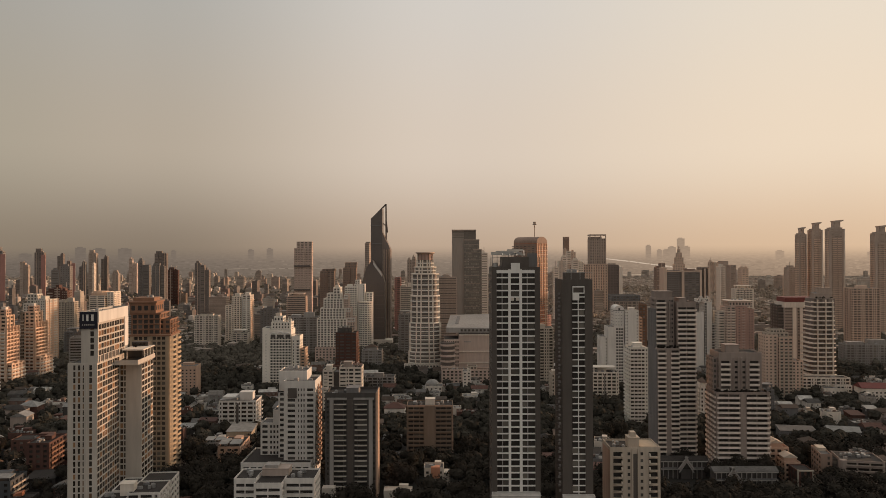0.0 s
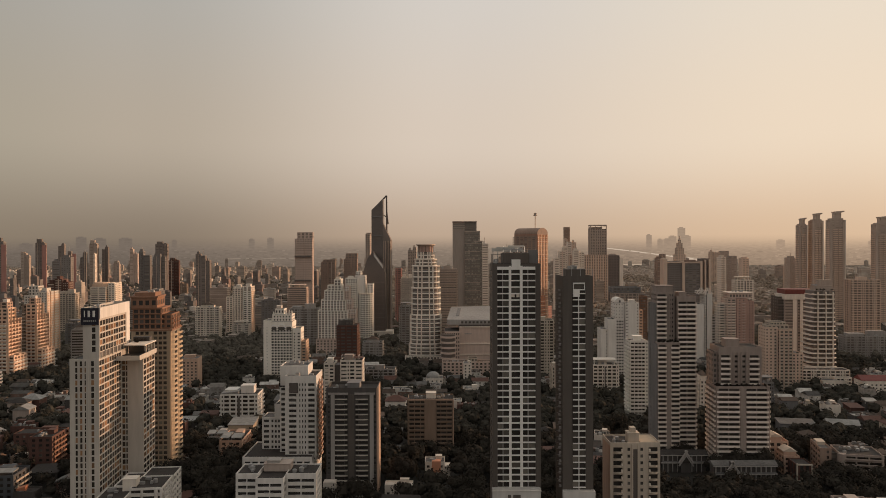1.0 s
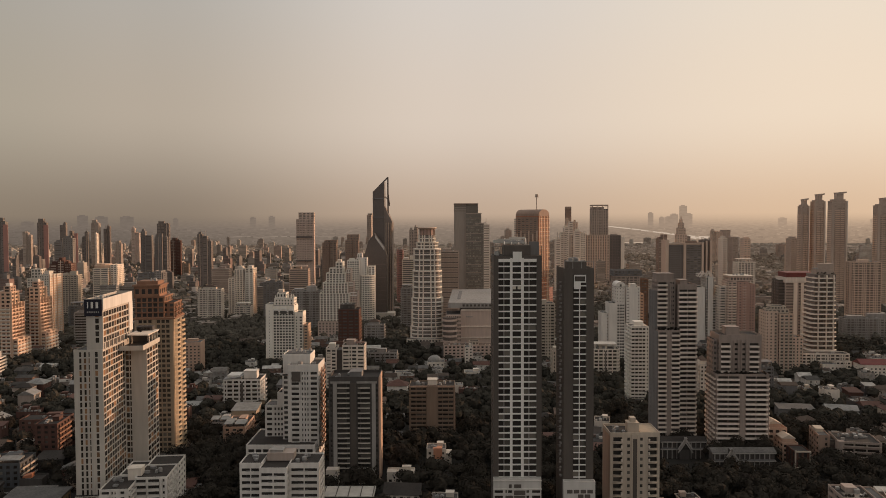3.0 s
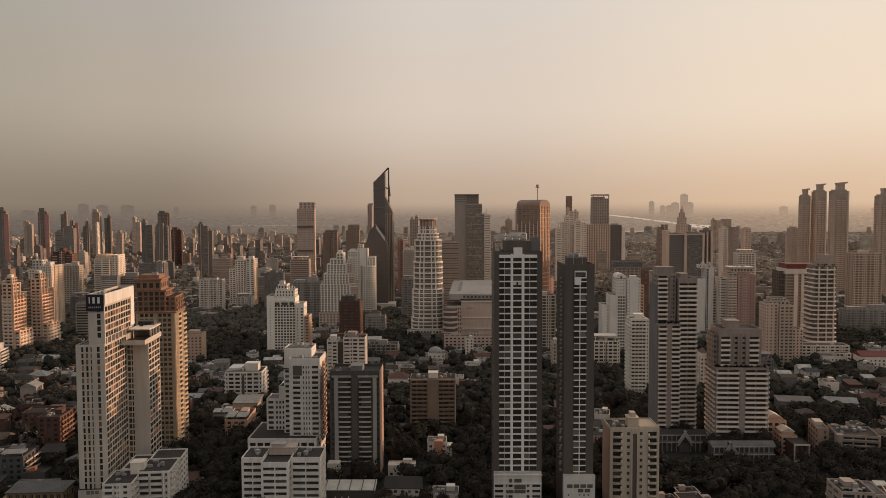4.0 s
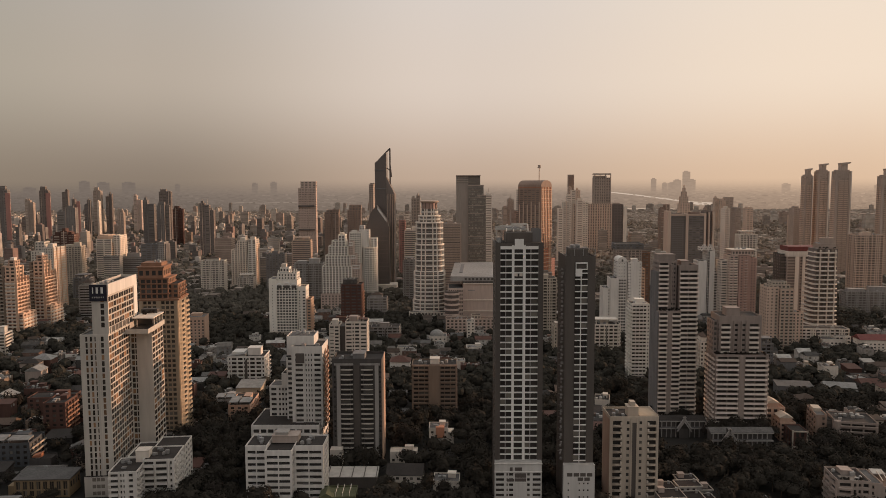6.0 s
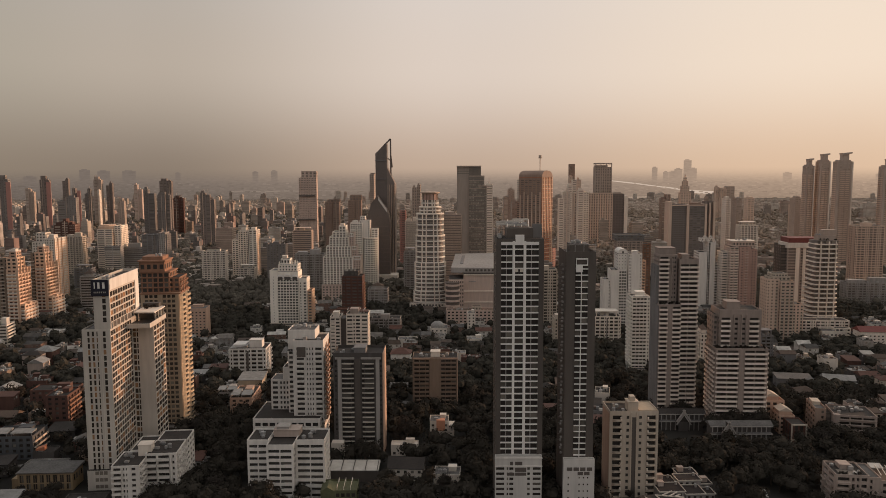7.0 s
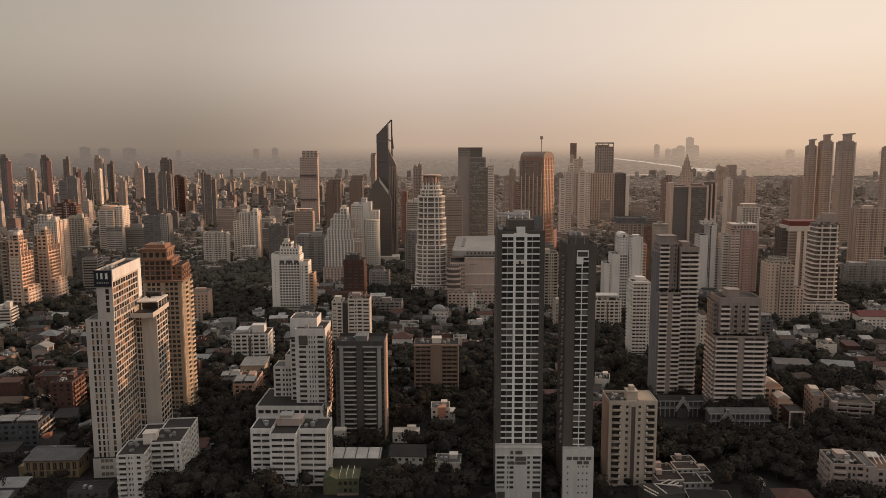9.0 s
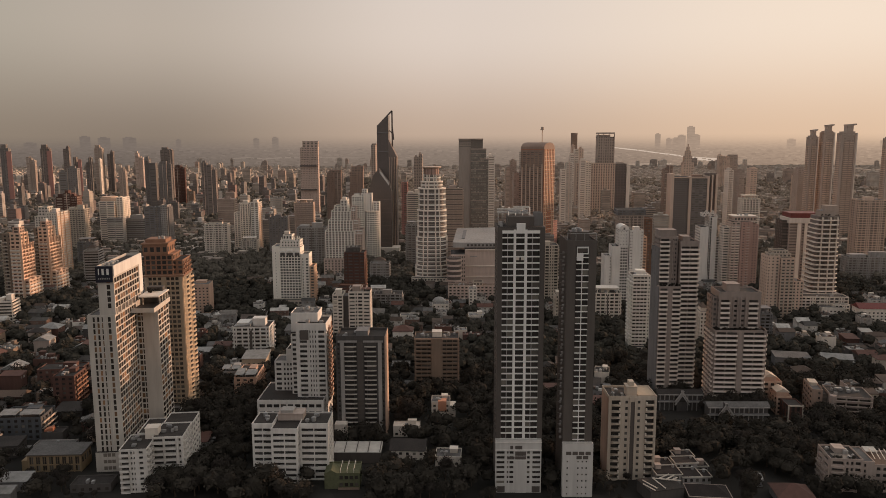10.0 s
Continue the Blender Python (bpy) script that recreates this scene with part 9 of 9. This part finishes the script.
def quads(name, v, f, mat, label, category):
    me = bpy.data.meshes.new(name)
    me.vertices.add(len(v))
    me.vertices.foreach_set("co", np.asarray(v, np.float32).ravel())
    me.loops.add(f.size)
    me.loops.foreach_set("vertex_index", f.ravel().astype(np.int32))
    me.polygons.add(len(f))
    me.polygons.foreach_set("loop_start", np.arange(0, f.size, 4, dtype=np.int32))
    me.materials.append(mat)
    me.update(calc_edges=True)
    me.shade_flat()
    return tagged(new(name, me), label, category, kind="stuff")


def batch_gables(name, rows, mat, label, category):
    """Pitched roofs in one mesh. rows: x, y, w, d, z, rise, turn."""
    a = np.array(rows, float)
    base = np.array([(-.5, -.5, 0), (.5, -.5, 0), (.5, 0, 1), (-.5, 0, 1), (.5, .5, 0), (-.5, .5, 0), (.5, 0, 1), (-.5, 0, 1)])
    faces = np.array([(0, 1, 2, 3), (4, 5, 7, 6), (1, 4, 6, 2), (5, 0, 3, 7)])
    n = len(a)
    lx, ly = base[None, :, 0] * a[:, 2, None], base[None, :, 1] * a[:, 3, None]
    c, s = np.cos(a[:, 6])[:, None], np.sin(a[:, 6])[:, None]
    v = np.stack([a[:, 0, None] + c * lx - s * ly, a[:, 1, None] + s * lx + c * ly, a[:, 4, None] + base[None, :, 2] * a[:, 5, None]], -1).reshape(-1, 3)
    return quads(name, v, (faces[None] + 8 * np.arange(n)[:, None, None]).reshape(-1, 4), mat, label, category)


def leaf_template(seed, count, size):
    r = np.random.RandomState(seed)
    lobes = np.stack([r.uniform(-.5, .5, 7), r.uniform(-.5, .5, 7), r.uniform(-.35, .45, 7), r.uniform(.45, .75, 7)], -1)[r.randint(0, 7, count)]
    a, b = r.uniform(0, 2 * np.pi, count), np.arccos(r.uniform(-.5, 1, count))
    way = np.stack([np.sin(b) * np.cos(a), np.sin(b) * np.sin(a), np.cos(b)], -1)
    p = lobes[:, :3] + way * (lobes[:, 3] * r.uniform(.7, 1.05, count))[:, None]
    nrm = way + r.uniform(-.35, .35, (count, 3))
    nrm /= np.linalg.norm(nrm, axis=1)[:, None]
    t = np.cross(nrm, r.uniform(-1, 1, (count, 3)))
    t /= np.linalg.norm(t, axis=1)[:, None]
    u = np.cross(nrm, t)
    k = (size * r.uniform(.6, 1.4, count))[:, None]
    return np.stack([p - t * k, p + u * k * .7 - nrm * k * .25, p + t * k, p - u * k * .7 - nrm * k * .25], 1)


def crown_heart(seed, rows_=3, cols_=7, big=0.9):
    """A lumpy solid inside a crown, so that no light falls through the leaves."""
    r = np.random.RandomState(seed)
    lump = r.uniform(big - 0.28, big, (rows_ + 1, cols_))
    pts = np.empty((rows_ + 1, cols_, 3))
    for i in range(rows_ + 1):
        for j in range(cols_):
            b, a = np.pi * (0.04 + 0.74 * i / rows_), 2 * np.pi * j / cols_
            pts[i, j] = lump[i, j] * np.array((np.sin(b) * np.cos(a), np.sin(b) * np.sin(a), np.cos(b)))
    faces = [(pts[i + 1, j], pts[i + 1, (j + 1) % cols_], pts[i, (j + 1) % cols_], pts[i, j]) for i in range(rows_) for j in range(cols_)]
    return np.array(faces)


def batch_trees(name, rows, count, size, mat, label, category, big=0.9):
    """A wood in one mesh. rows: x, y, half width, crown's middle height, half height."""
    shapes = [np.concatenate([leaf_template(900 + k, count, size), crown_heart(950 + k, big=big)]) for k in range(8)]
    out = []
    for k, (x, y, wide, z, high) in enumerate(rows):
        t = shapes[k % 8]
        c, s = math.cos(k * 1.7), math.sin(k * 1.7)
        q = np.empty_like(t)
        q[..., 0], q[..., 1], q[..., 2] = x + wide * (c * t[..., 0] - s * t[..., 1]), y + wide * (s * t[..., 0] + c * t[..., 1]), z + high * t[..., 2]
        out.append(q)
    v = np.concatenate(out).reshape(-1, 3)
    return quads(name, v, np.arange(len(v)).reshape(-1, 4), mat, label, category)


rc = random.Random(77)
WALLS = [OFFWHITE, OFFWHITE, COOLWHITE, GREY, GREY, MIDGREY, DARKGREY, BRICKRED, ROSEGREY, CREAM]
DIMWALLS = [BRICKRED, BRICKRED, DARKGREY, MIDGREY, BROWN, ROSEGREY]
ROOFS = [ROOF, ROOF, PALEROOF, METALROOF, TILEROOF, TILEROOF, BRICKRED]
LABELS = {"flat": "low town house with a flat cluttered roof", "gable": "low town house with a pitched roof", "hip": "low villa with a hipped roof", "shed": "low workshop with a shed roof"}

# where gardens are thick: the middle foreground and the wooded plots to the right
def wooded(x, y):
    v = noise.noise(Vector((x * 0.011, y * 0.011, 3.3))) + 0.35 * noise.noise(Vector((x * 0.04, y * 0.04, 9.1)))
    if y < 620 and -60 < x < 75:
        v += 0.40
    if y < 600 and 75 < x < 250:
        v += 0.32
    if y < 560 and -150 < x < -100:
        v += 0.35
    if 560 < y < 820 and (-120 < x < 60 or x > 210):
        v -= 0.22
    if x < -180 and y < 700:
        v -= 0.5
    if y < 374 and -250 < x < -120 or y < 434 and 98 < x < 225:
        v += 0.7
    if y > 600:
        v -= 0.12
    return v


made = 0
spots = [(rc.uniform(-0.62, 0.62), 338 + 560 * rc.random() ** 0.9) for _ in range(2600)]
spots.sort(key=lambda p: p[1])
near_wall, near_roof, near_pitch, near_tank, near_win, near_bits = [], [], [], [], [], []
for u, y in spots:
    x = u * (y + 40)
    if wooded(x, y) > 0.04:
        continue
    rh = random.Random(int(x * 31) + int(y * 17) * 1009)
    w, d = rh.uniform(8, 17), rh.uniform(8, 15)
    if not free(x + w / 2, y + d / 2, max(w, d) / 2 + 0.5):
        continue
    take(x, x + w, y, y + d)
    h = rh.choice((3.6, 6.4, 6.6, 9.4, 9.6, 12.6))
    kind = rh.choice(("flat", "flat", "gable", "hip", "shed"))
    rot = rh.choice((4, 5, 6, 7)) if x < -60 else rh.choice((-2, 0, 2)) if x < 80 else rh.choice((-3, -5, -8, -12))
    for k in range(9):  # tanks, awnings and stacked goods on and about the roofs
        e = rh.uniform(0.5, 2.4)
        near_bits.append((x + rh.uniform(0.5, w), y + rh.uniform(0.5, d), e, rh.uniform(0.4, 2.0), h - 0.5 if kind == "flat" else h - 2.2, h + rh.uniform(0.9, 1.9) - (0 if kind == "flat" else 2.2), radians(rot)))
    for k in range(2):
        near_bits.append((x + rh.choice((-1.2, w + 1.2)), y + rh.uniform(0, d), 2.4, rh.uniform(2, 6), 2.5, 2.75, radians(rot)))
    if made < 130:
        wall = rh.choice(WALLS if x > -120 else WALLS[1:]) if x > -180 or y > 700 else rh.choice(DIMWALLS)
        house(x, y, w, d, h, rot, wall, rh.choice(ROOFS), kind, LABELS[kind], 500 + made, windows=made < 32, group="town houses")
        made += 1
    else:
        a = radians(rot)
        near_wall.append((x + w / 2, y + d / 2, w, d, 0, h, a))
        if kind == "flat":
            near_roof.append((x + w / 2, y + d / 2, w - 0.6, d - 0.6, h, h + 0.25, a))
            near_tank.append((x + w * 0.6, y + d * 0.6, w * 0.35, d * 0.35, h, h + 2.3, a))
        else:
            near_pitch.append((x + w / 2, y + d / 2, w + 1, d + 1, h, rh.uniform(1.6, 3.2), a))
        for k in range(int(h / 3.1)):
            for j in range(int(w / 4)):
                near_win.append((x + (j + 0.5) * w / int(w / 4), y - 0.1 + 0.25, 1.7, 0.6, k * 3.1 + 1, k * 3.1 + 2.3, 0))
TOWNWALL = many_colours("town walls", [(0.50, 0.47, 0.435), (0.30, 0.285, 0.27), (0.62, 0.585, 0.54), (0.27, 0.235, 0.21), (0.19, 0.18, 0.17), (0.20, 0.13, 0.105), (0.42, 0.38, 0.34), (0.56, 0.53, 0.49)])
TOWNROOF = many_colours("town roofs", [(0.12, 0.115, 0.11), (0.24, 0.23, 0.215), (0.07, 0.066, 0.062), (0.46, 0.44, 0.41), (0.075, 0.055, 0.043), (0.11, 0.055, 0.042), (0.17, 0.155, 0.14), (0.05, 0.045, 0.041), (0.09, 0.07, 0.058)])
batch_boxes("town_house_walls", near_wall, TOWNWALL, label="walls of close-packed low town houses", category="houses")
batch_boxes("town_house_roofs", near_roof, TOWNROOF, label="flat roofs of close-packed town houses", category="roofs")
batch_boxes("stair_heads", near_tank, TOWNWALL, label="stair heads on flat town roofs", category="houses")
batch_gables("town_house_gables", near_pitch, TOWNROOF, "pitched roofs of close-packed town houses", "roofs")
ROOFBITS = many_colours("roof-top goods and sheets", [(0.45, 0.43, 0.40), (0.12, 0.11, 0.105), (0.30, 0.285, 0.265), (0.08, 0.072, 0.066), (0.60, 0.57, 0.53), (0.17, 0.12, 0.10), (0.22, 0.21, 0.20)])
batch_boxes("roof_clutter", near_bits, ROOFBITS, label="water tanks, awnings and goods strewn over town roofs", category="roof clutter")
batch_boxes("town_house_windows", near_win, MIDGLASS, label="windows of close-packed town houses", category="windows")

# trees
trees, wood = 0, []
for k in range(15000):
    y = 338 + 660 * rc.random() ** 0.85
    x = rc.uniform(-0.63, 0.63) * (y + 40)
    if not free(x, y, 2.4):
        continue
    if wooded(x, y) < -0.22 and rc.random() < 0.75:
        continue
    if trees < 165 and y < 560:
        big = rc.uniform(0.95, 1.45)
        copy_thing(TREES[trees % 6], pose(x, y, 0, 0, 0, rc.uniform(0, 360)) @ Matrix.Scale(big, 4))
        trees += 1
    else:
        wide = rc.uniform(4.2, 7.0)
        wood.append((x, y, wide, wide * rc.uniform(1.0, 1.45), wide * rc.uniform(0.75, 1.0)))
    take(x - 1.5, x + 1.5, y - 1.5, y + 1.5)
# low garden trees about the feet of the nearest towers
for x0, x1, y0, y1, n, big in ((-236, -196, 346, 368, 22, 0.62), (-196, -170, 340, 356, 9, 0.45), (-120, -106, 345, 372, 10, 0.85), (-100, -70, 341, 357, 12, 0.7), (-40, 12, 344, 378, 26, 0.75),
                          (14, 22, 344, 350, 5, 0.5), (40, 54, 342, 372, 12, 0.6), (72, 80, 342, 366, 6, 0.6), (82, 97, 342, 364, 9, 0.42), (118, 186, 340, 352, 18, 0.6), (-150, -124, 344, 396, 22, 0.95)):
    for k in range(n):
        x, y = rc.uniform(x0, x1), rc.uniform(y0, y1)
        if any(a - 1 < x < b + 1 and c - 1 < y < d + 1 for a, b, c, d in FEET):
            continue
        copy_thing(TREES[k % 6], pose(x, y, 0, 0, 0, rc.uniform(0, 360)) @ Matrix.Scale(big * rc.uniform(0.8, 1.2), 4))
# a row of trees between the colonnaded hall and the flats behind it
for k in range(13):
    copy_thing(TREES[k % 6], pose(165.5 + 3.1 * k, 459.0 + 3.4 * (k % 2), 0, 0, 0, 50 * k) @ Matrix.Scale(1.12 + 0.1 * (k % 3), 4))
for k in range(9):
    copy_thing(TREES[k % 6], pose(139.0 + 3.2 * k, 481.0 + 1.2 * (k % 2), 0, 0, 0, 70 * k) @ Matrix.Scale(1.0 + 0.1 * (k % 3), 4))
for k, root in enumerate(TREES):
    root.matrix_basis = pose((-30, -20, 12, 95, 130, -120)[k], (440, 480, 520, 400, 410, 400)[k], 0, 0, 0, 40 * k)
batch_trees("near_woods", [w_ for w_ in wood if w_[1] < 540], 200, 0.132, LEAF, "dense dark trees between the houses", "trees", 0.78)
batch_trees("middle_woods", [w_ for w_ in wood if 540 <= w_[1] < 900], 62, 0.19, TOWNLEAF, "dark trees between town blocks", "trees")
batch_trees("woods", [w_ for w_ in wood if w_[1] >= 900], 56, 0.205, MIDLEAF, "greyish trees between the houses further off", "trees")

# the far city out to the horizon: low houses, mid-rise blocks and trees, haze in their colours
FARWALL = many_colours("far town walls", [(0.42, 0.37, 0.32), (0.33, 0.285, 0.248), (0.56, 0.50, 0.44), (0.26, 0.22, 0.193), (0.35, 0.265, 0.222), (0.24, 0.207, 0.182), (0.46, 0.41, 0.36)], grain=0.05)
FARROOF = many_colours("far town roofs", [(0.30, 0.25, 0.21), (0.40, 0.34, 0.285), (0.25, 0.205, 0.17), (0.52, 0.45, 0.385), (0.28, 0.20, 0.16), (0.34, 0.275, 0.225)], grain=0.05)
walls, roofs, mids, mid_bands, mid_tops = [], [], [], [], []
for k in range(33000):
    y = 880 + 4020 * rc.random() ** 1.1
    x = rc.uniform(-0.64, 0.64) * y
    if not free(x, y, 8):
        continue
    grow = 1 + (y - 900) / 7000
    w, d, a = rc.uniform(6, 15) * grow, rc.uniform(6, 13) * grow, radians(rc.uniform(-12, 12))
    h = rc.choice((3.5, 4, 6, 6, 7, 9, 10, 13)) * (1 if y < 2600 else 0.7)
    if wooded(x * 0.5, y * 0.5) > 0.2:
        continue
    walls.append((x, y, w, d, 0, h, a))
    if k % 5 < 3:
        roofs.append((x, y, w + 0.6, d + 0.6, h, h + 0.6, a))
for k in range(900):
    y = 1150 + 3700 * rc.random()
    x = rc.uniform(-0.66, 0.64) * y
    crowd = noise.noise(Vector((x * 0.0016, y * 0.0012, 5.0))) + (0.25 if x < -0.22 * y else -0.15 if -0.22 * y < x < 0.0 else 0.0) - (0.22 if x > 0.22 * y and y > 1900 else 0)
    if y < 1700 and x < -100 and rc.random() < 0.65:
        continue
    if crowd < -0.02 or not free(x, y, 22):
        continue
    take(x - 14, x + 14, y - 12, y + 12)
    w, d, a = rc.uniform(14, 34), rc.uniform(14, 24), radians(rc.uniform(-8, 10))
    h = rc.choice((16, 18, 22, 22, 26, 30, 36, 45, 60))
    mids.append((x, y, w, d, 0, h, a))
    n = int(h / 4)
    for j in range(n):
        mid_bands.append((x, y, w + 0.5, d + 0.5, j * 4 + 1.3, j * 4 + 2.7, a))
    mid_tops.append((x + rc.uniform(-3, 3), y, w * 0.35, d * 0.4, h, h + 3.5, a))
# low-contrast walls near the horizon, haze put into their colour
PALEWALL = many_colours("haze-paled walls", [(0.46, 0.39, 0.325), (0.40, 0.335, 0.28), (0.52, 0.445, 0.375), (0.36, 0.30, 0.25), (0.43, 0.355, 0.295)], grain=0.02)
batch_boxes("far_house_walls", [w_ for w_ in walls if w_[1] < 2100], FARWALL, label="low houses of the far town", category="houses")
batch_boxes("horizon_house_walls", [w_ for w_ in walls if w_[1] >= 2100], PALEWALL, label="haze-paled low houses stretching to the horizon", category="houses")
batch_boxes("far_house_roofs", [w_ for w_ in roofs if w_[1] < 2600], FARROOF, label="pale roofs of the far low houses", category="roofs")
dark_blocks, dark_bands = [], []
for k in range(330):
    y = 1420 + 1500 * rc.random()
    x = -0.62 * y + rc.random() ** 1.4 * 0.5 * y
    if not free(x, y, 16):
        continue
    take(x - 11, x + 11, y - 9, y + 9)
    w, d, a, h = rc.uniform(9, 24), rc.uniform(10, 20), radians(rc.uniform(-14, 12)), rc.choice((12, 14, 18, 18, 22, 26, 30, 36, 48, 62))
    dark_blocks.append((x, y, w, d, 0, h, a))
    dark_blocks.append((x + rc.uniform(-4, 4), y, w * 0.5, d * 0.5, h, h + rc.choice((3, 4, 8)), a))
    for j in range(int(h / 4)):
        dark_bands.append((x, y, w * 0.94, d + 0.5, j * 4 + 1.3, j * 4 + 2.7, a))
DUSKTOWN = many_colours("slate and rose town walls", [(0.17, 0.152, 0.143), (0.24, 0.215, 0.20), (0.28, 0.19, 0.165), (0.40, 0.355, 0.32), (0.20, 0.165, 0.15), (0.58, 0.52, 0.47)], grain=0.05)
batch_boxes("dark_mid_blocks", dark_blocks, DUSKTOWN, label="slate and rose mid-rise blocks crowding the far town", category="buildings")
batch_boxes("dark_mid_block_windows", dark_bands, MIDGLASS, label="window bands of the slate mid-rise blocks", category="windows")
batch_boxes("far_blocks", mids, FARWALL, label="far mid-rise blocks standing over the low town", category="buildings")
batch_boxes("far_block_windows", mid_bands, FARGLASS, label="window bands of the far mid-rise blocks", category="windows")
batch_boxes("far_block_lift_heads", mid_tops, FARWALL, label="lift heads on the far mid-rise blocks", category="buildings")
far_wood = []
for k in range(16000):
    y = 950 + 2300 * rc.random() ** 1.2
    x = rc.uniform(-0.64, 0.64) * y
    if not free(x, y, 3):
        continue
    if wooded(x * 0.5, y * 0.5) < 0.0 and rc.random() < (0.6 if x > 0 else 0.15):
        continue
    wide = rc.uniform(4, 8) * (1 + (y - 950) / 5000)
    far_wood.append((x, y, wide, 5 + wide * 0.5, 5 + wide * 0.25))
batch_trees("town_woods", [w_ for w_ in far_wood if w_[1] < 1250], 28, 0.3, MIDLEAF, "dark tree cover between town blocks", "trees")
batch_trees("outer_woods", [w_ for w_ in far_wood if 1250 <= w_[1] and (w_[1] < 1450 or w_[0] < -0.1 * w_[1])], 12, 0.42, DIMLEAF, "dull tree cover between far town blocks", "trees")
batch_trees("far_woods", [w_ for w_ in far_wood if w_[1] >= 1450 and w_[0] >= -0.1 * w_[1]], 8, 0.5, FARLEAF, "haze-paled tree cover between the far houses", "trees")

# unseen blocks of town added towards the evening sun, to shade the low houses
side_blocks, side_bands = [], []
for k in range(150):
    y = 300 + 1300 * rc.random()
    x = 0.66 * y + 60 + 700 * rc.random()
    if not free(x, y, 26):
        continue
    take(x - 20, x + 20, y - 18, y + 18)
    w, d, h = rc.uniform(18, 34), rc.uniform(16, 26), rc.choice((18, 22, 26, 32, 38, 45, 60, 75))
    side_blocks.append((x, y, w, d, 0, h, radians(-6)))
    for j in range(int(h / 3.4)):
        side_bands.append((x, y, w + 0.4, d + 0.4, j * 3.4 + 1.2, j * 3.4 + 2.5, radians(-6)))
batch_boxes("side_blocks", side_blocks, TOWNWALL, label="unseen mid-rise blocks added to shade the low town", category="buildings")
batch_boxes("side_block_windows", side_bands, MIDGLASS, label="window bands of the unseen shading blocks", category="windows")

# the faint skyline at the edge of sight, haze painted into its emission
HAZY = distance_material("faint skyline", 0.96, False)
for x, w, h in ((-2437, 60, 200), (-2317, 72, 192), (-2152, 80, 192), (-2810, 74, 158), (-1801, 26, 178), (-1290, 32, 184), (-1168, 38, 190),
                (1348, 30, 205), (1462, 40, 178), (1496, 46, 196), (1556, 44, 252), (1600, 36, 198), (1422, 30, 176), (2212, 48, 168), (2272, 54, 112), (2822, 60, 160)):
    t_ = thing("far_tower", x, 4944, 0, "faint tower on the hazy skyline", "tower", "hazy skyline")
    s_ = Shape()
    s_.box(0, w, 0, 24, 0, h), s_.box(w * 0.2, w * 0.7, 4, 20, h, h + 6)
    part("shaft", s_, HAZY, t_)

# low houses and mid-rise blocks on the last visible plain, haze put into their glow
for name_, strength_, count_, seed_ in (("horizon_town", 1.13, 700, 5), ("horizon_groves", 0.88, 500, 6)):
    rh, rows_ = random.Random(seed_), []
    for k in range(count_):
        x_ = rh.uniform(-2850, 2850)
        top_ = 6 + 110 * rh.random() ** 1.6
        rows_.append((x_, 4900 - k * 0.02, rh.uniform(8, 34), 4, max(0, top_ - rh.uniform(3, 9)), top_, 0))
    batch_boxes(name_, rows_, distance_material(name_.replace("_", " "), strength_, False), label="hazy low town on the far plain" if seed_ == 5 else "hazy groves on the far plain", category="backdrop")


# the pale reaches of water far beyond the low town, sky reflection painted as glow
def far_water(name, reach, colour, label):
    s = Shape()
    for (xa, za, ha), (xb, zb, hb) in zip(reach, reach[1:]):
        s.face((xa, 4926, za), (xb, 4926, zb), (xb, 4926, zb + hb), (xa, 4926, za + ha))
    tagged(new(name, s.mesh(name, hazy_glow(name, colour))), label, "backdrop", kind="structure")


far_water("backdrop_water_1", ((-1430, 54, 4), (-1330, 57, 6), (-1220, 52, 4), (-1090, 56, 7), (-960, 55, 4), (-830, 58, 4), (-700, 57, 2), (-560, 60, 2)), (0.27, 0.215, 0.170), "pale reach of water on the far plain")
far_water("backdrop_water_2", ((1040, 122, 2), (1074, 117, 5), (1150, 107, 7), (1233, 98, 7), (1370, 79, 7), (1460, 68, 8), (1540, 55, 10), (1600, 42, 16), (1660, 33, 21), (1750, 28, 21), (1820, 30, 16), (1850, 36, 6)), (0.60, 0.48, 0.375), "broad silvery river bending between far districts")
far_water("backdrop_water_3", ((1120, 11, 2), (1200, 10, 4), (1330, 10, 5), (1440, 10, 6), (1500, 11, 3)), (0.54, 0.42, 0.32), "near reach of the silvery far river")
